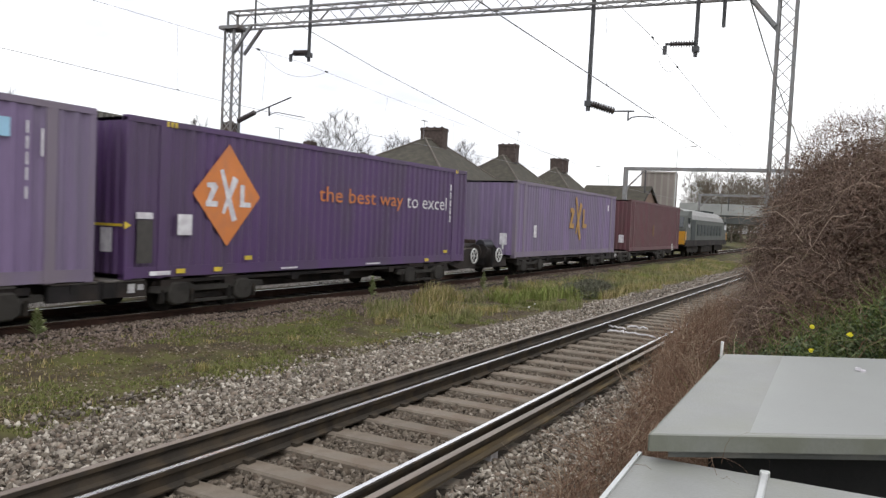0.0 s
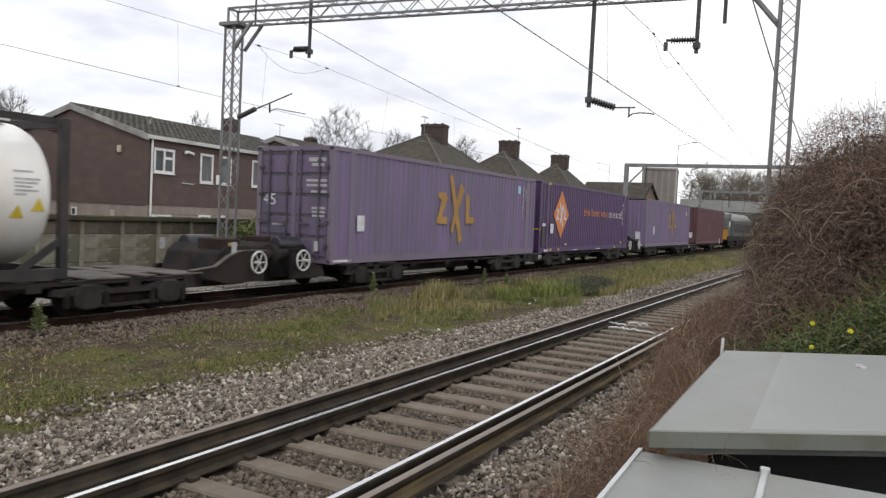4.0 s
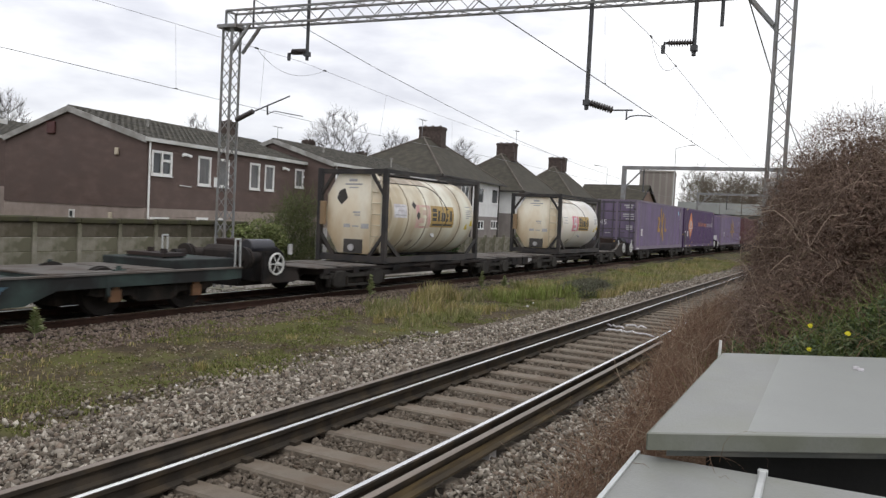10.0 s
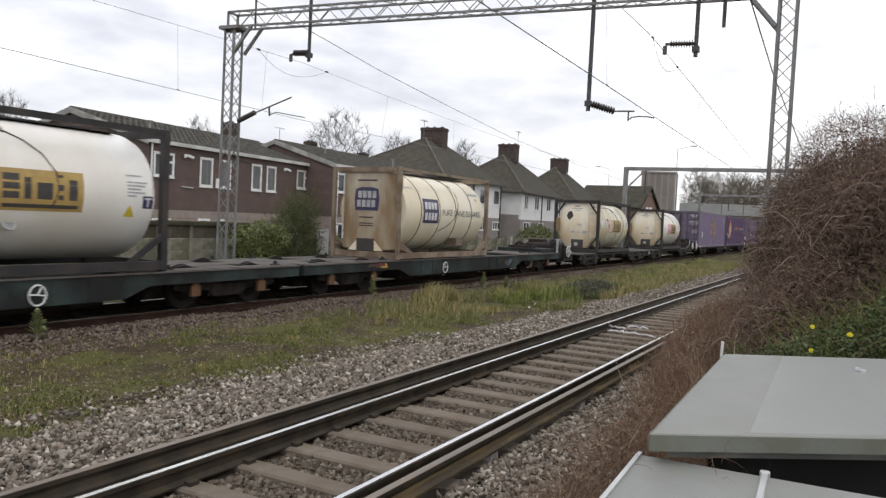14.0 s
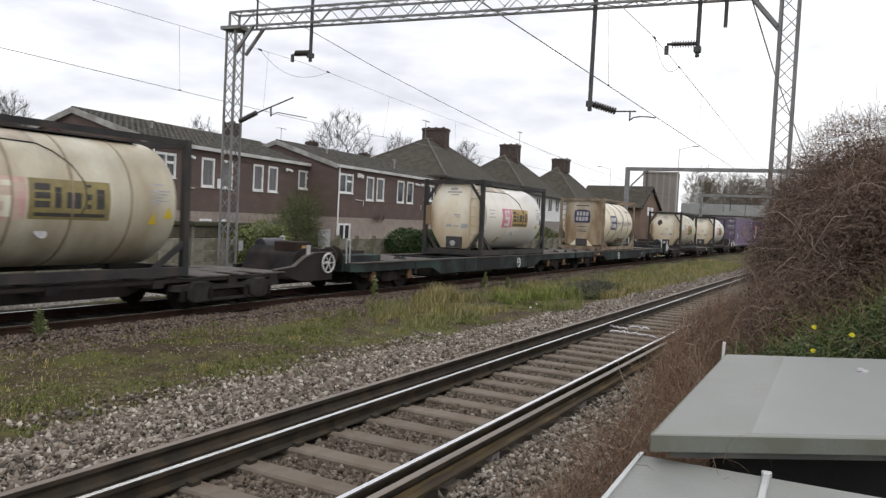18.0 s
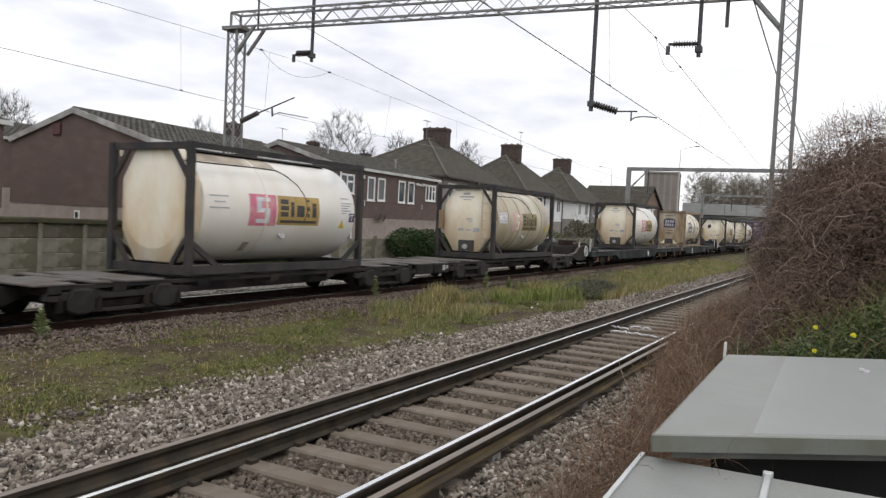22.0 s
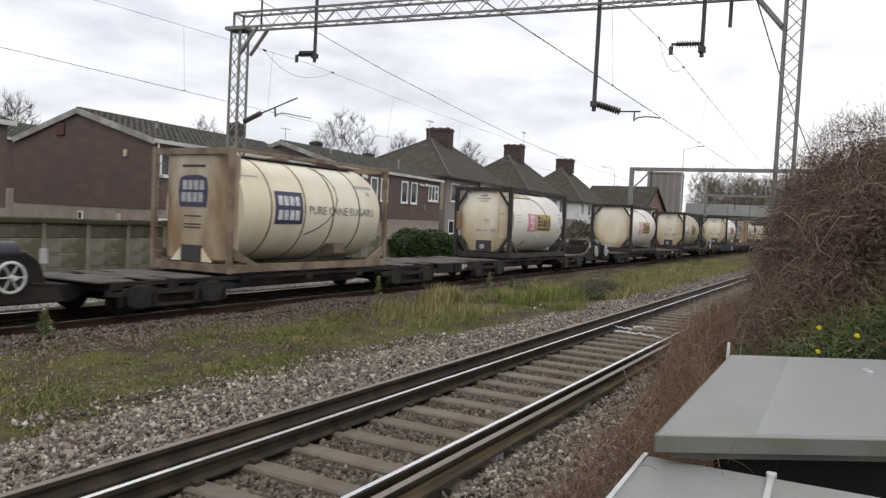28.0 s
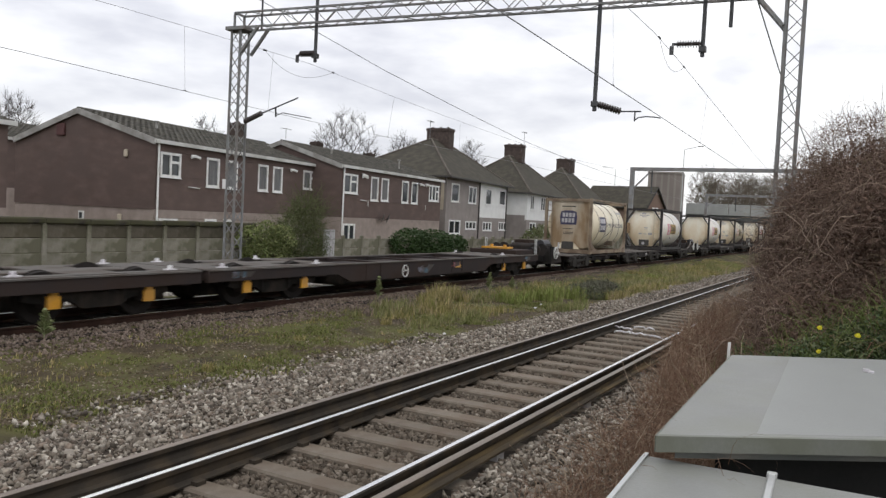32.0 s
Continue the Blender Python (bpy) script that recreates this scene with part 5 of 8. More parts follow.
def hip_house(m, length, depth, eave, apex, ridge0, ridge1, wall_a, wall_b, split, windows, chim, roof="tile_brown", label=""):
    h = thing("semi_detached_house", label, "house", "semi-detached houses", m)
    for k, (a, b, material) in enumerate(((0, split, wall_a), (split, length, wall_b))):
        if b - a < 0.1:
            continue
        bm = B()
        boarded(bm, a, b, 2.32, eave, [(x, x + w, z, z + hh) for x, z, w, hh, _ in windows if a <= x < b and z > 2.3], pitch=9, lean=0)
        part("front_wall", bm, material, h, "rendered upper wall")
        bm = B()
        boarded(bm, a, b, -0.5, 2.318, [(x, x + w, z, z + hh) for x, z, w, hh, _ in windows if a <= x < b and z < 2.3], pitch=9, lean=0.01)
        part("ground_floor_wall", bm, "render_grey", h)
    bm = B()
    box(bm, 0.0, 0.2, 0.2, depth, 2.75, eave)
    part("side_wall", bm, "render_cream" if wall_a == "render_grey" else wall_a, h)
    bm = B()
    box(bm, 0.0, 0.2, 0.2, depth, -0.5, 2.746)
    part("side_wall", bm, "render_grey", h)
    bm = B()
    box(bm, length - 0.2, length, 0.2, depth, -0.5, eave)
    box(bm, 0.2, length - 0.2, depth - 0.2, depth, -0.5, eave)
    part("back_wall", bm, wall_b, h)
    o, e = 0.45, eave - 0.1
    my = depth / 2
    bm = B()
    c = [bm.verts.new(p) for p in ((-o, -o, e), (length + o, -o, e), (length + o, depth + o, e), (-o, depth + o, e), (ridge0, my, apex), (ridge1, my, apex))]
    for f in ((0, 1, 5, 4), (1, 2, 5), (2, 3, 4, 5), (3, 0, 4), (3, 2, 1, 0)):
        bm.faces.new([c[i] for i in f])
    bmesh.ops.subdivide_edges(bm, edges=bm.edges[:], cuts=5, use_grid_fill=True)
    part("roof", bm, roof, h, "brown plain-tile hipped roof")
    bm = B()
    for a, b in ((0, 4), (1, 5), (2, 5), (3, 4), (4, 5)):
        P = ((-o, -o, e), (length + o, -o, e), (length + o, depth + o, e), (-o, depth + o, e), (ridge0, my, apex), (ridge1, my, apex))
        rod(bm, Vector(P[a]) + Vector((0, 0, 0.03)), Vector(P[b]) + Vector((0, 0, 0.03)), 0.075, 6)
    part("ridge_tile_run", bm, "ridge", h)
    bm = B()
    box(bm, -o, length + o, -o - 0.1, -o, e - 0.12, e + 0.02)
    box(bm, -o - 0.1, -o, -o, depth + o, e - 0.12, e + 0.02)
    part("gutter", bm, "decal_dark", h)
    for x in (split, length - 0.3):
        bm = B()
        rod(bm, (x, -0.06, 0), (x, -0.06, e), 0.06, 6)
        part("downpipe", bm, "decal_dark", h)
    for x, z, w, hh, lights in windows:
        window(h, x, z, w, hh, lights, "pane", None)
    x, z0, z1, wx, wy = chim
    chimney(h, x, my, z0, z1, wx, wy)
    return h


def bare_tree(x, y, height, crown, seed, label, bark="bark", z=0.0):
    """A leafless tree of that height: limbs that fork out into a rounded crown of that radius, ending in fine twigs."""
    rng = random.Random(seed)
    t = thing("tree", label, "tree", "bare trees", pose(x, y, z))
    low, mid, high = height * 0.25, height * 0.62, height * 0.36
    lean = Vector((rng.uniform(-0.03, 0.03), rng.uniform(-0.03, 0.03), 1))
    nodes = [lean * h for h in (-0.6, height * 0.12, low, height * 0.33, height * 0.42, height * 0.52)]
    before, run = [None, 0, 1, 2, 3, 4], [0, 0, 0, 0.05 * height, 0.12 * height, 0.2 * height]
    tips = []
    for k in range(380):
        a, c = rng.uniform(0, 6.283), rng.uniform(-0.75, 1)
        d = rng.uniform(0.25, 1) ** 0.6 * (1 + 0.1 * math.sin(3 * a + seed))
        w = math.sqrt(1 - c * c)
        tips.append(Vector((w * math.cos(a) * crown * d, w * math.sin(a) * crown * d, mid + c * high * d)))
    tips.sort(key=lambda p: (p - lean * low).length)
    for p in tips:
        best = min(range(2, len(nodes)), key=lambda j: (p - nodes[j]).length + 0.4 * run[j] + max(0.0, nodes[j].z - p.z) * 1.2)
        q = nodes[best]
        m = (p + q) / 2 + Vector((rng.gauss(0, 0.05), rng.gauss(0, 0.05), -0.03)) * (p - q).length
        for n in (m, p):
            nodes.append(n)
            before.append(best)
            run.append(run[best] + (n - nodes[best]).length)
            best = len(nodes) - 1
    load = [1] * len(nodes)
    for k in range(len(nodes) - 1, 0, -1):
        load[before[k]] += load[k]
    bm, twigs = B(), B()
    fine = 0.00092 * height
    for k in range(1, len(nodes)):
        a, b = nodes[before[k]], nodes[k]
        r = [max(fine, fine * 0.56 * n ** 0.46) for n in (load[before[k]], load[k])]
        rod(bm, a, b, min(r[0], r[1] * 1.5), 5 if load[k] > 40 else 3, r[1])
        if k > 5 and load[k] < 8:
            way = ((b - a).normalized() + (b - lean * mid).normalized() * 0.5).normalized()
            for n in range(4):
                v = (way + Vector((rng.gauss(0, 0.45), rng.gauss(0, 0.45), rng.gauss(0.15, 0.4)))).normalized() * height * rng.uniform(0.035, 0.085)
                rod(twigs, b, b + v, fine * 0.95, 3, fine * 0.5)
    part("trunk", bm, bark, t)
    part("twig_crown", twigs, "far_twig" if bark == "bark" else bark, t)
    return t


def build_houses():
    ang = 7.3
    a = Matrix.Translation((23.0, 26.8, 0)) @ pose(0, 0, 0, 0, 0, ang)
    w = [(0.30, 3.30, 1.30, 1.08, 2, "pane", 0.62), (3.35, 3.02, 0.95, 1.38, 1, "curtain", None), (4.75, 3.02, 0.95, 1.38, 1, "curtain", None), (7.42, 3.04, 0.9, 1.38, 1, "curtain", None),
         (8.76, 3.04, 0.9, 1.38, 1, "curtain", None), (11.75, 3.36, 1.65, 1.08, 2, "curtain", 0.62)]
    low = [(0.3, 0.75, 1.2, 0.75), (3.35, 0.75, 0.85, 0.78), (4.75, 0.75, 0.85, 0.78)]
    brown_house(a, 14.1, 8.2, w, low, [("alarm", 5.35, 5.25), ("lamp", 1.55, 4.25), ("vent", 4.05, 1.45), ("lamp", 1.8, 1.45)], 4.35)
    b = Matrix.Translation((35.84, 26.45, 0)) @ pose(0, 0, 0, 0, 0, 5.0)
    w = [(0.2, 3.27, 1.6, 1.14, 2, "pane", 0.62), (3.4, 2.95, 0.95, 1.48, 1, "curtain", None), (4.72, 2.98, 0.98, 1.45, 1, "curtain", None), (7.55, 2.97, 1.0, 1.48, 1, "dark", None),
         (8.98, 2.97, 1.0, 1.48, 1, "dark", None), (11.8, 3.26, 1.72, 1.16, 3, "pane", 0.62)]
    h = brown_house(b, 13.88, 8.2, w, [(0.35, 0.3, 1.35, 1.22)], [], 4.2)
    for x, z in ((2.35, 4.45), (11.25, 4.38)):
        bm = B()
        box(bm, x - 0.08, x + 0.08, -0.12, -0.01, z - 0.05, z + 0.08)
        rod(bm, (x - 0.05, -0.1, z), (x - 0.28, -0.2, z - 0.1), 0.07, 6)
        rod(bm, (x + 0.05, -0.1, z), (x + 0.3, -0.2, z - 0.08), 0.07, 6)
        part("security_light", bm, "white", h, "small white twin security light")
    for x, z in ((9.9, 5.72),):
        bm = B()
        rod(bm, (x, 1.5, z - 0.5), (x, 1.5, z + 0.2), 0.06, 8)
        rod(bm, (x, 1.5, z + 0.2), (x, 1.5, z + 0.28), 0.12, 8)
        part("roof_vent", bm, "bargeboard", h, "small pipe vent through the roof")
    for x in (3.1, 11.3):
        bm = B()
        rod(bm, (x, -0.03, 2.6), (x, -0.03, 2.95), 0.03, 5)
        part("waste_pipe", bm, "fascia", h)
    for x in (4.6, 5.3):                                   # satellite dishes on the low wall
        bm = B()
        turned(bm, [(0.0, 0.04), (0.05, 0.22), (0.09, 0.3), (0.075, 0.3), (0.03, 0.2)], 12, "y")
        moved(bm, Matrix.Translation((x, -0.35, 1.9)) @ pose(0, 0, 0, 20, 0, 30))
        rod(bm, (x, -0.33, 1.9), (x, 0.0, 1.8), 0.02, 5)
        part("satellite_dish", bm, "decal_dark", h, "small dark satellite dish", smooth=True)
    z = a @ Matrix.Translation((-17.0, 0.2, -0.15))
    brown_house(z, 10.1, 8.2, [(8.0, 3.3, 1.2, 1.1, 1, "pane", None)], [], [], 4.3)
    z = a @ Matrix.Translation((-12.0, 17.2, 0.75))
    brown_house(z, 30.0, 8.2, [], [], [], 4.3)
    # the pairs with hipped roofs
    c = Matrix.Translation((51.6, 28.25, 0)) @ pose(0, 0, 0, 0, 0, 5.5)
    win = [(0.95, 3.4, 1.6, 1.45, 1), (4.6, 3.4, 1.75, 1.42, 2), (8.6, 3.43, 1.5, 1.4, 1), (12.2, 3.5, 1.7, 1.38, 1), (0.75, 0.9, 2.3, 1.1, 2), (4.2, 1.28, 2.4, 0.68, 3), (8.2, 1.18, 2.2, 0.78, 3), (12.3, 1.23, 2.1, 0.78, 3)]
    h = hip_house(c, 14.4, 9.07, 5.4, 8.85, 6.7, 9.7, "render_grey", "render_white", 7.0, win, (8.6, 8.0, 9.95, 1.08, 2.15), label="semi-detached house pair, grey and white render, brown hipped roof")
    aerial(h, 6.3, 4.5, 8.7, 1.6)
    c = Matrix.Translation((47.8, 26.16, 0)) @ pose(0, 0, 0, 0, 0, 5.5)
    c2 = c @ Matrix.Translation((20.2, 0.3, 0))
    win = [(1.0, 3.3, 1.2, 1.4, 2), (4.5, 3.3, 1.6, 1.4, 2), (9.0, 3.3, 1.6, 1.4, 2), (12, 3.3, 1.5, 1.4, 2), (1.0, 1.0, 2, 1.1, 2), (6, 1.0, 2, 1.1, 2)]
    h = hip_house(c2, 14.6, 8.4, 5.0, 8.9, 6.2, 9.2, "render_white", "render_white", 7.0, win, (8.1, 8.3, 10.2, 1.0, 2.0), label="semi-detached house pair with white rendered walls and a brown hipped roof")
    aerial(h, 10.5, 4.0, 8.6, 3.2)
    c3 = c @ Matrix.Translation((41.5, 0.3, 0))
    h = hip_house(c3, 15.0, 8.4, 5.0, 9.3, 6.2, 9.2, "render_white", "render_grey", 7.2, win, (8.2, 8.8, 10.6, 1.1, 2.2), label="semi-detached house pair with white walls and a brown hipped roof")
    # chimneys of a street behind, over the brown roofs
    st = thing("brick_terrace", "far brick terrace behind the brown houses, only its chimneys showing", "house", m=pose(0, 46, 0))
    bm = B()
    box(bm, 40, 76, 0, 8, -0.5, 5.2)
    part("wall_block", bm, "far_brick", st)
    bm = B()
    prism(bm, [(-0.4, 5.1), (4.0, 7.6), (8.4, 5.1)], "x", 39.6, 76.4)
    part("roof", bm, "tile_brown", st)
    for x, z in ((48.9, 9.2), (59.65, 8.8), (68.6, 8.55)):
        chimney(st, x, 1.2, 5.6, z, 0.95, 0.8, 2)
    aerial(st, 54.9, 1.0, 8.0, 1.5)
    # a low long house with a brick gable further on
    d = Matrix.Translation((112.5, 26.9, 0)) @ pose(0, 0, 0, 0, 0, 84)
    g = thing("brick_house", "far house with a long brown roof and a brick gable", "house", m=d)
    bm = B()
    prism(bm, [(-3.75, -0.5), (3.75, -0.5), (3.75, 5.0), (0, 7.83), (-3.75, 5.0)], "x", 0.3, 10)
    part("wall_block", bm, "far_brick", g, "brown brick walls with a pointed gable")
    for y in (-1, 1):
        bm = B()
        prism(bm, [(0, 7.93), (0, 8.13), (y * 4.3, 4.88), (y * 4.2, 4.7)], "x", 0, 10.2)
        part("roof_slope", bm, "tile_brown", g)
        bm = B()
        prism(bm, [(0, 7.86), (0, 8.1), (y * 4.27, 4.84), (y * 4.17, 4.62)], "x", -0.06, -0.004)
        part("bargeboard", bm, "frame_dark", g, "dark bargeboard")
    boxes("window", [(0.24, 0.32, y, y + 1.0, 3.9, 5.1) for y in (-1.2, 0.2)], "white", g)


def build_distance():
    t = thing("tower_block", "far square tower block of buff brick", "tower block", m=pose(150, 34.4, 0, 0, 0, 10))
    bm = B()
    box(bm, -5, 5, -3.1, 3.1, -1, 12.35)
    part("wall_block", bm, "tower", t)
    boxes("pier", [(-5.08, -4.9, y - 0.18, y + 0.18, -1, 12.35) for y in (-2.9, -1.75, -0.6, 0.6, 1.75, 2.9)], "tower_rib", t)
    bm = B()
    box(bm, -5.2, 5.2, -3.2, 3.2, 12.35, 12.65)
    part("parapet", bm, "tower_rib", t)
    # road bridge over the line with a pale panelled parapet
    b = thing("road_bridge", "road bridge across the railway with pale metal parapet panels", "bridge", m=pose(118, 0, 0))
    bm = B()
    box(bm, 0, 9, -30, 24, 3.3, 4.5)
    part("deck", bm, "bridge_dark", b)
    boxes("parapet_panel", [(-0.15, 0.0, y + 0.05, y + 2.95, 4.5, 6.1) for y in range(-30, 24, 3)], "bridge", b, "pale grey-green metal parapet panel")
    for y0, y1 in ((-30, -1), (19.5, 24)):
        bm = B()
        box(bm, 0.3, 8.7, y0, y1, -0.8, 3.3)
        part("abutment", bm, "concrete", b)
    bm = B()
    box(bm, 1, 8, 7.3, 9.0, -0.8, 3.3)
    part("pier", bm, "concrete", b)
    for x, y, h, s in ((104, 21.8, 13.0, 1), (135, 40, 12.6, -1)):
        l = thing("street_lamp", "tall thin grey street lamp", "street lamp", "street lamps", pose(x, y, 0))
        bm = B()
        rod(bm, (0, 0, -0.5), (0, 0, h - 0.4), 0.08, 6, 0.045)
        part("pole", bm, "galv", l)
        bm = B()
        rod(bm, (0, 0, h - 0.4), (0, -1.8 * s, h), 0.035, 5)
        part("arm", bm, "galv", l)
        bm = B()
        box(bm, -0.12, 0.12, min(-2.4 * s, -1.75 * s), max(-2.4 * s, -1.75 * s), h - 0.05, h + 0.06)
        part("lantern", bm, "steel", l)
    bare_tree(62.3, 45.7, 12.2, 3.2, 3, "bare spreading tree behind the houses")
    bare_tree(64.5, 40.3, 10.2, 1.8, 4, "bare spreading tree behind the houses")
    bare_tree(68.2, 34.8, 9.9, 1.5, 5, "bare spreading tree behind the houses")
    bare_tree(46, 73.7, 12.6, 2.8, 6, "bare spreading tree beyond the roofs")
    bare_tree(43.8, 45.5, 9.0, 1.6, 16, "bare spreading tree beyond the roofs")
    # far trees, distance haze painted into their bark colour
    for i, (x, y, h) in enumerate(((160, 29, 15), (165, 25.5, 14.6), (158, 22, 13.2), (170, 18, 14.2), (162, 15, 13.8), (172, 22, 15), (175, 12, 14.2))):
        bare_tree(x, y, h, 3.9, 30 + i, "bare tree beyond the road bridge, lightened as if by haze", "bark_haze")
    blobs = [(185 + 3 * math.sin(i * 2.1), 2 + 2.6 * i, 6.2 + 1.3 * math.sin(i * 1.7), 4, 2.6, 7.6 + 1.4 * math.sin(i * 2.9)) for i in range(13)]
    wood = tangle("woodland", blobs, "far_hedge", 51, 19000, 2.6, 0.026, None, 0.1, 1.6, 3, 0.25)
    tagged(wood, "hazy bare woodland along the skyline", "woodland", kind="stuff")
    hg = thing("hedge", "grey-green overgrown hedge along the railway boundary", "hedge")
    hb = [(x, 22.3, 0.8 + 0.4 * math.sin(x * 1.9), 2.6, 1.2, 1.4 + 0.4 * math.sin(x * 2.3)) for x in (66, 70, 74, 78, 82, 97, 101)]
    leafy("foliage", "", "", hb, "far_hedge", 53, 12000, 0.16, hg)
    tangle("branch_mass", hb, "far_hedge", 54, 1500, 1.2, 0.015, hg, 0.1, 1.4, 3, 0.3)
    low_wood = leafy("undergrowth", "", "", [(178, 2 + 4 * i, 2.2, 3, 3, 2.6) for i in range(15)], "far_hedge", 52, 12000, 0.3)
    tagged(low_wood, "low brown-green scrub below the far woodland", "scrub", kind="stuff")
    # garden shrubs by the far fence
    s = thing("garden_shrub", "pale olive garden shrub in front of the fence", "shrub", "garden shrubs")
    leafy("foliage", "", "", [(18.6, 17.2, 1.1, 0.6, 0.4, 0.5), (19.4, 17.25, 1.25, 0.6, 0.4, 0.5), (20.1, 17.2, 1.1, 0.6, 0.4, 0.55), (19.2, 17.15, 0.6, 1.0, 0.4, 0.5)], "shrub_pale", 61, 6500, 0.05, s)
    tangle("stem_mass", [(19.3, 17.25, 0.9, 0.9, 0.4, 0.8)], "shrub", 62, 260, 0.7, 0.006, s, 0.2, 1.2)
    s = thing("garden_shrub", "tall loose dark green shrub with thin bare shoots", "shrub", "garden shrubs")
    leafy("foliage", "", "", [(20.2, 17.3, 0.7, 0.8, 0.45, 0.7), (21.3, 17.4, 1.2, 0.9, 0.5, 1.0), (22.2, 17.4, 0.9, 0.6, 0.45, 0.9), (20.8, 17.35, 1.7, 0.6, 0.4, 0.5), (21.7, 17.4, 1.9, 0.55, 0.4, 0.6), (21.2, 17.2, 0.3, 1.6, 0.4, 0.6)], "shrub", 65, 4600, 0.042, s)
    tangle("stem_mass", [(21.2, 17.35, 1.0, 1.2, 0.5, 1.2), (21.6, 17.4, 1.9, 1.0, 0.4, 0.8)], "shrub", 66, 1700, 0.8, 0.006, s, 0.1, 1.4)
    s = thing("ivy", "dark ivy hanging over the concrete fence", "ivy")
    leafy("leaves", "", "", [(28.6, 17.3, 1.0, 1.6, 0.35, 0.62), (30.6, 17.3, 0.95, 1.9, 0.35, 0.62), (32.6, 17.3, 0.8, 1.3, 0.3, 0.55), (30.5, 17.2, 0.4, 2.6, 0.3, 0.5)], "ivy", 63, 11000, 0.07, s)
    s = thing("garden_shrub", "green leafy garden shrub behind the fence", "shrub", "garden shrubs")
    leafy("leaves", "", "", [(48.3, 19.6, 0.8, 1.3, 0.8, 0.9), (51.0, 20, 1.0, 2.0, 0.8, 1.0), (53.5, 20, 0.7, 1.6, 0.8, 0.9)], "shrub", 64, 6500, 0.09, s)
    g = thing("garden_gate", "pale grey boarded garden gate in the fence", "gate", m=pose(22.62, 17.42, 0))
    for i in range(5):
        bm = B()
        box(bm, i * 0.14, i * 0.14 + 0.13, -0.02, 0.02, -0.1, 1.5)
        part("board", bm, "decal_grey", g)


# ---- the train; every vehicle in its own frame: x forward, y away from the camera, z from the rail tops ----
TRAIN = []                                # (thing, place along the train, height above the rails, turned round)


def plate(bm, x0, x1, z0, z1, y, t=0.006):
    box(bm, x0, x1, y - t, y, z0, z1)


def decal_text(name, text, size, x, z, y, material, parent, width=None, height=None):
    """Flat painted words on a side that faces the camera."""
    v, f = letters(text, size)
    xs, zs = [p[0] for p in v], [p[1] for p in v]
    sx = width / (max(xs) - min(xs)) if width else 1
    sz = height / (max(zs) - min(zs)) if height else sx
    pts = [(x + (p[0] - min(xs)) * sx, y, z + (p[1] - min(zs)) * sz) for p in v]
    return raw(name, pts, f, material, parent)


def corrugated(bm, x0, x1, z0, z1, y, side, pitch=0.28, deep=0.036):
    """A trapezoid-ribbed steel side from x0 to x1."""
    n = round((x1 - x0) / pitch)
    p = (x1 - x0) / n
    line = []
    for i in range(n):
        a = x0 + i * p
        line += [(a, 0), (a + p * 0.28, 0), (a + p * 0.5, deep), (a + p * 0.78, deep)]
    line.append((x1, 0))
    lo = [bm.verts.new((a, y + side * d, z0)) for a, d in line]
    hi = [bm.verts.new((a, y + side * d, z1)) for a, d in line]
    for i in range(len(line) - 1):
        bm.faces.new((lo[i], lo[i + 1], hi[i + 1], hi[i]))


def castings(parent, L, W, H, material, xs):
    for x in xs:
        for y in (-W / 2, W / 2 - 0.16):
            for z in (0, H - 0.12):
                bm = B()
                box(bm, x, x + 0.18, y - 0.004, y + 0.164, z - 0.002, z + 0.122)
                soften(bm, 0.012)
                part("corner_casting", bm, material, parent)


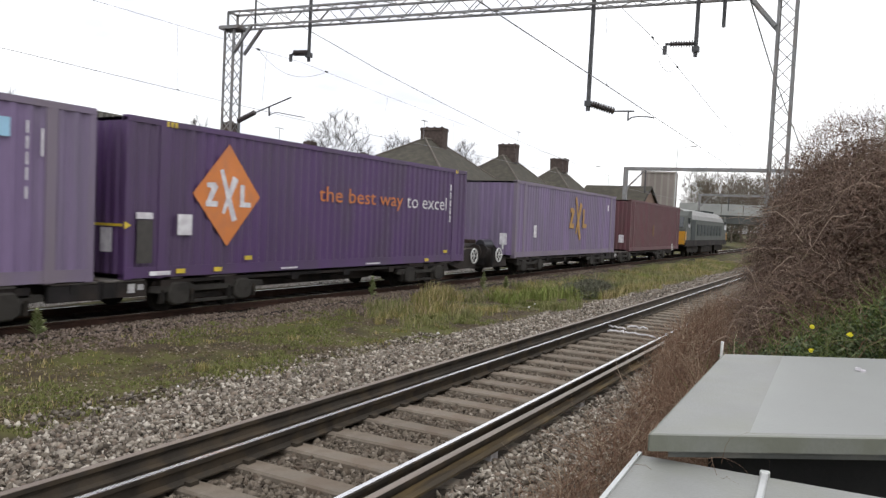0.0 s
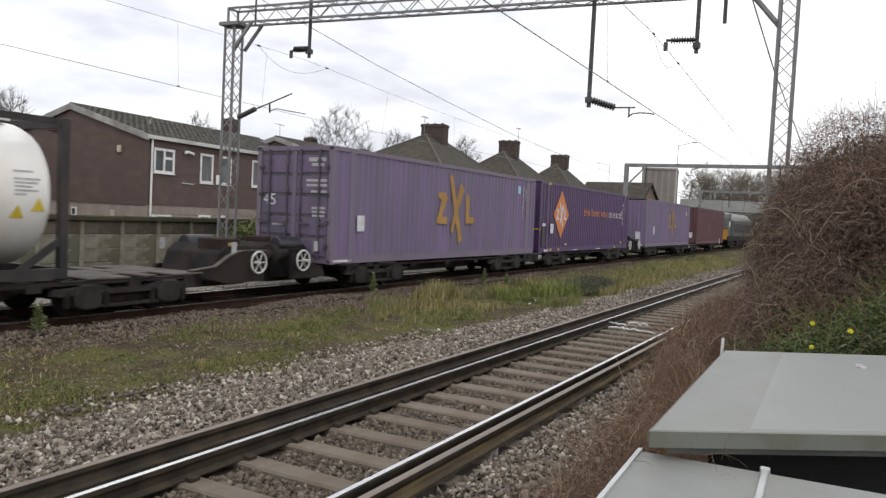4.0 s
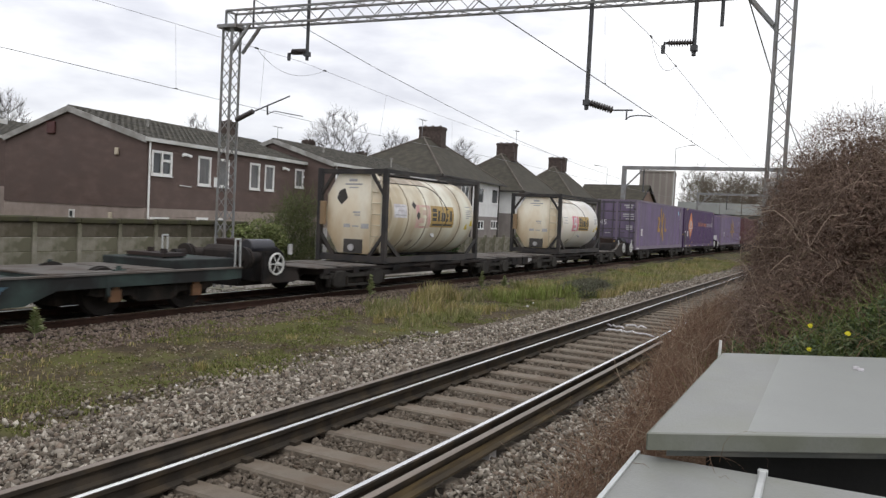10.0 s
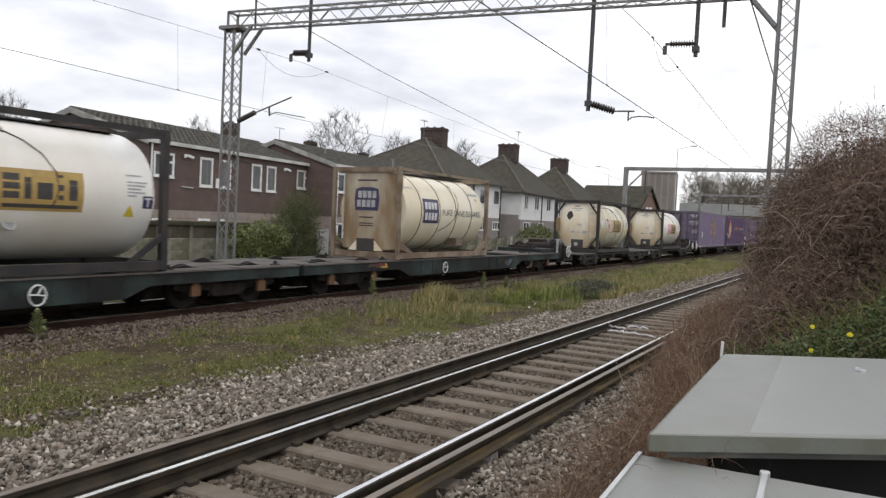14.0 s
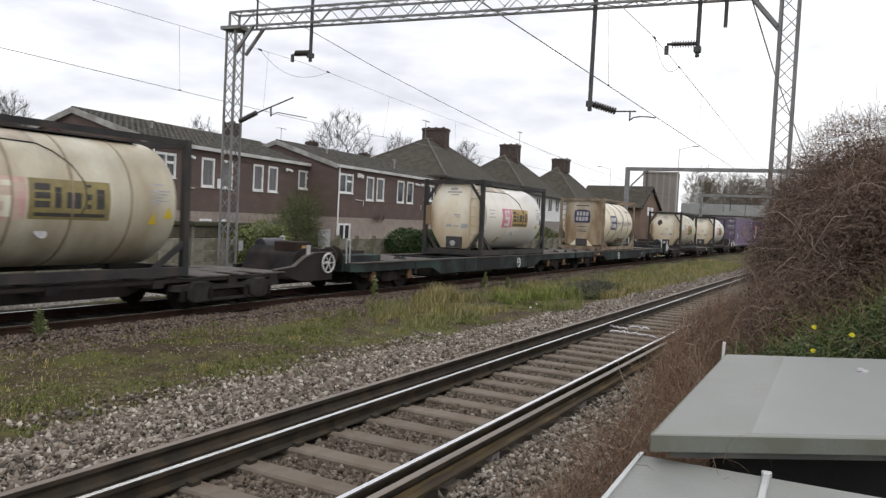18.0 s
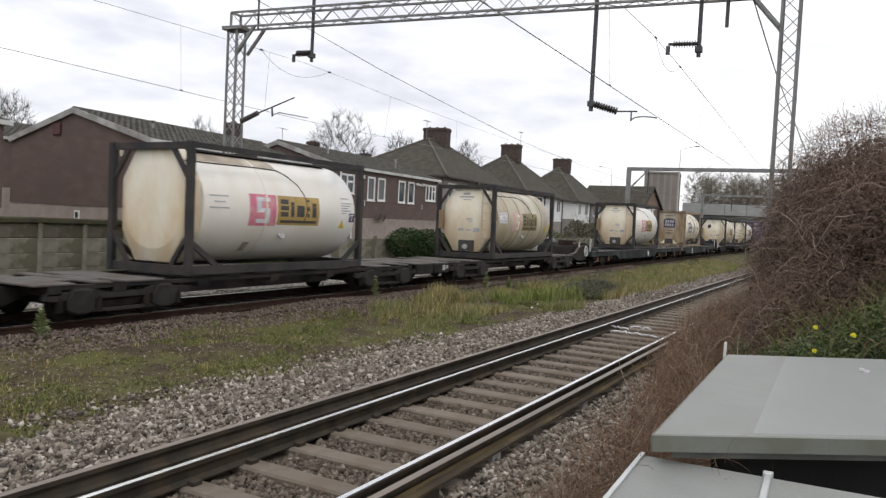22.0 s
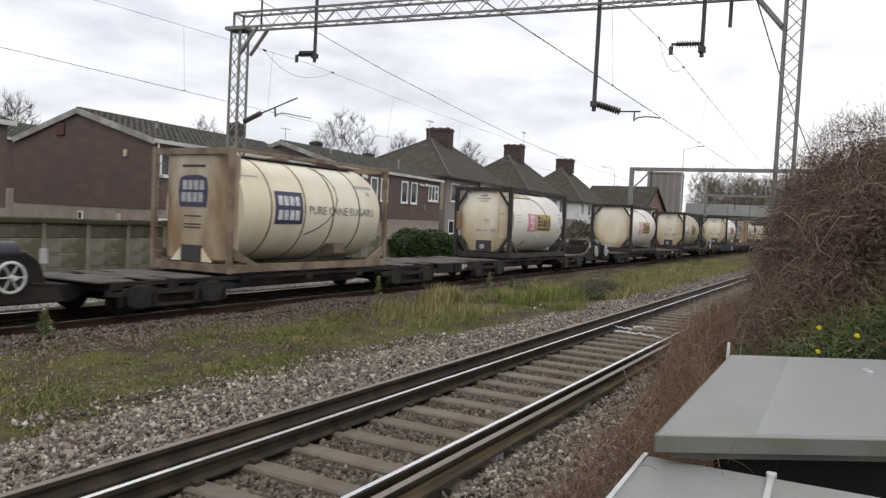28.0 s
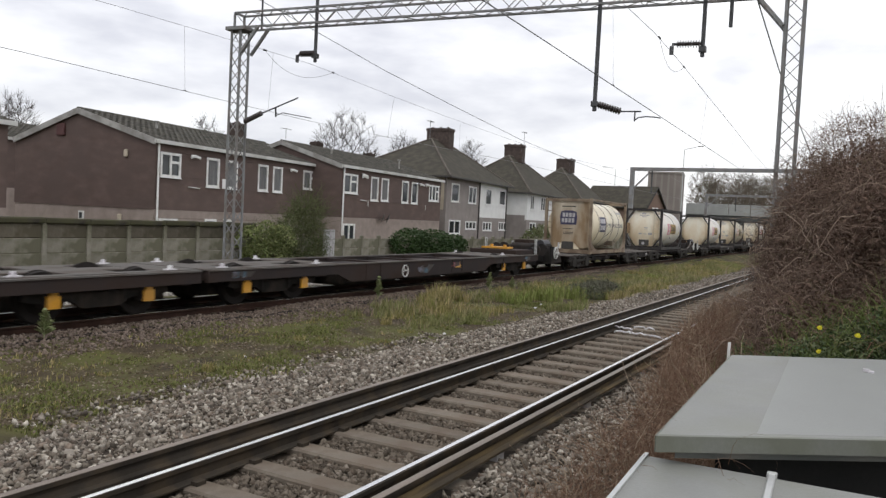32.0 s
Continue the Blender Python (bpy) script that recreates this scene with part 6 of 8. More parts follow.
def long_container(u, deck, material, trim, label, L=13.72, H=3.02, doors=True, grey_rear=False):
    W = 2.5
    c = thing("freight_container", label, "container", "freight containers")
    inset = 0.75 if L > 13 else 0.0
    for side in (-1, 1):
        bm = B()
        corrugated(bm, 0.14, L - 0.14, 0.19, H - 0.1, side * (W / 2 - 0.012), -side)
        part("side_wall", bm, material, c, "corrugated steel side")
        bm = B()
        box(bm, 0.1, L - 0.1, side * (W / 2 - 0.035) - 0.035, side * (W / 2 - 0.035) + 0.035, H - 0.11, H)
        part("top_rail", bm, trim, c)
        bm = B()
        box(bm, 0.1, L - 0.1, side * (W / 2 - 0.03) - 0.03, side * (W / 2 - 0.03) + 0.03, 0.02, 0.2)
        box(bm, 0.1, L - 0.1, side * (W / 2 - 0.01) - 0.012, side * (W / 2 - 0.01) + 0.012, 0.2, 0.23)
        part("bottom_rail", bm, trim, c)
        for x in (0.0, L - 0.14):
            bm = B()
            box(bm, x, x + 0.14, side * (W / 2 - 0.07) - 0.07, side * (W / 2 - 0.07) + 0.07, 0.03, H - 0.02)
            soften(bm, 0.015)
            part("corner_post", bm, trim, c)
        if inset:
            for x in (inset, L - inset - 0.2):
                bm = B()
                box(bm, x, x + 0.2, side * (W / 2 - 0.01) - 0.02, side * (W / 2 - 0.01) + 0.02, 0.03, H - 0.02)
                part("lifting_post", bm, trim, c)
    castings(c, L, W, H, trim, (0, L - 0.18) + ((inset, L - inset - 0.18) if inset else ()))
    bm = B()
    corrugated(bm, 0.05, L - 0.05, -W / 2 + 0.05, W / 2 - 0.05, 0, 1, 0.3, 0.02)
    moved(bm, Matrix(((1, 0, 0, 0), (0, 0, 1, 0), (0, -1, 0, H - 0.03), (0, 0, 0, 1))))
    part("roof", bm, trim, c)
    bm = B()
    box(bm, 0.1, L - 0.1, -W / 2 + 0.08, W / 2 - 0.08, 0.06, 0.16)
    part("floor", bm, "wagon", c)
    bm = B()
    corrugated(bm, -W / 2 + 0.14, W / 2 - 0.14, 0.1, H - 0.1, 0, -1, 0.25, 0.035)
    moved(bm, Matrix.Translation((L - 0.02, 0, 0)) @ pose(0, 0, 0, 0, 0, 90))
    part("front_wall", bm, material, c)
    if doors:
        for s in (-1, 1):
            bm = B()
            y0, y1 = (0.012, W / 2 - 0.14) if s > 0 else (-W / 2 + 0.14, -0.012)
            box(bm, 0.045, 0.075, y0, y1, 0.12, H - 0.12)
            d = part("door", bm, "door_gear", c, "ribbed steel door leaf")
            boxes("door_panel", [(0.028, 0.046, y0 + 0.03, y1 - 0.03, 0.2 + (H - 0.36) * k / 5, 0.12 + (H - 0.36) * (k + 1) / 5) for k in range(5)], "purple_door", d, "", 0.012)
            for y in ((0.22, 0.82) if s > 0 else (-0.82, -0.22)):
                bm = B()
                rod(bm, (0.0, y, 0.1), (0.0, y, H - 0.08), 0.03, 6)
                for z in (0.35, 1.1, 1.9, H - 0.4):
                    box(bm, -0.03, 0.04, y - 0.05, y + 0.05, z - 0.05, z + 0.05)
                box(bm, -0.03, -0.01, y - 0.02, y + 0.32 * s, 1.0, 1.05)
                part("lock_rod", bm, "door_gear", d, "dark grey locking rod")
            for z in (0.4, 1.0, 1.7, 2.4):
                bm = B()
                box(bm, 0.0, 0.04, s * (W / 2 - 0.16) - 0.07, s * (W / 2 - 0.16) + 0.07, z, z + 0.1)
                part("hinge", bm, "decal_dark", d)
        for z0, z1 in ((0.02, 0.12), (H - 0.12, H - 0.004)):
            bm = B()
            box(bm, 0.02, 0.12, -W / 2 + 0.14, W / 2 - 0.14, z0, z1)
            part("door_header" if z0 > 1 else "door_sill", bm, trim, c)
        bm = B()
        box(bm, 0.012, 0.04, -0.07, 0.05, 0.14, H - 0.14)
        part("cover_strip", bm, "purple_grey", c, "grey strip where the two doors meet")
        rows = ((-1.0, -0.45, 2.62, 2.72), (-0.95, -0.55, 2.5, 2.58), (-1.05, -0.4, 2.1, 2.17), (-1.05, -0.4, 1.98, 2.04), (-1.05, -0.55, 1.82, 1.88), (-1.0, -0.6, 1.4, 1.46), (-1.0, -0.6, 1.3, 1.36), (-1.0, -0.6, 1.2, 1.26), (0.35, 0.7, 0.95, 1.0))
        boxes("door_marking", [(0.02, 0.03, *r) for r in rows], "decal_grey", c, "faded line of small print")
    else:
        bm = B()
        corrugated(bm, -W / 2 + 0.14, W / 2 - 0.14, 0.1, H - 0.1, 0, 1, 0.25, 0.035)
        moved(bm, Matrix.Translation((0.02, 0, 0)) @ pose(0, 0, 0, 0, 0, 90))
        part("rear_wall", bm, material, c)
        bm = B()
        box(bm, -0.02, 0.02, -0.9, -0.6, 0.5, 0.95)
        part("notice_plate", bm, "decal_white", c)
    TRAIN.append((c, u, deck, False))
    return c


def strokes(name, parent, y, material, lines, label=""):
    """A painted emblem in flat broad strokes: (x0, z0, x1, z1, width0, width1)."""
    bm = B()
    for i, (x0, z0, x1, z1, w0, w1) in enumerate(lines):
        d = Vector((x1 - x0, z1 - z0)).normalized()
        n = Vector((-d.y, d.x))
        yy = y - 0.0015 * i
        bm.faces.new([bm.verts.new((p[0], yy, p[1])) for p in ((x0 + n.x * w0, z0 + n.y * w0), (x0 - n.x * w0, z0 - n.y * w0), (x1 - n.x * w1, z1 - n.y * w1), (x1 + n.x * w1, z1 + n.y * w1))])
    return part(name, bm, material, parent, label)


def emblem(parent, x, z, y, s, material, label):
    """Two crossing brush strokes between two plain blocks."""
    lines = [(x - 0.42 * s, z + 1.0 * s, x + 0.34 * s, z - 1.0 * s, 0.10 * s, 0.14 * s), (x + 0.36 * s, z + 0.72 * s, x - 0.3 * s, z - 0.72 * s, 0.17 * s, 0.08 * s),
             (x - 1.18 * s, z + 0.36 * s, x - 0.72 * s, z + 0.36 * s, 0.09 * s, 0.11 * s), (x - 0.72 * s, z + 0.4 * s, x - 1.1 * s, z - 0.34 * s, 0.15 * s, 0.11 * s), (x - 1.24 * s, z - 0.36 * s, x - 0.6 * s, z - 0.36 * s, 0.11 * s, 0.11 * s),
             (x + 0.74 * s, z + 0.46 * s, x + 0.74 * s, z - 0.44 * s, 0.12 * s, 0.12 * s), (x + 0.86 * s, z - 0.34 * s, x + 1.24 * s, z - 0.34 * s, 0.1 * s, 0.1 * s)]
    return strokes("painted_emblem", parent, y, material, lines, label)


def build_containers():
    Y = -1.25 - 0.004
    # light purple, rear doors open to view
    c = long_container(-4.72, 0.70, "purple", "purple_grey", "faded light purple corrugated 45-foot container with a yellow emblem", doors=True)
    emblem(c, 6.8, 1.62, Y, 1.07, "ochre", "yellow crossed-stroke emblem")
    d = decal_text("size_number", "45", 0.4, 0, 0, 0, "decal_white", c, 0.42, 0.30)
    d.location, d.rotation_euler = (0.016, 1.02, 1.48), (0, 0, radians(-90))
    boxes("notice_plate", [(x0, x1, Y - 0.006, Y, z0, z1) for x0, x1, z0, z1 in ((1.12, 1.46, 0.86, 1.28), (0.1, 0.9, 0.06, 0.12))], "decal_white", c, "white notice plate")
    bm = B()
    plate(bm, 11.9, 12.15, 2.36, 2.66, Y)
    part("sticker", bm, "decal_cyan", c, "pale blue sticker")
    boxes("side_marking", [(12.42, 12.455, Y - 0.006, Y, z, z + 0.2) for z in (1.4, 1.7, 1.95, 2.2, 2.45)] + [(12.68, 12.72, Y - 0.006, Y, 2.1, 2.55)], "decal_white", c, "white side marking")
    # dark purple with the orange diamond and the slogan
    c = long_container(9.63, 0.70, "purple_dark", "purple_dark", "dark purple corrugated 45-foot container with an orange diamond and slogan", doors=False)
    bm = B()
    k, h = 2.57, 1.67
    bm.faces.new([bm.verts.new(p) for p in ((k - 0.98, Y - 0.001, h), (k, Y - 0.001, h - 1.07), (k + 0.98, Y - 0.001, h), (k, Y - 0.001, h + 1.07))])
    part("diamond", bm, "orange", c, "orange painted diamond")
    emblem(c, k + 0.02, h, Y - 0.004, 0.53, "decal_white", "white crossed-stroke emblem")
    decal_text("slogan", "the best way", 0.6, 5.68, 1.56, Y - 0.002, "orange", c, 3.95, 0.50)
    decal_text("slogan", "to excel", 0.6, 9.85, 1.66, Y - 0.002, "decal_white", c, 2.48, 0.41)
    boxes("notice_plate", [(x0, x1, Y - 0.028, Y - 0.022, z0, z1) for x0, x1, z0, z1 in ((0.22, 0.6, 1.13, 1.25), (1.2, 1.57, 0.83, 1.24), (0.55, 1.05, 0.06, 0.14), (4.3, 4.9, 0.06, 0.1), (7.8, 8.5, 0.06, 0.1))], "decal_white", c, "white notice plate")
    bm = B()
    plate(bm, 0.24, 0.6, 0.3, 1.11, Y - 0.02)
    part("dark_patch", bm, "decal_dark", c)
    boxes("yellow_mark", [(x, x + 0.05, Y - 0.008, Y - 0.002, 2.9, 3.0) for x in (0.9, 1.0, 1.1, 12.9, 13.0)] + [(x, x + 0.22, Y - 0.03, Y - 0.024, z, z + 0.09) for x, z in ((1.2, 0.08), (2.2, 0.08), (3.1, 0.3), (12.2, 0.3), (11.0, 0.06))], "hazard", c, "yellow stripe mark")
    bm = B()
    box(bm, -0.03, -0.02, -1.2, -0.3, 0.98, 1.03)
    bm.faces.new([bm.verts.new(p) for p in ((-0.03, Y - 0.012, 0.93), (0.12, Y - 0.012, 1.005), (-0.03, Y - 0.012, 1.08))])
    part("arrow", bm, "hazard", c, "yellow arrow")
    boxes("side_marking", [(12.55, 12.62, Y - 0.006, Y, z, z + 0.2) for z in (1.3, 1.55, 1.8, 2.05, 2.3)], "decal_white", c, "white side marking")
    # front light purple and the maroon one
    c = long_container(27.7, 0.70, "purple", "purple_grey", "faded light purple corrugated 45-foot container with a yellow emblem", doors=False)
    emblem(c, 7.5, 1.7, Y, 1.0, "ochre", "yellow crossed-stroke emblem")
    boxes("notice_plate", [(1.9, 2.2, Y - 0.006, Y, 0.8, 1.3), (12.2, 12.4, Y - 0.006, Y, 2.2, 2.5)], "decal_white", c)
    c = long_container(44.6, 0.70, "maroon", "maroon", "maroon corrugated freight container", doors=False)
    bm = B()
    plate(bm, 5.5, 5.9, 0.9, 1.6, Y)
    part("notice_plate", bm, "rust_orange", c)


def patch(bm, R, zc, x0, x1, a0, a1, n=6):
    """A strip of paint or foil bent round the barrel; angles in degrees above the level of its middle."""
    prev = None
    for i in range(n + 1):
        a = radians(a0 + (a1 - a0) * i / n)
        y, z = -R * math.cos(a), zc + R * math.sin(a)
        pts = [bm.verts.new((x0, y, z)), bm.verts.new((x1, y, z))]
        if prev:
            bm.faces.new((prev[0], prev[1], pts[1], pts[0]))
        prev = pts


def tank(u, deck, label, style, shell, frame, plain_end=False):
    L, W, H = 6.058, 2.44, 2.72
    R, zc = 1.2, 1.42
    sugar = style == "sugar"
    c = thing("tank_container", label, "tank container", "tank containers")
    pw = 0.12 if sugar else 0.15
    for x in (0, L - pw):
        for y in (-W / 2, W / 2 - pw):
            bm = B()
            box(bm, x, x + pw, y, y + pw, 0, H)
            soften(bm, 0.015)
            part("corner_post", bm, frame, c)
    for y in (-W / 2 + 0.05, W / 2 - 0.05):
        bm = B()
        box(bm, 0.1, L - 0.1, y - 0.04, y + 0.04, H - (0.1 if sugar else 0.13), H - 0.02)
        part("top_rail", bm, frame, c)
        bm = B()
        box(bm, 0.1, L - 0.1, y - 0.06, y + 0.06, 0.03, 0.2)
        part("bottom_rail", bm, frame, c)
        for x, s in ((0.15, 1), (L - 0.15, -1)):
            bm = B()
            prism(bm, [(x, 0.58), (x, 0.72), (x + s * 0.75, 0.2), (x + s * 0.55, 0.2)] if not sugar else [(x, 0.3), (x, 0.55), (x + s * 0.75, 0.2), (x + s * 0.45, 0.2)], "y", y - 0.03, y + 0.03)
            part("corner_gusset", bm, frame, c)
    for x in (0.03, L - 0.13):
        bm = B()
        box(bm, x, x + 0.1, -W / 2 + 0.15, W / 2 - 0.15, H - 0.16, H - 0.02)
        part("end_beam", bm, frame, c)
        bm = B()
        box(bm, x, x + 0.1, -W / 2 + 0.15, W / 2 - 0.15, 0.02, 0.2)
        part("end_beam", bm, frame, c)
    # barrel
    bm = B()
    x0, x1 = 0.42, L - 0.42
    prof = [(x0, R * 0.985)] + [(x0 + 0.06, R)] + [(x1, R)] + [(x1 + 0.33 * math.sin(a), R * math.cos(a) ** 0.6) for a in (0.35, 0.75, 1.1, 1.4)]
    turned(bm, prof, 56)
    moved(bm, Matrix.Translation((0, 0, zc)))
    barrel = part("barrel", bm, shell, c, "cylindrical insulated tank barrel", smooth=True)
    if not sugar:
        # near end: a flat eight-sided casing with gussets in the frame's corners
        bm = B()
        hw, hh, ch = 1.07, 1.19, 0.66
        ring = [(-hw, -hh + ch), (-hw + ch * 0.72, -hh), (hw - ch * 0.72, -hh), (hw, -hh + ch), (hw, hh - ch), (hw - ch * 0.72, hh), (-hw + ch * 0.72, hh), (-hw, hh - ch)]
        front = [bm.verts.new((0.14, a * 0.87, 1.42 + b)) for a, b in ring]
        rear = [bm.verts.new((0.42, a * 1.02, 1.42 + b)) for a, b in ring]
        bm.faces.new(front), bm.faces.new(rear)
        for i in range(8):
            bm.faces.new((front[i], front[(i + 1) % 8], rear[(i + 1) % 8], rear[i]))
        soften(bm, 0.03)
        end = part("end_casing", bm, "tank_end", c, "cream eight-sided end casing", smooth=True)
        for sy in (-1, 1):
            for top in (0, 1):
                bm = B()
                zz = [(0.2, 0.85, 0.2), (H - 0.14, H - 0.8, H - 0.14)][top]
                k = -0.13 if top else 0.13
                prism(bm, [(sy * (W / 2 - 0.14), zz[1] - k), (sy * (W / 2 - 0.14), zz[1]), (sy * (W / 2 - 0.62), zz[2]), (sy * (W / 2 - 0.5), zz[2])], "x", 0.04, 0.12)
                part("corner_gusset", bm, frame, c)
        if plain_end:
            bm = B()
            turned(bm, [(0.105, 0.2), (0.112, 0.55), (0.128, 0.82), (0.14, 0.9)], 40)
            moved(bm, Matrix.Translation((0, 0, 1.4)))
            part("dished_end", bm, "tank_end", end, smooth=True)
        else:
            bm = B()
            box(bm, 0.10, 0.15, -0.36, 0.28, 0.26, 0.66)
            part("outlet_recess", bm, "decal_dark", end, "dark outlet recess")
            bm = B()
            rod(bm, (0.05, 0, 0.42), (0.12, 0, 0.42), 0.1, 10)
            part("outlet_valve", bm, "decal_grey", end)
            bm = B()
            for y in (-1.0, -0.66):
                rod(bm, (0.09, y, 0.3), (0.09, y, H - 0.15), 0.018, 6)
            for i in range(7):
                rod(bm, (0.09, -1.0, 0.45 + 0.32 * i), (0.09, -0.66, 0.45 + 0.32 * i), 0.014, 5)
            part("ladder", bm, "tank_cream", c, "narrow steel ladder on the end")
            bm = B()
            box(bm, -0.02, 0.1, W / 2 - 0.3, W / 2 - 0.12, 1.05, 1.75)
            soften(bm, 0.02)
            part("document_tube", bm, "sugar_end", c, "weathered document holder")
            if style == "worn":
                bm = B()
                prism(bm, [(0.2, 1.86), (0.42, 1.66), (0.58, 1.84), (0.5, 2.06), (0.3, 2.14)], "x", 0.129, 0.136)
                part("torn_placard", bm, "decal_dark", end, "dark torn hazard placard")
            boxes("sticker", [(0.131, 0.137, y0, y1, z0, z1) for y0, y1, z0, z1 in ((-0.12, 0.16, 2.34, 2.42), (-0.3, 0.3, 2.24, 2.285), (-0.15, 0.15, 2.15, 2.185), (0.1, 0.32, 1.0, 1.1), (-0.2, 0.02, 1.02, 1.06), (-0.55, -0.3, 0.98, 1.12), (-0.25, 0.0, 1.42, 1.47), (-0.25, -0.05, 1.35, 1.38))], "decal_grey", end)
    else:
        bm = B()
        prism(bm, [(0.1, -0.68), (0.1, 0.68), (0.13, 0.8), (0.24, 0.94), (0.4, 1.02), (0.5, 1.04), (0.5, -1.04), (0.4, -1.02), (0.24, -0.94), (0.13, -0.8)], "z", 0.24, H - 0.12)
        soften(bm, 0.05)
        end = part("end_casing", bm, "sugar_end", c, "brown-stained square end casing", smooth=True)
        bm = B()
        box(bm, 0.07, 0.125, -0.30, 0.30, 0.22, 0.58)
        part("outlet_recess", bm, "decal_dark", end)
        bm = B()
        prism(bm, [(-0.4, 1.42), (0.4, 1.42), (0.44, 1.75), (0.4, 2.05), (0.2, 2.11), (-0.2, 2.11), (-0.4, 2.05), (-0.44, 1.75)], "x", 0.086, 0.098)
        lg = part("shield", bm, "decal_blue", end, "faded dark blue shield emblem")
        bars = [(-0.33 + 0.17 * i, -0.2 + 0.17 * i, 1.79, 2.0) for i in range(4)] + [(-0.3 + 0.17 * i, -0.17 + 0.17 * i, 1.52, 1.73) for i in range(4)]
        boxes("shield_bar", [(0.082, 0.088, *r) for r in bars], "decal_grey", lg)
        boxes("small_print", [(0.09, 0.099, -0.35, 0.35, z, z + 0.05) for z in (2.29,)] + [(0.09, 0.099, -0.25, 0.25, z, z + 0.03) for z in (0.95, 1.02, 1.2)], "decal_dark", end)
        for sy in (-1, 1):                                 # pale feet either side of the outlet
            bm = B()
            prism(bm, [(sy * 0.32, 0.22), (sy * 0.32, 0.52), (sy * 0.62, 0.22)], "x", 0.07, 0.11)
            part("foot_gusset", bm, "sugar_shell", end)
        for i in range(8):
            bm = B()
            rod(bm, (0.06, 0.9, 0.4 + 0.28 * i), (0.06, 1.12, 0.4 + 0.28 * i), 0.014, 5)
            part("rung", bm, "sugar_frame", c)
    # bands round the barrel
    for f in (((0.212, 0.393, 0.571, 0.77) if style in ("old", "worn") else (0.38,)) if not sugar else (0.215, 0.411, 0.594, 0.782)):
        bm = B()
        x = L * f
        turned(bm, [(x - 0.024, R - 0.004), (x - 0.02, R + 0.009), (x + 0.02, R + 0.009), (x + 0.024, R - 0.004)], 56)
        moved(bm, Matrix.Translation((0, 0, zc)))
        part("band", bm, "band" if sugar else ("tank_band" if style in ("old", "worn") else shell), barrel, "raised cladding band", smooth=True)
    if not sugar:
        bm = B()
        patch(bm, R + 0.0025, zc, 0.44, 3.05, 52, 84, 6)
        part("top_sheet", bm, "tank_grime", barrel, "grimy brown sheet along the top of the barrel")
        bm = B()
        patch(bm, R + 0.003, zc, 1.82, 2.02, -52, -38, 3)
        part("rust_patch", bm, "tank_grime", barrel, "small brown rust patch low on the barrel")
    # walkway, manhole and hose on the top
    bm = B()
    box(bm, 0.6, L - 0.6, -0.42, 0.1, H - 0.12, H - 0.09)
    part("walkway", bm, "frame_dark", c)
    bm = B()
    turned(bm, [(0, 0.3), (0.14, 0.3), (0.16, 0.24)], 16, "z")
    moved(bm, Matrix.Translation((L / 2, 0.2, zc + R - 0.04)))
    part("manhole_lid", bm, frame, c)
    bm = B()
    pts = [(L * a, -R * 1.008 * math.cos(radians(b)), zc + R * 1.008 * math.sin(radians(b))) for a, b in (((0.56, 66), (0.61, 50), (0.63, 32), (0.625, 15), (0.6, 2), (0.56, -10), (0.5, -20), (0.43, -28)) if sugar else
                                                                                                                    ((0.04, 50), (0.2, 50), (0.4, 51), (0.5, 50), (0.54, 42), (0.58, 30), (0.61, 15), (0.615, 0), (0.6, -12)))]
    for a, b in zip(pts, pts[1:]):
        rod(bm, a, b, 0.012, 5)
    part("vapour_pipe", bm, "frame_dark", c)
    r1, r2 = R + 0.004, R + 0.007
    if sugar:
        bm = B()
        patch(bm, r1 + 0.01, zc, 1.42, 2.4, -15, 21)
        lg = part("shield", bm, "decal_blue", barrel, "dark blue shield emblem")
        for a0, a1 in ((5.5, 16), (-10.5, 0.5)):
            for i in range(4):
                bm = B()
                patch(bm, r2 + 0.012, zc, 1.52 + 0.2 * i, 1.67 + 0.2 * i, a0, a1, 2)
                part("shield_bar", bm, "decal_white", lg)
        v, f = letters("PURE CANE SUGARS", 0.3)
        mx = max(p[0] for p in v)
        pts = []
        for p in v:
            a = (p[1] * 0.95) / R - 0.05
            pts.append((2.62 + p[0] * 2.74 / mx, -(r2 + 0.006) * math.cos(a), zc + r2 * math.sin(a)))
        raw("lettering", pts, f, "ink", barrel)
        for x0, x1, a0, a1 in ((0.55, 1.05, 36, 38), (4.72, 5.5, 33, 38), (5.18, 5.3, 24, 29)):
            bm = B()
            patch(bm, r1, zc, x0, x1, a0, a1, 2)
            part("small_print", bm, "decal_grey", barrel)
        bm = B()
        box(bm, 3.7, 4.12, -R * 0.98, -R * 0.6, zc - 1.02, zc - 0.78)
        part("valve_box", bm, "band", barrel)
    else:
        pink = "pink" if style not in ("old", "worn") else "pink_faded"
        bm = B()
        patch(bm, r1, zc, 1.74, 2.62, -18, 16)
        lg = part("logo_block", bm, pink, barrel, "pink-red logo block" if style != "old" else "faded pink logo block")
        for x0, x1, a0, a1 in ((1.96, 2.4, 8.5, 12.8), (1.96, 2.12, 1.2, 8.5), (1.96, 2.4, -3.4, 1.2), (2.24, 2.4, -10.5, -3.4), (1.96, 2.4, -15, -10.5)):
            bm = B()
            patch(bm, r2, zc, x0, x1, a0, a1, 2)
            part("logo_stroke", bm, "decal_white" if pink == "pink" else "tank_cream", lg)
        bm = B()
        patch(bm, r1, zc, 2.66, 4.2, -16.5, 16)
        lg = part("logo_panel", bm, "gold" if style != "old" else "gold_old", barrel, "ochre yellow logo panel")
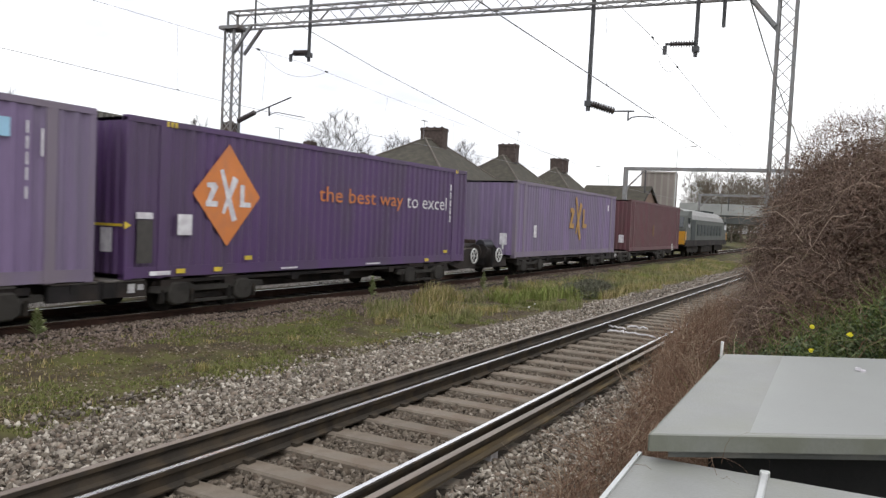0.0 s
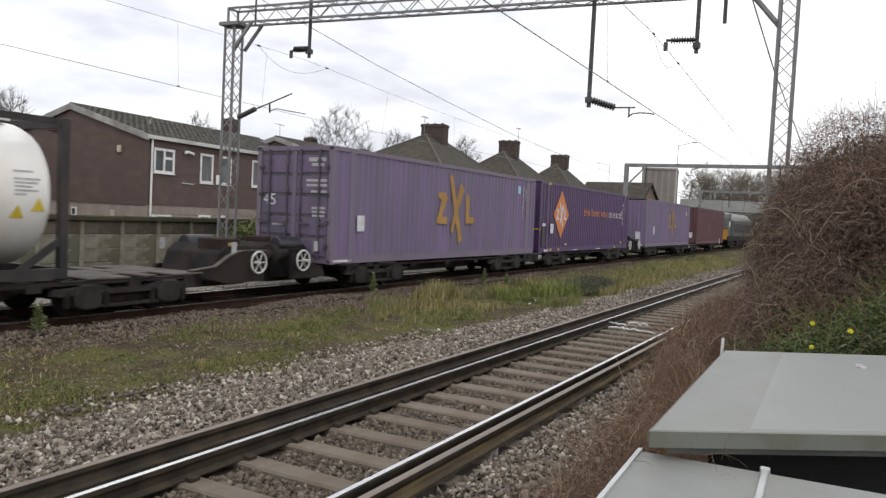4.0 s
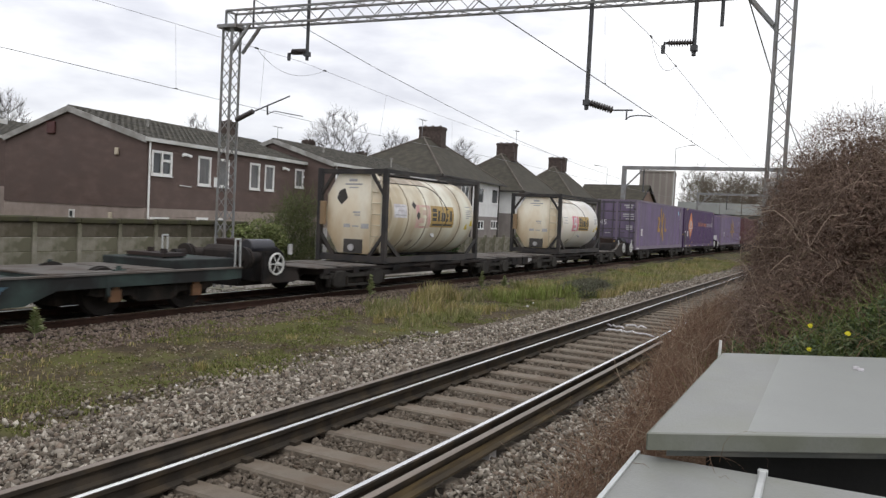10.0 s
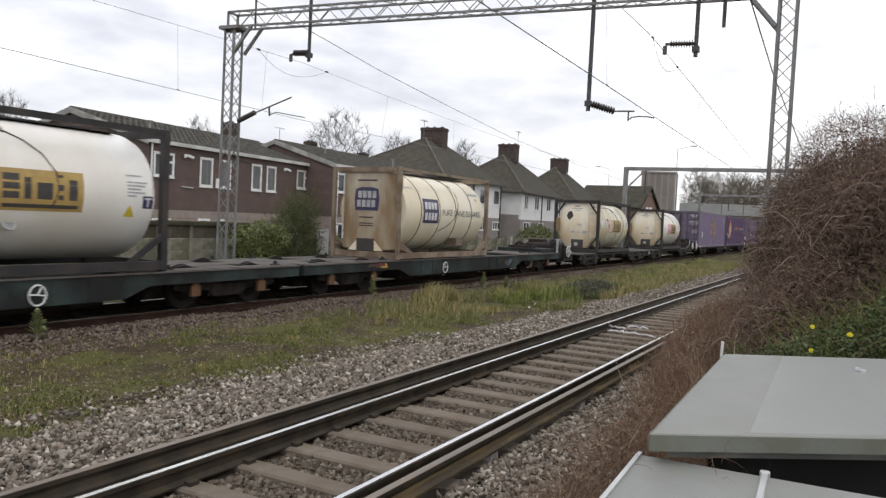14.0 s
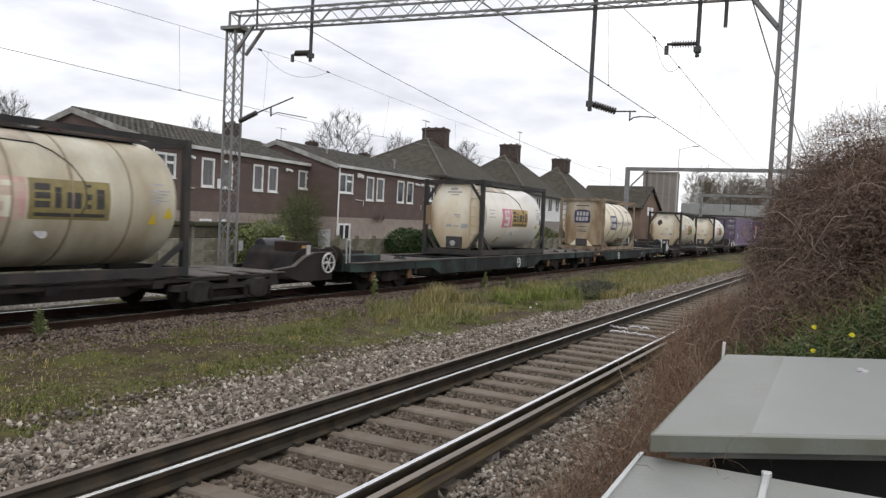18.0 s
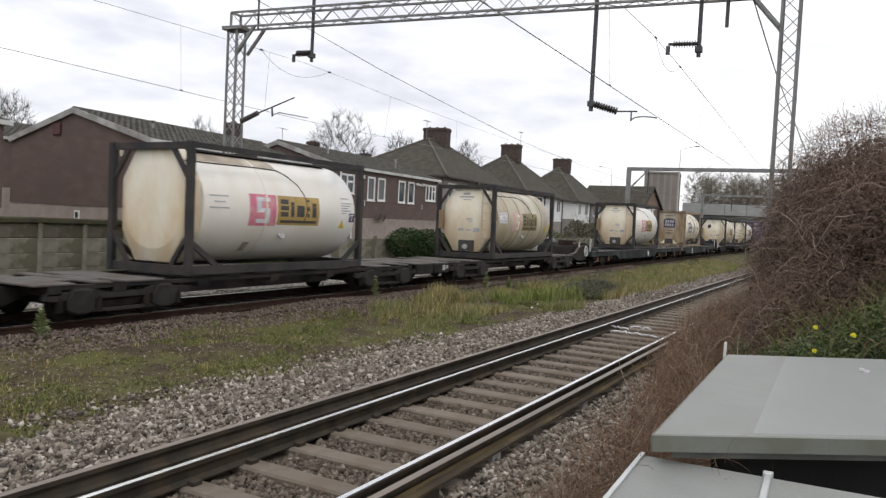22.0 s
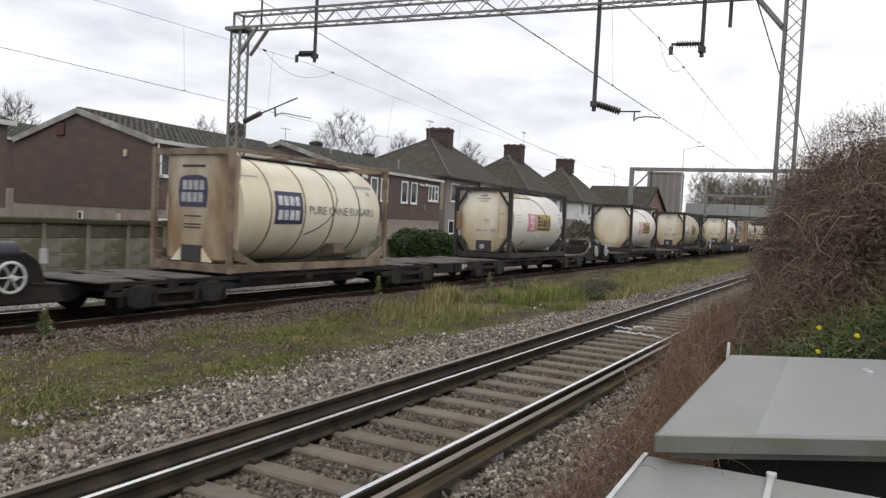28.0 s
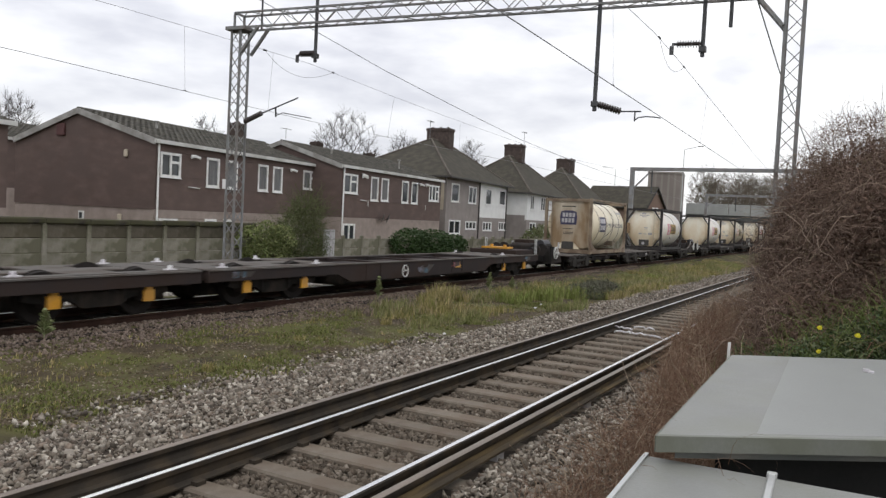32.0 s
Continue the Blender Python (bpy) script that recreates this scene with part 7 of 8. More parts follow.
        for x0, x1, a0, a1 in ((2.76, 3.04, -7, 12), (3.12, 3.24, -7, 9.5), (3.34, 3.62, -7, 6), (3.72, 3.82, -7, 13), (3.92, 4.08, -7, 9.5), (2.76, 4.1, -14, -11)):
            bm = B()
            patch(bm, r2, zc, x0, x1, a0, a1, 2)
            part("logo_bar", bm, "decal_dark", lg)
        if style in ("old", "worn"):
            bm = B()
            patch(bm, r1, zc, 0.48, 1.2, -4, 15, 4)
            part("notice_label", bm, "decal_white", barrel, "white notice label")
        for x0, x1, a0, a1 in ((0.55, 1.1, 11, 12.4), (0.68, 1.0, 5, 6.4), (0.55, 1.12, -1, 0.4), (5.1, 5.55, 11, 12.4), (5.1, 5.5, 8, 9.4), (5.1, 5.4, 5, 6.4), (5.1, 5.5, 2, 3.4), (5.1, 5.3, -1, 0.4), (5.1, 5.45, 17, 18.4)):
            bm = B()
            patch(bm, r2, zc, x0, x1, a0, a1, 2)
            part("small_print", bm, "decal_grey", barrel)
        for x, a in ((5.05, -19), (5.4, -13)):
            bm = B()
            k = radians(a)
            q = [bm.verts.new((x + dx, -(r2) * math.cos(k + da), zc + r2 * math.sin(k + da))) for dx, da in ((0, 0), (0.24, 0), (0.12, 0.19))]
            bm.faces.new(q)
            part("hazard_sign", bm, "hazard", barrel, "yellow hazard triangle")
            if style == "blue_t":
                break
        if style == "blue_t":
            bm = B()
            patch(bm, r1, zc, 5.45, 5.68, -11, 0, 3)
            s = part("blue_placard", bm, "decal_blue", barrel, "dark blue placard with a white letter")
            bm = B()
            patch(bm, r2, zc, 5.49, 5.64, -3, -1.4, 2)
            patch(bm, r2, zc, 5.545, 5.585, -9.5, -3, 2)
            part("placard_letter", bm, "decal_white", s)
        bm = B()
        turned(bm, [(0, 0.11), (0.02, 0.11), (0.021, 0.075), (0.0, 0.075)], 16, "y")
        moved(bm, Matrix.Translation((2.95, -R * 0.9, zc - 0.56)) @ pose(0, 0, 0, -25))
        part("fill_gauge", bm, "decal_grey", barrel)
        if style == "worn":
            bm = B()
            for x, a in ((1.64, 15), (1.88, 0)):
                for s in ((0.13, 7.0),):
                    k = radians(a)
                    q = [bm.verts.new((x + dx, -r2 * math.cos(k + radians(da)), zc + r2 * math.sin(k + radians(da)))) for dx, da in ((-s[0], 0), (0, -s[1] * 0.9), (s[0], 0), (0, s[1] * 0.9))]
                    bm.faces.new(q)
            part("hazard_diamond", bm, "decal_dark", barrel, "dark weathered hazard diamond")
    TRAIN.append((c, u, deck, False))
    return c


def ring(bm, x, y, z, rx, rz, t, n=24, k=6):
    """A closed round bar bent into an upright ring."""
    rows = []
    for i in range(n):
        a = 2 * math.pi * i / n
        rows.append([bm.verts.new((x + math.cos(a) * (rx + t * math.cos(2 * math.pi * j / k)), y + t * math.sin(2 * math.pi * j / k), z + math.sin(a) * (rz + t * math.cos(2 * math.pi * j / k)))) for j in range(k)])
    for i in range(n):
        for j in range(k):
            bm.faces.new((rows[i][j], rows[i][(j + 1) % k], rows[(i + 1) % n][(j + 1) % k], rows[(i + 1) % n][j]))


def handwheel(parent, x, y, z, r):
    bm = B()
    ring(bm, x, y, z, r, r, 0.024)
    for i in range(6):
        a = math.pi * i / 3
        rod(bm, (x, y, z), (x + r * math.cos(a), y, z + r * math.sin(a)), 0.013, 5)
    rod(bm, (x, y - 0.02, z), (x, y + 0.14, z), 0.04, 8)
    return part("handwheel", bm, "fascia", parent, "white spoked brake handwheel")


def bogie(parent, x, axle=0.98, covers=None, r=0.445):
    """A two-axle bogie under its wagon."""
    bm = B()
    for y in (-1.02, 1.02):
        prism(bm, [(x - 1.5, 0.44), (x - 1.42, 0.62), (x - 0.55, 0.62), (x - 0.35, 0.52), (x + 0.35, 0.52), (x + 0.55, 0.62), (x + 1.42, 0.62), (x + 1.5, 0.44), (x + 1.3, 0.38), (x + 0.6, 0.38), (x + 0.4, 0.24), (x - 0.4, 0.24), (x - 0.6, 0.38), (x - 1.3, 0.38)], "y", y - 0.06, y + 0.06)
        for s in (-1, 1):
            box(bm, x + s * axle - 0.17, x + s * axle + 0.17, y - 0.09, y + 0.09, 0.30, 0.6)
            rod(bm, (x + s * 0.45, y, 0.3), (x + s * 0.45, y, 0.55), 0.09, 8)
    box(bm, x - 0.25, x + 0.25, -1.0, 1.0, 0.3, 0.56)
    b = part("bogie", bm, "bogie", parent, "dark grimy two-axle bogie")
    if r < 0.4:
        for y in (-1.15, 1.15):
            bm = B()
            prism(bm, [(x - 1.6, 0.42), (x - 1.55, 0.53), (x - 0.62, 0.58), (x - 0.42, 0.5), (x + 0.42, 0.5), (x + 0.62, 0.58), (x + 1.55, 0.53), (x + 1.6, 0.42), (x + 1.4, 0.4), (x + 0.7, 0.45), (x + 0.45, 0.4), (x - 0.45, 0.4), (x - 0.7, 0.45), (x - 1.4, 0.4)], "y", y - 0.05, y + 0.05)
            soften(bm, 0.01)
            part("side_frame", bm, "bogie_dust", b, "dusty grey cast side frame")
            bm = B()
            bar(bm, (x - 0.75, y, 0.2), (x + 0.75, y, 0.2), 0.08, 0.06)
            part("brake_beam", bm, "bogie_dust", b)
            for s in (-1, 1):
                bm = B()
                prism(bm, [(x + s * axle - 0.26, 0.22), (x + s * axle - 0.28, 0.42), (x + s * axle - 0.16, 0.6), (x + s * axle + 0.16, 0.6), (x + s * axle + 0.28, 0.42), (x + s * axle + 0.26, 0.22), (x + s * axle + 0.12, 0.15), (x + s * axle - 0.12, 0.15)], "y", y - 0.1, y + 0.1)
                soften(bm, 0.03)
                part("axlebox", bm, "bogie_dust", b, "rounded dusty axlebox")
                for k in (-0.38, 0.38):
                    bm = B()
                    rod(bm, (x + s * axle + k, y, 0.2), (x + s * axle + k, y, 0.46), 0.07, 8)
                    part("spring", bm, "bogie", b)
    for s in (-1, 1):
        bm = B()
        for y in (-0.75, 0.75):
            k = 1 if y > 0 else -1
            turned(bm, [(y - 0.07 * k, r), (y - 0.055 * k, r + 0.028), (y - 0.04 * k, r + 0.005), (y + 0.07 * k, r), (y + 0.07 * k, r - 0.065), (y + 0.03 * k, r - 0.14), (y + 0.06 * k, 0.1)], 24, "y")
        rod(bm, (0, -0.95, 0), (0, 0.95, 0), 0.08, 10)
        ws = part("wheelset", bm, "wheel_steel", b, smooth=True)
        ws.location = (x + s * axle, 0, r)
        if covers:
            for y in (-1.13, 1.13):
                bm = B()
                box(bm, x + s * axle - 0.12, x + s * axle + 0.12, y - 0.03, y + 0.03, 0.28, 0.5)
                box(bm, x + s * axle - 0.07, x + s * axle + 0.07, y - 0.03, y + 0.03, 0.5, 0.56)
                part("axlebox_cover", bm, covers, b, "bright axlebox cover")


def low_platform():
    """One half of a low container wagon pair; its raised buffer end is at +x."""
    w = thing("container_wagon", "low dark container flat wagon with a raised brake end", "wagon", "low container wagons")
    bm = B()
    prism(bm, [(-7.55, 0.34), (-7.55, 0.62), (7.0, 0.62), (7.6, 0.6), (7.6, 0.3), (5.6, 0.3), (5.2, 0.46), (2.2, 0.46), (1.8, 0.30), (-3.2, 0.30), (-3.6, 0.46), (-6.6, 0.46), (-7.0, 0.34)], "y", -0.45, 0.45)
    part("centre_sill", bm, "wagon", w, "deep dark centre sill")
    for y in (-1, 1):
        bm = B()
        box(bm, -6.4, 5.3, y * 1.12 - 0.06, y * 1.12 + 0.06, 0.59, 0.66)
        part("side_sill", bm, "wagon", w)
        bm = B()
        box(bm, -7.72, -6.75, y * 1.14 - 0.05, y * 1.14 + 0.05, 0.37, 0.655)
        soften(bm, 0.015)
        part("end_sill", bm, "wagon", w, "deep boxed sill at the inner end")
    boxes("cross_beam", [(x - 0.13, x + 0.13, -1.2, 1.2, 0.5, 0.66) for x in (-7.3, -6.3, -4.6, -2.4, -0.3, 1.9, 3.9, 5.2)], "wagon", w)
    # end decks with cut-outs
    for x0, x1 in ((-7.7, -4.4), (2.9, 5.6)):
        m = (x0 + x1) / 2
        boxes("deck_plate", [(x0, x0 + 0.9, -1.2, 1.2, 0.66, 0.70), (x1 - 0.8, x1, -1.2, 1.2, 0.66, 0.70), (m - 0.15, m + 0.15, -1.2, 1.2, 0.662, 0.706), (x0 + 0.905, x1 - 0.805, -0.5, 0.5, 0.655, 0.694)],
              "wagon_top", w, "worn brown-grey deck plate", 0.01)
    bm = B()
    box(bm, -7.78, -7.6, -1.15, 1.15, 0.36, 0.68)
    part("inner_end", bm, "wagon", w)
    boxes("label_plate", [(-7.2, -7.05, -1.21, -1.18, 0.45, 0.62), (-6.98, -6.85, -1.21, -1.18, 0.5, 0.6)], "decal_grey", w)
    # raised end: housing with buffers, curved side plates, handwheels
    bm = B()
    prism(bm, [(6.25, 0.6), (6.4, 1.05), (6.65, 1.22), (7.35, 1.22), (7.5, 1.12), (7.5, 0.42), (6.25, 0.42)], "y", -0.8, 0.8)
    soften(bm, 0.03)
    part("end_housing", bm, "wagon", w, "dark raised end housing")
    bm = B()
    box(bm, 6.5, 7.1, -0.78, -0.05, 1.0, 1.36)
    soften(bm, 0.025)
    q = part("equipment_box", bm, "wagon_brown", w, "rusty brown equipment box")
    bm = B()
    box(bm, 6.7, 6.85, -0.79, -0.782, 1.1, 1.27)
    part("label_plate", bm, "ochre", q)
    bm = B()
    rod(bm, (6.75, 0.62, 1.2), (7.55, 0.62, 1.2), 0.2, 16)
    soften(bm, 0.02)
    part("air_tank", bm, "air_tank", w, "black air tank lying across the wagon end", smooth=True)
    for y in (-1.1, 1.1):
        bm = B()
        if y < 0:
            prism(bm, [(5.3, 0.66), (5.3, 0.72), (6.0, 0.78), (6.4, 1.0), (6.75, 1.1), (7.5, 1.1), (7.5, 0.42), (6.3, 0.42)], "y", y - 0.04, y + 0.04)
            lip = [(5.3, 0.73), (6.0, 0.79), (6.4, 1.01), (6.75, 1.11), (7.5, 1.11)]
        else:
            prism(bm, [(6.2, 0.42), (6.35, 0.68), (6.8, 0.72), (7.05, 1.06), (7.5, 1.1), (7.5, 0.42)], "y", y - 0.04, y + 0.04)
            lip = [(6.35, 0.69), (6.8, 0.73), (7.05, 1.07), (7.5, 1.11)]
        part("side_plate", bm, "wagon", w)
        bm = B()
        for a, b in zip(lip, lip[1:]):
            bar(bm, (a[0], y, a[1]), (b[0], y, b[1]), 0.12, 0.025)
        part("side_plate_lip", bm, "wagon_top" if y < 0 else "wagon", w)
        bm = B()
        rod(bm, (7.45, y * 0.8, 0.98), (7.95, y * 0.8, 0.98), 0.13, 12)
        rod(bm, (7.93, y * 0.8, 0.98), (7.99, y * 0.8, 0.98), 0.26, 16)
        part("buffer", bm, "wagon", w, smooth=True)
        handwheel(w, 7.2, y * 1.13, 0.85, 0.24)
        bm = B()
        box(bm, 6.5, 6.62, y * 1.0 - 0.02, y * 1.0 + 0.02, 1.05, 1.3)
        part("label_plate", bm, "decal_grey", w)
    bm = B()
    bar(bm, (7.5, 0, 0.9), (8.1, 0, 0.85), 0.12, 0.12)
    rod(bm, (7.5, 0.5, 0.7), (8.1, 0.4, 0.5), 0.025, 6)
    part("coupling", bm, "bogie", w)
    bogie(w, 3.8, 0.9, None, 0.33)
    bogie(w, -5.1, 0.9, None, 0.33)
    return w


def flat_platform(top, side, covers, label, rust_box, extras):
    """One half of a deep-sided container flat pair; its outer end is at +x."""
    w = thing("container_wagon", label, "wagon", "deep-sided container wagons")
    for y in (-1, 1):
        bm = B()
        prism(bm, [(-9.0, 0.56), (-9.0, 0.80), (9.0, 0.80), (9.0, 0.58), (8.6, 0.56), (4.6, 0.56), (4.0, 0.34), (-4.0, 0.34), (-4.6, 0.56)], "y", y * 1.17 - 0.06, y * 1.17 + 0.06)
        s = part("side_sill", bm, side, w, "deep painted side sill")
        bm = B()
        box(bm, -9.0, 9.0, y * 1.17 - 0.085, y * 1.17 + 0.085, 0.79, 0.82)
        part("sill_flange", bm, top, s)
        bm = B()
        for x in (-3.3, -2.6, 1.6, 2.3, 5.6):
            box(bm, x - 0.04, x + 0.04, y * 1.235 - 0.01, y * 1.235 + 0.01, 0.4, 0.78)
        part("sill_ribs", bm, side, s)
    bm = B()
    box(bm, -8.9, 8.9, -0.35, 0.35, 0.42, 0.74)
    for x in (-8.9, -6.3, -4.4, -2.0, 0.2, 2.4, 4.6, 6.4, 8.9):
        box(bm, x - 0.1, x + 0.1, -1.12, 1.12, 0.6, 0.79)
    part("centre_sill", bm, side, w)
    for x0, x1 in ((-9.05, -4.5), (4.5, 7.2)):
        m = (x0 + x1) / 2
        plates = [(a, b, -1.12, 1.12, 0.80, 0.84) for a, b in ((x0, x0 + 0.9), (m - 0.5, m + 0.5), (x1 - 0.7, x1))]
        for a, b in ((x0 + 0.905, m - 0.505), (m + 0.505, x1 - 0.705)):
            plates += [(a, b, -1.12, -0.85, 0.80, 0.836), (a, b, 0.85, 1.12, 0.80, 0.836), (a, b, -0.3, 0.3, 0.80, 0.836)]
        boxes("deck_plate", plates, top, w, "worn flat deck plate", 0.008)
    for x, y in ((-1.35 if rust_box == "yellow" else -1.8, -1.25), (-2.3, 1.25)):
        bm = B()
        ring(bm, x, y, 0.53, 0.15, 0.17, 0.016)
        rod(bm, (x - 0.15, y, 0.52), (x + 0.15, y, 0.55), 0.013, 5)
        rod(bm, (x, y, 0.53), (x - 0.08, y, 0.67), 0.013, 5)
        part("handwheel", bm, "white", w, "white ring handwheel on the side")
    for x0, x1 in ((-3.9, -1.2), (-0.6, 1.6), (2.2, 3.9)):
        bm = B()
        box(bm, x0, x1, -0.85, 0.85, 0.2, 0.56)
        soften(bm, 0.05)
        part("brake_gear", bm, "bogie", w, "dark brake gear below the deck")
    for x in (-8.2, -5.4, 5.4, 8.2):
        bm = B()
        box(bm, x - 0.4, x + 0.4, -0.6, 0.6, 0.22, 0.56)
        part("brake_gear", bm, "bogie", w)
    # outer end: low block, coloured box, buffers, handrails
    bm = B()
    box(bm, 7.2, 9.05, -1.0, 1.0, 0.56, 1.0)
    soften(bm, 0.02)
    part("end_block", bm, side, w)
    bm = B()
    box(bm, 7.5, 8.1, -0.45, 0.65, 0.82, 1.03)
    soften(bm, 0.02)
    part("tray_support", bm, side, w)
    bm = B()
    box(bm, 7.5, 8.1, -0.5, 0.62, 1.03, 1.10)
    box(bm, 7.58, 7.68, -0.4, -0.3, 1.10, 1.19)
    box(bm, 7.85, 7.95, 0.3, 0.4, 1.10, 1.19)
    part("end_box", bm, rust_box, w, "bright painted equipment tray" if rust_box == "yellow" else "rusty brown equipment tray")
    for y in (-1.12, 1.12):
        bm = B()
        rod(bm, (8.9, y, 0.8), (8.9, y, 1.42), 0.02, 6)
        rod(bm, (9.05, y, 0.8), (9.05, y, 1.42), 0.02, 6)
        rod(bm, (8.9, y, 1.42), (9.05, y, 1.42), 0.02, 6)
        part("handrail", bm, "galv", w, "pale grab rail")
        bm = B()
        rod(bm, (9.0, y * 0.78, 0.98), (9.45, y * 0.78, 0.98), 0.13, 12)
        rod(bm, (9.44, y * 0.78, 0.98), (9.5, y * 0.78, 0.98), 0.25, 16)
        part("buffer", bm, "wagon", w, smooth=True)
    for x in (-8.4, -5.2, 6.0):
        for y in (-1.0, 1.0):
            bm = B()
            rod(bm, (x, y, 0.82), (x, y, 0.93), 0.06, 8, 0.04)
            box(bm, x - 0.12, x + 0.12, y - 0.05, y + 0.05, 0.82, 0.86)
            part("spigot", bm, "decal_white" if rust_box == "yellow" else side, w, "white container spigot" if rust_box == "yellow" else "")
    rg = random.Random(7)
    for i, (x0, x1, z0, z1) in enumerate(extras):
        for k in range(5):
            a, b = rg.uniform(x0, x1 - 0.2), rg.uniform(z0, (z0 + z1) / 2)
            bm = B()
            q = [(a, b), (a + rg.uniform(0.15, 0.4), b + rg.uniform(-0.02, 0.04)), (a + rg.uniform(0.2, 0.5), min(z1, b + rg.uniform(0.12, 0.2))), (a + rg.uniform(-0.05, 0.15), min(z1, b + rg.uniform(0.1, 0.22)))]
            bm.faces.new([bm.verts.new((p[0], -1.232 - 0.0015 * k, p[1])) for p in q])
            part("paint_patch", bm, (("graffiti_red", "yellow", "graffiti_red", "graffiti_pale", "graffiti_red") if i == 1 else ("graffiti_blue", "graffiti_pale", "graffiti_blue", "graffiti_pale", "graffiti_blue"))[k], w, "worn smear of sprayed paint")
    bogie(w, 6.8, 0.98, covers)
    bogie(w, -6.8, 0.98, covers)
    bm = B()
    bar(bm, (-9.0, 0, 0.62), (-9.3, 0, 0.62), 0.2, 0.15)
    part("coupling_bar", bm, "bogie", w)
    return w


def place(w, u, back):
    TRAIN.append((w, u, 0.0, back))


def build_wagons():
    first = low_platform()
    pairs = [41.2, 9.19, -22.31, -90.55, -122.1]
    k = 0
    for mid in pairs:
        for s in (1, -1):
            w = first if k == 0 else copy_thing(first, Matrix.Identity(4))
            place(w, mid + s * 7.77, s < 0)
            k += 1
    g = flat_platform("wagon_top", "wagon_green", "rust_orange", "grey-green deep-sided container flat wagon", "wagon_brown", [(3.0, 3.6, 0.42, 0.7), (-6.3, -5.2, 0.62, 0.76)])
    place(g, -47.4, False)
    place(copy_thing(g, Matrix.Identity(4)), -65.6, True)
    b = flat_platform("wagon_top", "wagon_brown", "yellow", "empty rusty brown deep-sided container flat wagon", "yellow", [(-0.6, 0.4, 0.42, 0.68), (1.5, 2.1, 0.5, 0.7), (-8.4, -7.6, 0.6, 0.76), (7.6, 8.3, 0.6, 0.76)])
    place(b, -148.1, False)
    place(copy_thing(b, Matrix.Identity(4)), -166.3, True)


def build_tanks():
    tank(-18.1, 0.70, "white cylindrical tank container in a dark frame, pink and yellow logo", "new", "tank_white", "frame_dark")
    tank(-32.65, 0.70, "stained cream tank container in a dark frame, faded logo", "worn", "tank_cream", "frame_dark")
    tank(-52.1, 0.83, "cream sugar tank container with brown bands in a rusty beige frame", "sugar", "sugar_shell", "sugar_frame")
    tank(-66.65, 0.83, "white cylindrical tank container in a dark frame, blue placard", "blue_t", "tank_white", "frame_dark")
    tank(-86.2, 0.70, "heavily stained cream tank container in a dark frame", "old", "tank_old", "frame_dark")
    tank(-100.65, 0.70, "clean white tank container with a plain cream end", "blue_t", "tank_white", "frame_dark", plain_end=True)
    tank(-117.68, 0.70, "white cylindrical tank container in a dark frame, pink and yellow logo", "blue_t", "tank_white", "frame_dark")
    tank(-132.3, 0.70, "cream sugar tank container with brown bands in a stained beige frame", "sugar", "sugar_shell", "sugar_frame")


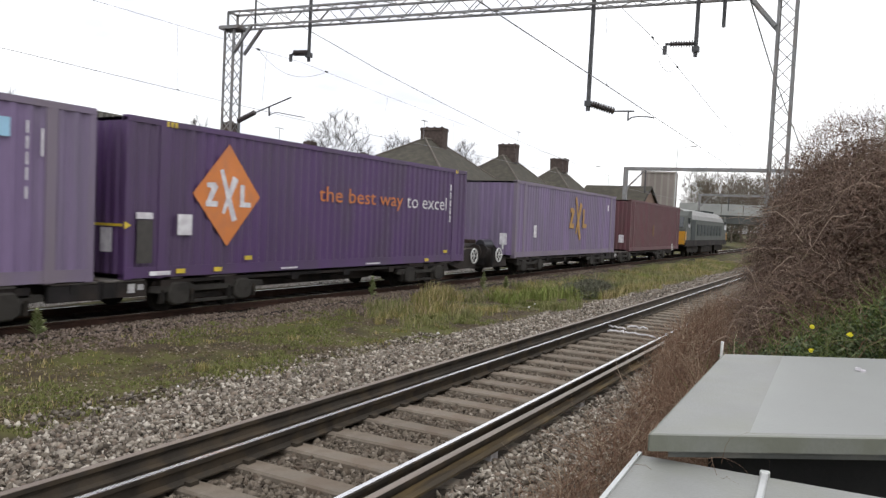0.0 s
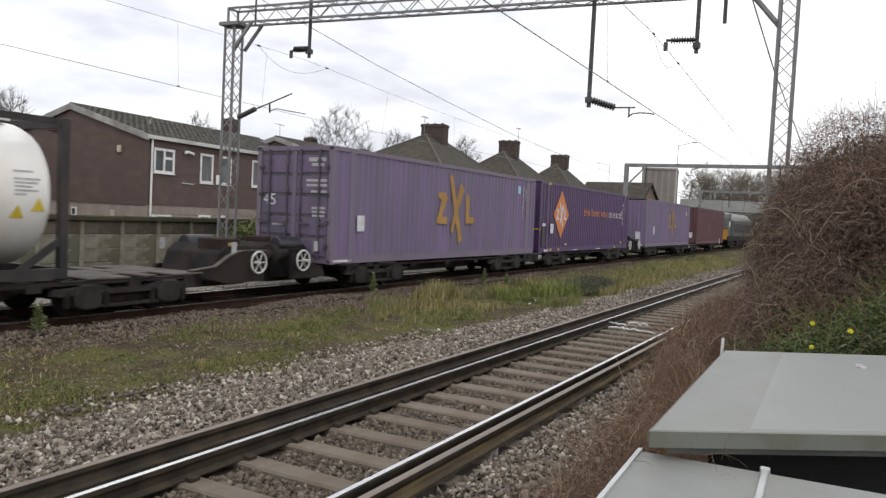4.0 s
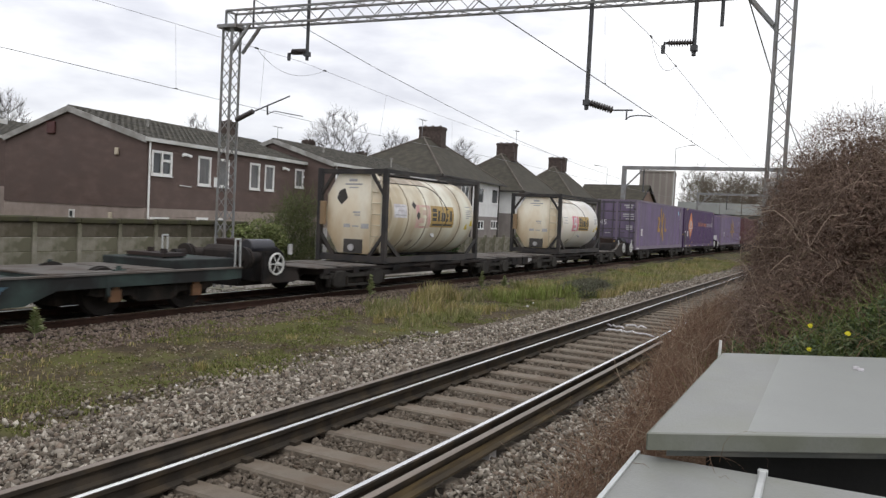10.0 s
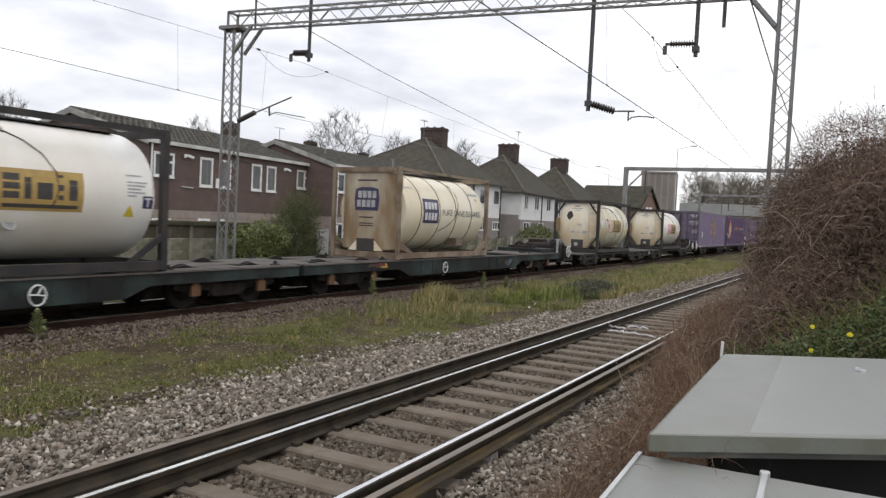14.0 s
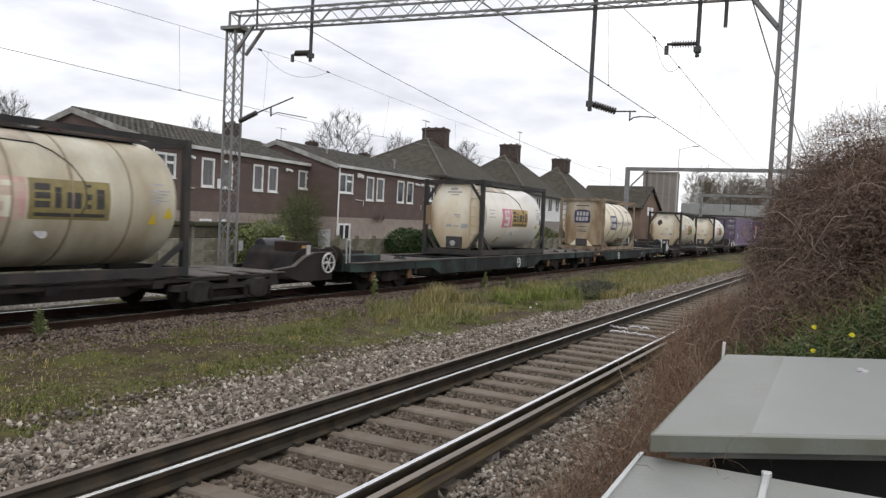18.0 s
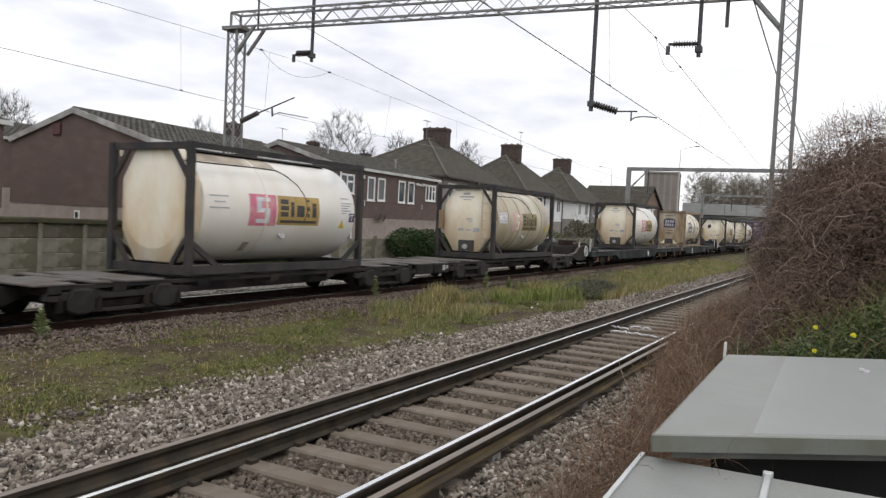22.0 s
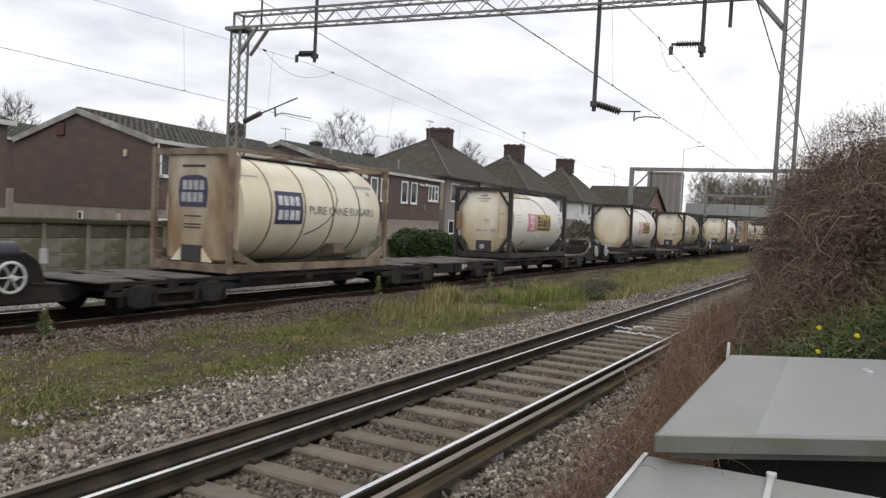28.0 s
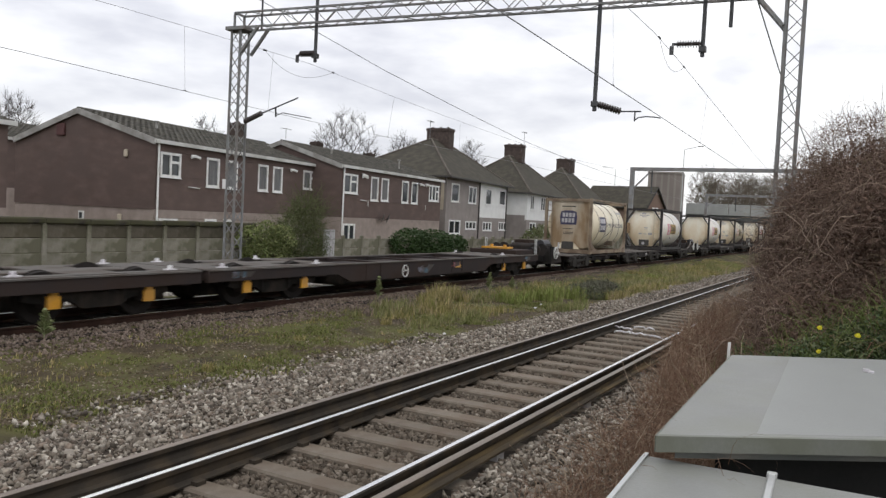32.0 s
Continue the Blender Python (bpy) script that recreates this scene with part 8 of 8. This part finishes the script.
def build_loco():
    l = thing("diesel_locomotive", "grey and dark green diesel locomotive with a yellow end", "locomotive")
    bm = B()
    prism(bm, [(-1.3, 1.1), (1.3, 1.1), (1.3, 2.95), (-1.3, 2.95)], "x", 2.6, 18.6)
    part("body", bm, "loco_grey", l, "grey engine casing")
    bm = B()
    prism(bm, [(-1.32, 2.954), (1.32, 2.954), (1.2, 3.3), (0.85, 3.62), (0.35, 3.8), (-0.35, 3.8), (-0.85, 3.62), (-1.2, 3.3)], "x", 1.5, 19.7)
    part("roof", bm, "loco_roof", l, "pale grey curved roof")
    for k in range(4):
        bm = B()
        turned(bm, [(0, 0.55), (0.14, 0.55), (0.16, 0.45)], 14, "z")
        moved(bm, Matrix.Translation((13.5 + 1.25 * k, 0, 3.78)))
        part("roof_fan", bm, "loco_dark", l)
    bm = B()
    box(bm, 2.64, 4.3, -1.325, -1.302, 1.25, 2.9)
    part("cab_door_panel", bm, "loco_dark", l, "dark side door panel")
    for x0, x1, nose in ((0.4, 2.6, 0.4), (18.6, 20.8, 20.8)):
        bm = B()
        s = 1 if nose == 0.4 else -1
        prism(bm, [(nose, 1.1), (nose, 2.15), (nose + s * 0.55, 3.2), (nose + s * 1.1, 3.55), (nose + s * 2.2, 3.6), (nose + s * 2.2, 1.1)], "y", -1.31, 1.31)
        c = part("cab", bm, "loco_grey", l, "sloping grey cab")
        bm = B()
        a = nose - s * 0.02
        box(bm, min(a, a - s * 0.02), max(a, a - s * 0.02), -1.28, 1.28, 1.0, 2.0)
        part("warning_panel", bm, "yellow", c, "yellow warning panel")
        bm = B()
        box(bm, min(nose + s * 0.02, nose + s * 0.35), max(nose + s * 0.02, nose + s * 0.35), -1.322, -1.308, 1.15, 2.0)
        part("side_warning_panel", bm, "yellow", c)
        bm = B()
        prism(bm, [(nose + s * 0.06, 2.3), (nose + s * 0.46, 3.06), (nose + s * 0.42, 3.08), (nose + s * 0.02, 2.32)], "y", -1.1, 1.1)
        part("windscreen", bm, "pane", c)
        bm = B()
        box(bm, nose + s * 1.2 - 0.4, nose + s * 1.2 + 0.45, -1.33, -1.305, 2.3, 3.05)
        part("side_window", bm, "pane", c)
    boxes("grille", [(5.2 + 1.6 * i, 6.3 + 1.6 * i, -1.33, -1.3, 1.7, 2.6) for i in range(8)], "loco_dark", l)
    bm = B()
    box(bm, 0.5, 20.7, -1.33, 1.33, 0.85, 1.32)
    part("underframe", bm, "wagon", l)
    bm = B()
    box(bm, 8.0, 13.2, -1.2, 1.2, 0.25, 0.86)
    soften(bm, 0.1)
    part("fuel_tank", bm, "bogie", l)
    for x in (4.2, 17.0):
        bm = B()
        for y in (-1.1, 1.1):
            prism(bm, [(x - 2.4, 0.6), (x - 2.2, 0.85), (x + 2.2, 0.85), (x + 2.4, 0.6), (x + 2.1, 0.35), (x - 2.1, 0.35)], "y", y - 0.08, y + 0.08)
        b = part("bogie", bm, "bogie", l)
        for k in (-1.7, 0, 1.7):
            bm = B()
            for y in (-0.76, 0.76):
                turned(bm, [(y - 0.07, 0.5), (y + 0.07, 0.5)], 20, "y")
            ws = part("wheelset", bm, "wheel_steel", b)
            ws.location = (x + k, 0, 0.5)
    TRAIN.append((l, 60.0, 0.0, False))


def way_gone(t):
    """Metres that the train has rolled on by t seconds: a steady pace that quickens near the end."""
    f = t / 32
    return 163.611 * f + 12.886 * f ** 2 - 58.960 * f ** 3 + 64.212 * f ** 4 - 13.096 * f ** 5


ROLL_STEPS = 15                           # rows a second for the wheels


def motions():
    for ob, u, z, back in TRAIN:
        rows = []
        for t in range(33):
            m = pose(u + way_gone(t), FAR, 0, -0.69) @ Matrix.Translation((0, 0, z))
            if back:
                m = m @ pose(0, 0, 0, 0, 0, 180)
            rows.append((t, m))
        walk(ob, rows)
        # the wheels roll with the way that the train has gone
        for wheel in [o for o in ob.children_recursive if o.name.startswith("wheelset")]:
            at = wheel.location.copy()
            turns = (-1 if back else 1) * 57.2958 / at.z
            walk(wheel, [(i / ROLL_STEPS, pose(at.x, at.y, at.z, 0, turns * way_gone(i / ROLL_STEPS))) for i in range(32 * ROLL_STEPS + 1)])


# ---- put it all together ----
build_ground()
build_beds()
build_track(NEAR, -8, 130, "near railway track on concrete sleepers with outer conductor rails", True, 163)
# far sleepers take the copy with the train's shade painted in
build_track(FAR, -30, 160, "far railway track under the passing train", False, 90, "sleeper_shaded")
build_containers()
build_tanks()
build_wagons()
build_loco()
build_gantry()
build_wires()
build_far_gantry(56, 3.0, 15.32, 6.24, 0.14, "far grey steel portal gantry across the tracks")
build_far_gantry(96, 3.0, 17.2, 6.27, 0.15, "distant grey steel portal gantry across the tracks")
build_fence()
build_cabinets()
build_houses()
build_distance()
build_verge()
build_bramble()
tagged(stones("track_ballast", "", [(-6, 2.0, 5.25, 7.4, None, 120), (-6, 2.0, 1.7, 2.95, None, 120), (-6, 2.5, 3.42, 4.75, -0.215, 120), (2.0, 12, 5.25, 7.4, None, 1000), (5, 14, 7.2, 8.0, None, 220), (12, 24, 5.2, 7.3, None, 620), (24, 45, 5.2, 7.2, None, 200), (45, 80, 5.2, 7.2, None, 50), (2.0, 12, 1.6, 2.95, None, 950), (12, 22, 1.8, 2.9, None, 300),
                                    (2.5, 16, 4.88, 5.3, -0.2, 400)], "stones", 0.026), "grey-brown crushed stone ballast round the near track", "ballast")
tagged(stones("far_shoulder_ballast", "", [(4, 45, 14.95, 16.2, -0.18, 420)], "stones_pale", 0.034), "pale stone along the far shoulder of the far track", "ballast")
tagged(stones("sleeper_ballast", "", [(2.5, 12, 3.42, 4.75, -0.228, 1150), (12, 26, 3.42, 4.75, -0.226, 580)], "stones_mid", 0.028, 0.022), "dark brown-grey stone between the sleepers", "ballast")
tagged(stones("verge_gravel", "", [(6, 22, 10.6, 12.1, None, 420), (22, 45, 10.9, 12.1, None, 120)], "stones_dark", 0.026, 0.014), "dark brown gravel along the far track", "gravel")
tagged(stones("verge_litter", "", [(5, 12, 7.2, 11.0, None, 420), (12, 24, 7.2, 11.0, None, 200)], "verge_stones", 0.017, 0.004), "small brown stones and litter strewn on the verge", "gravel")
motions()
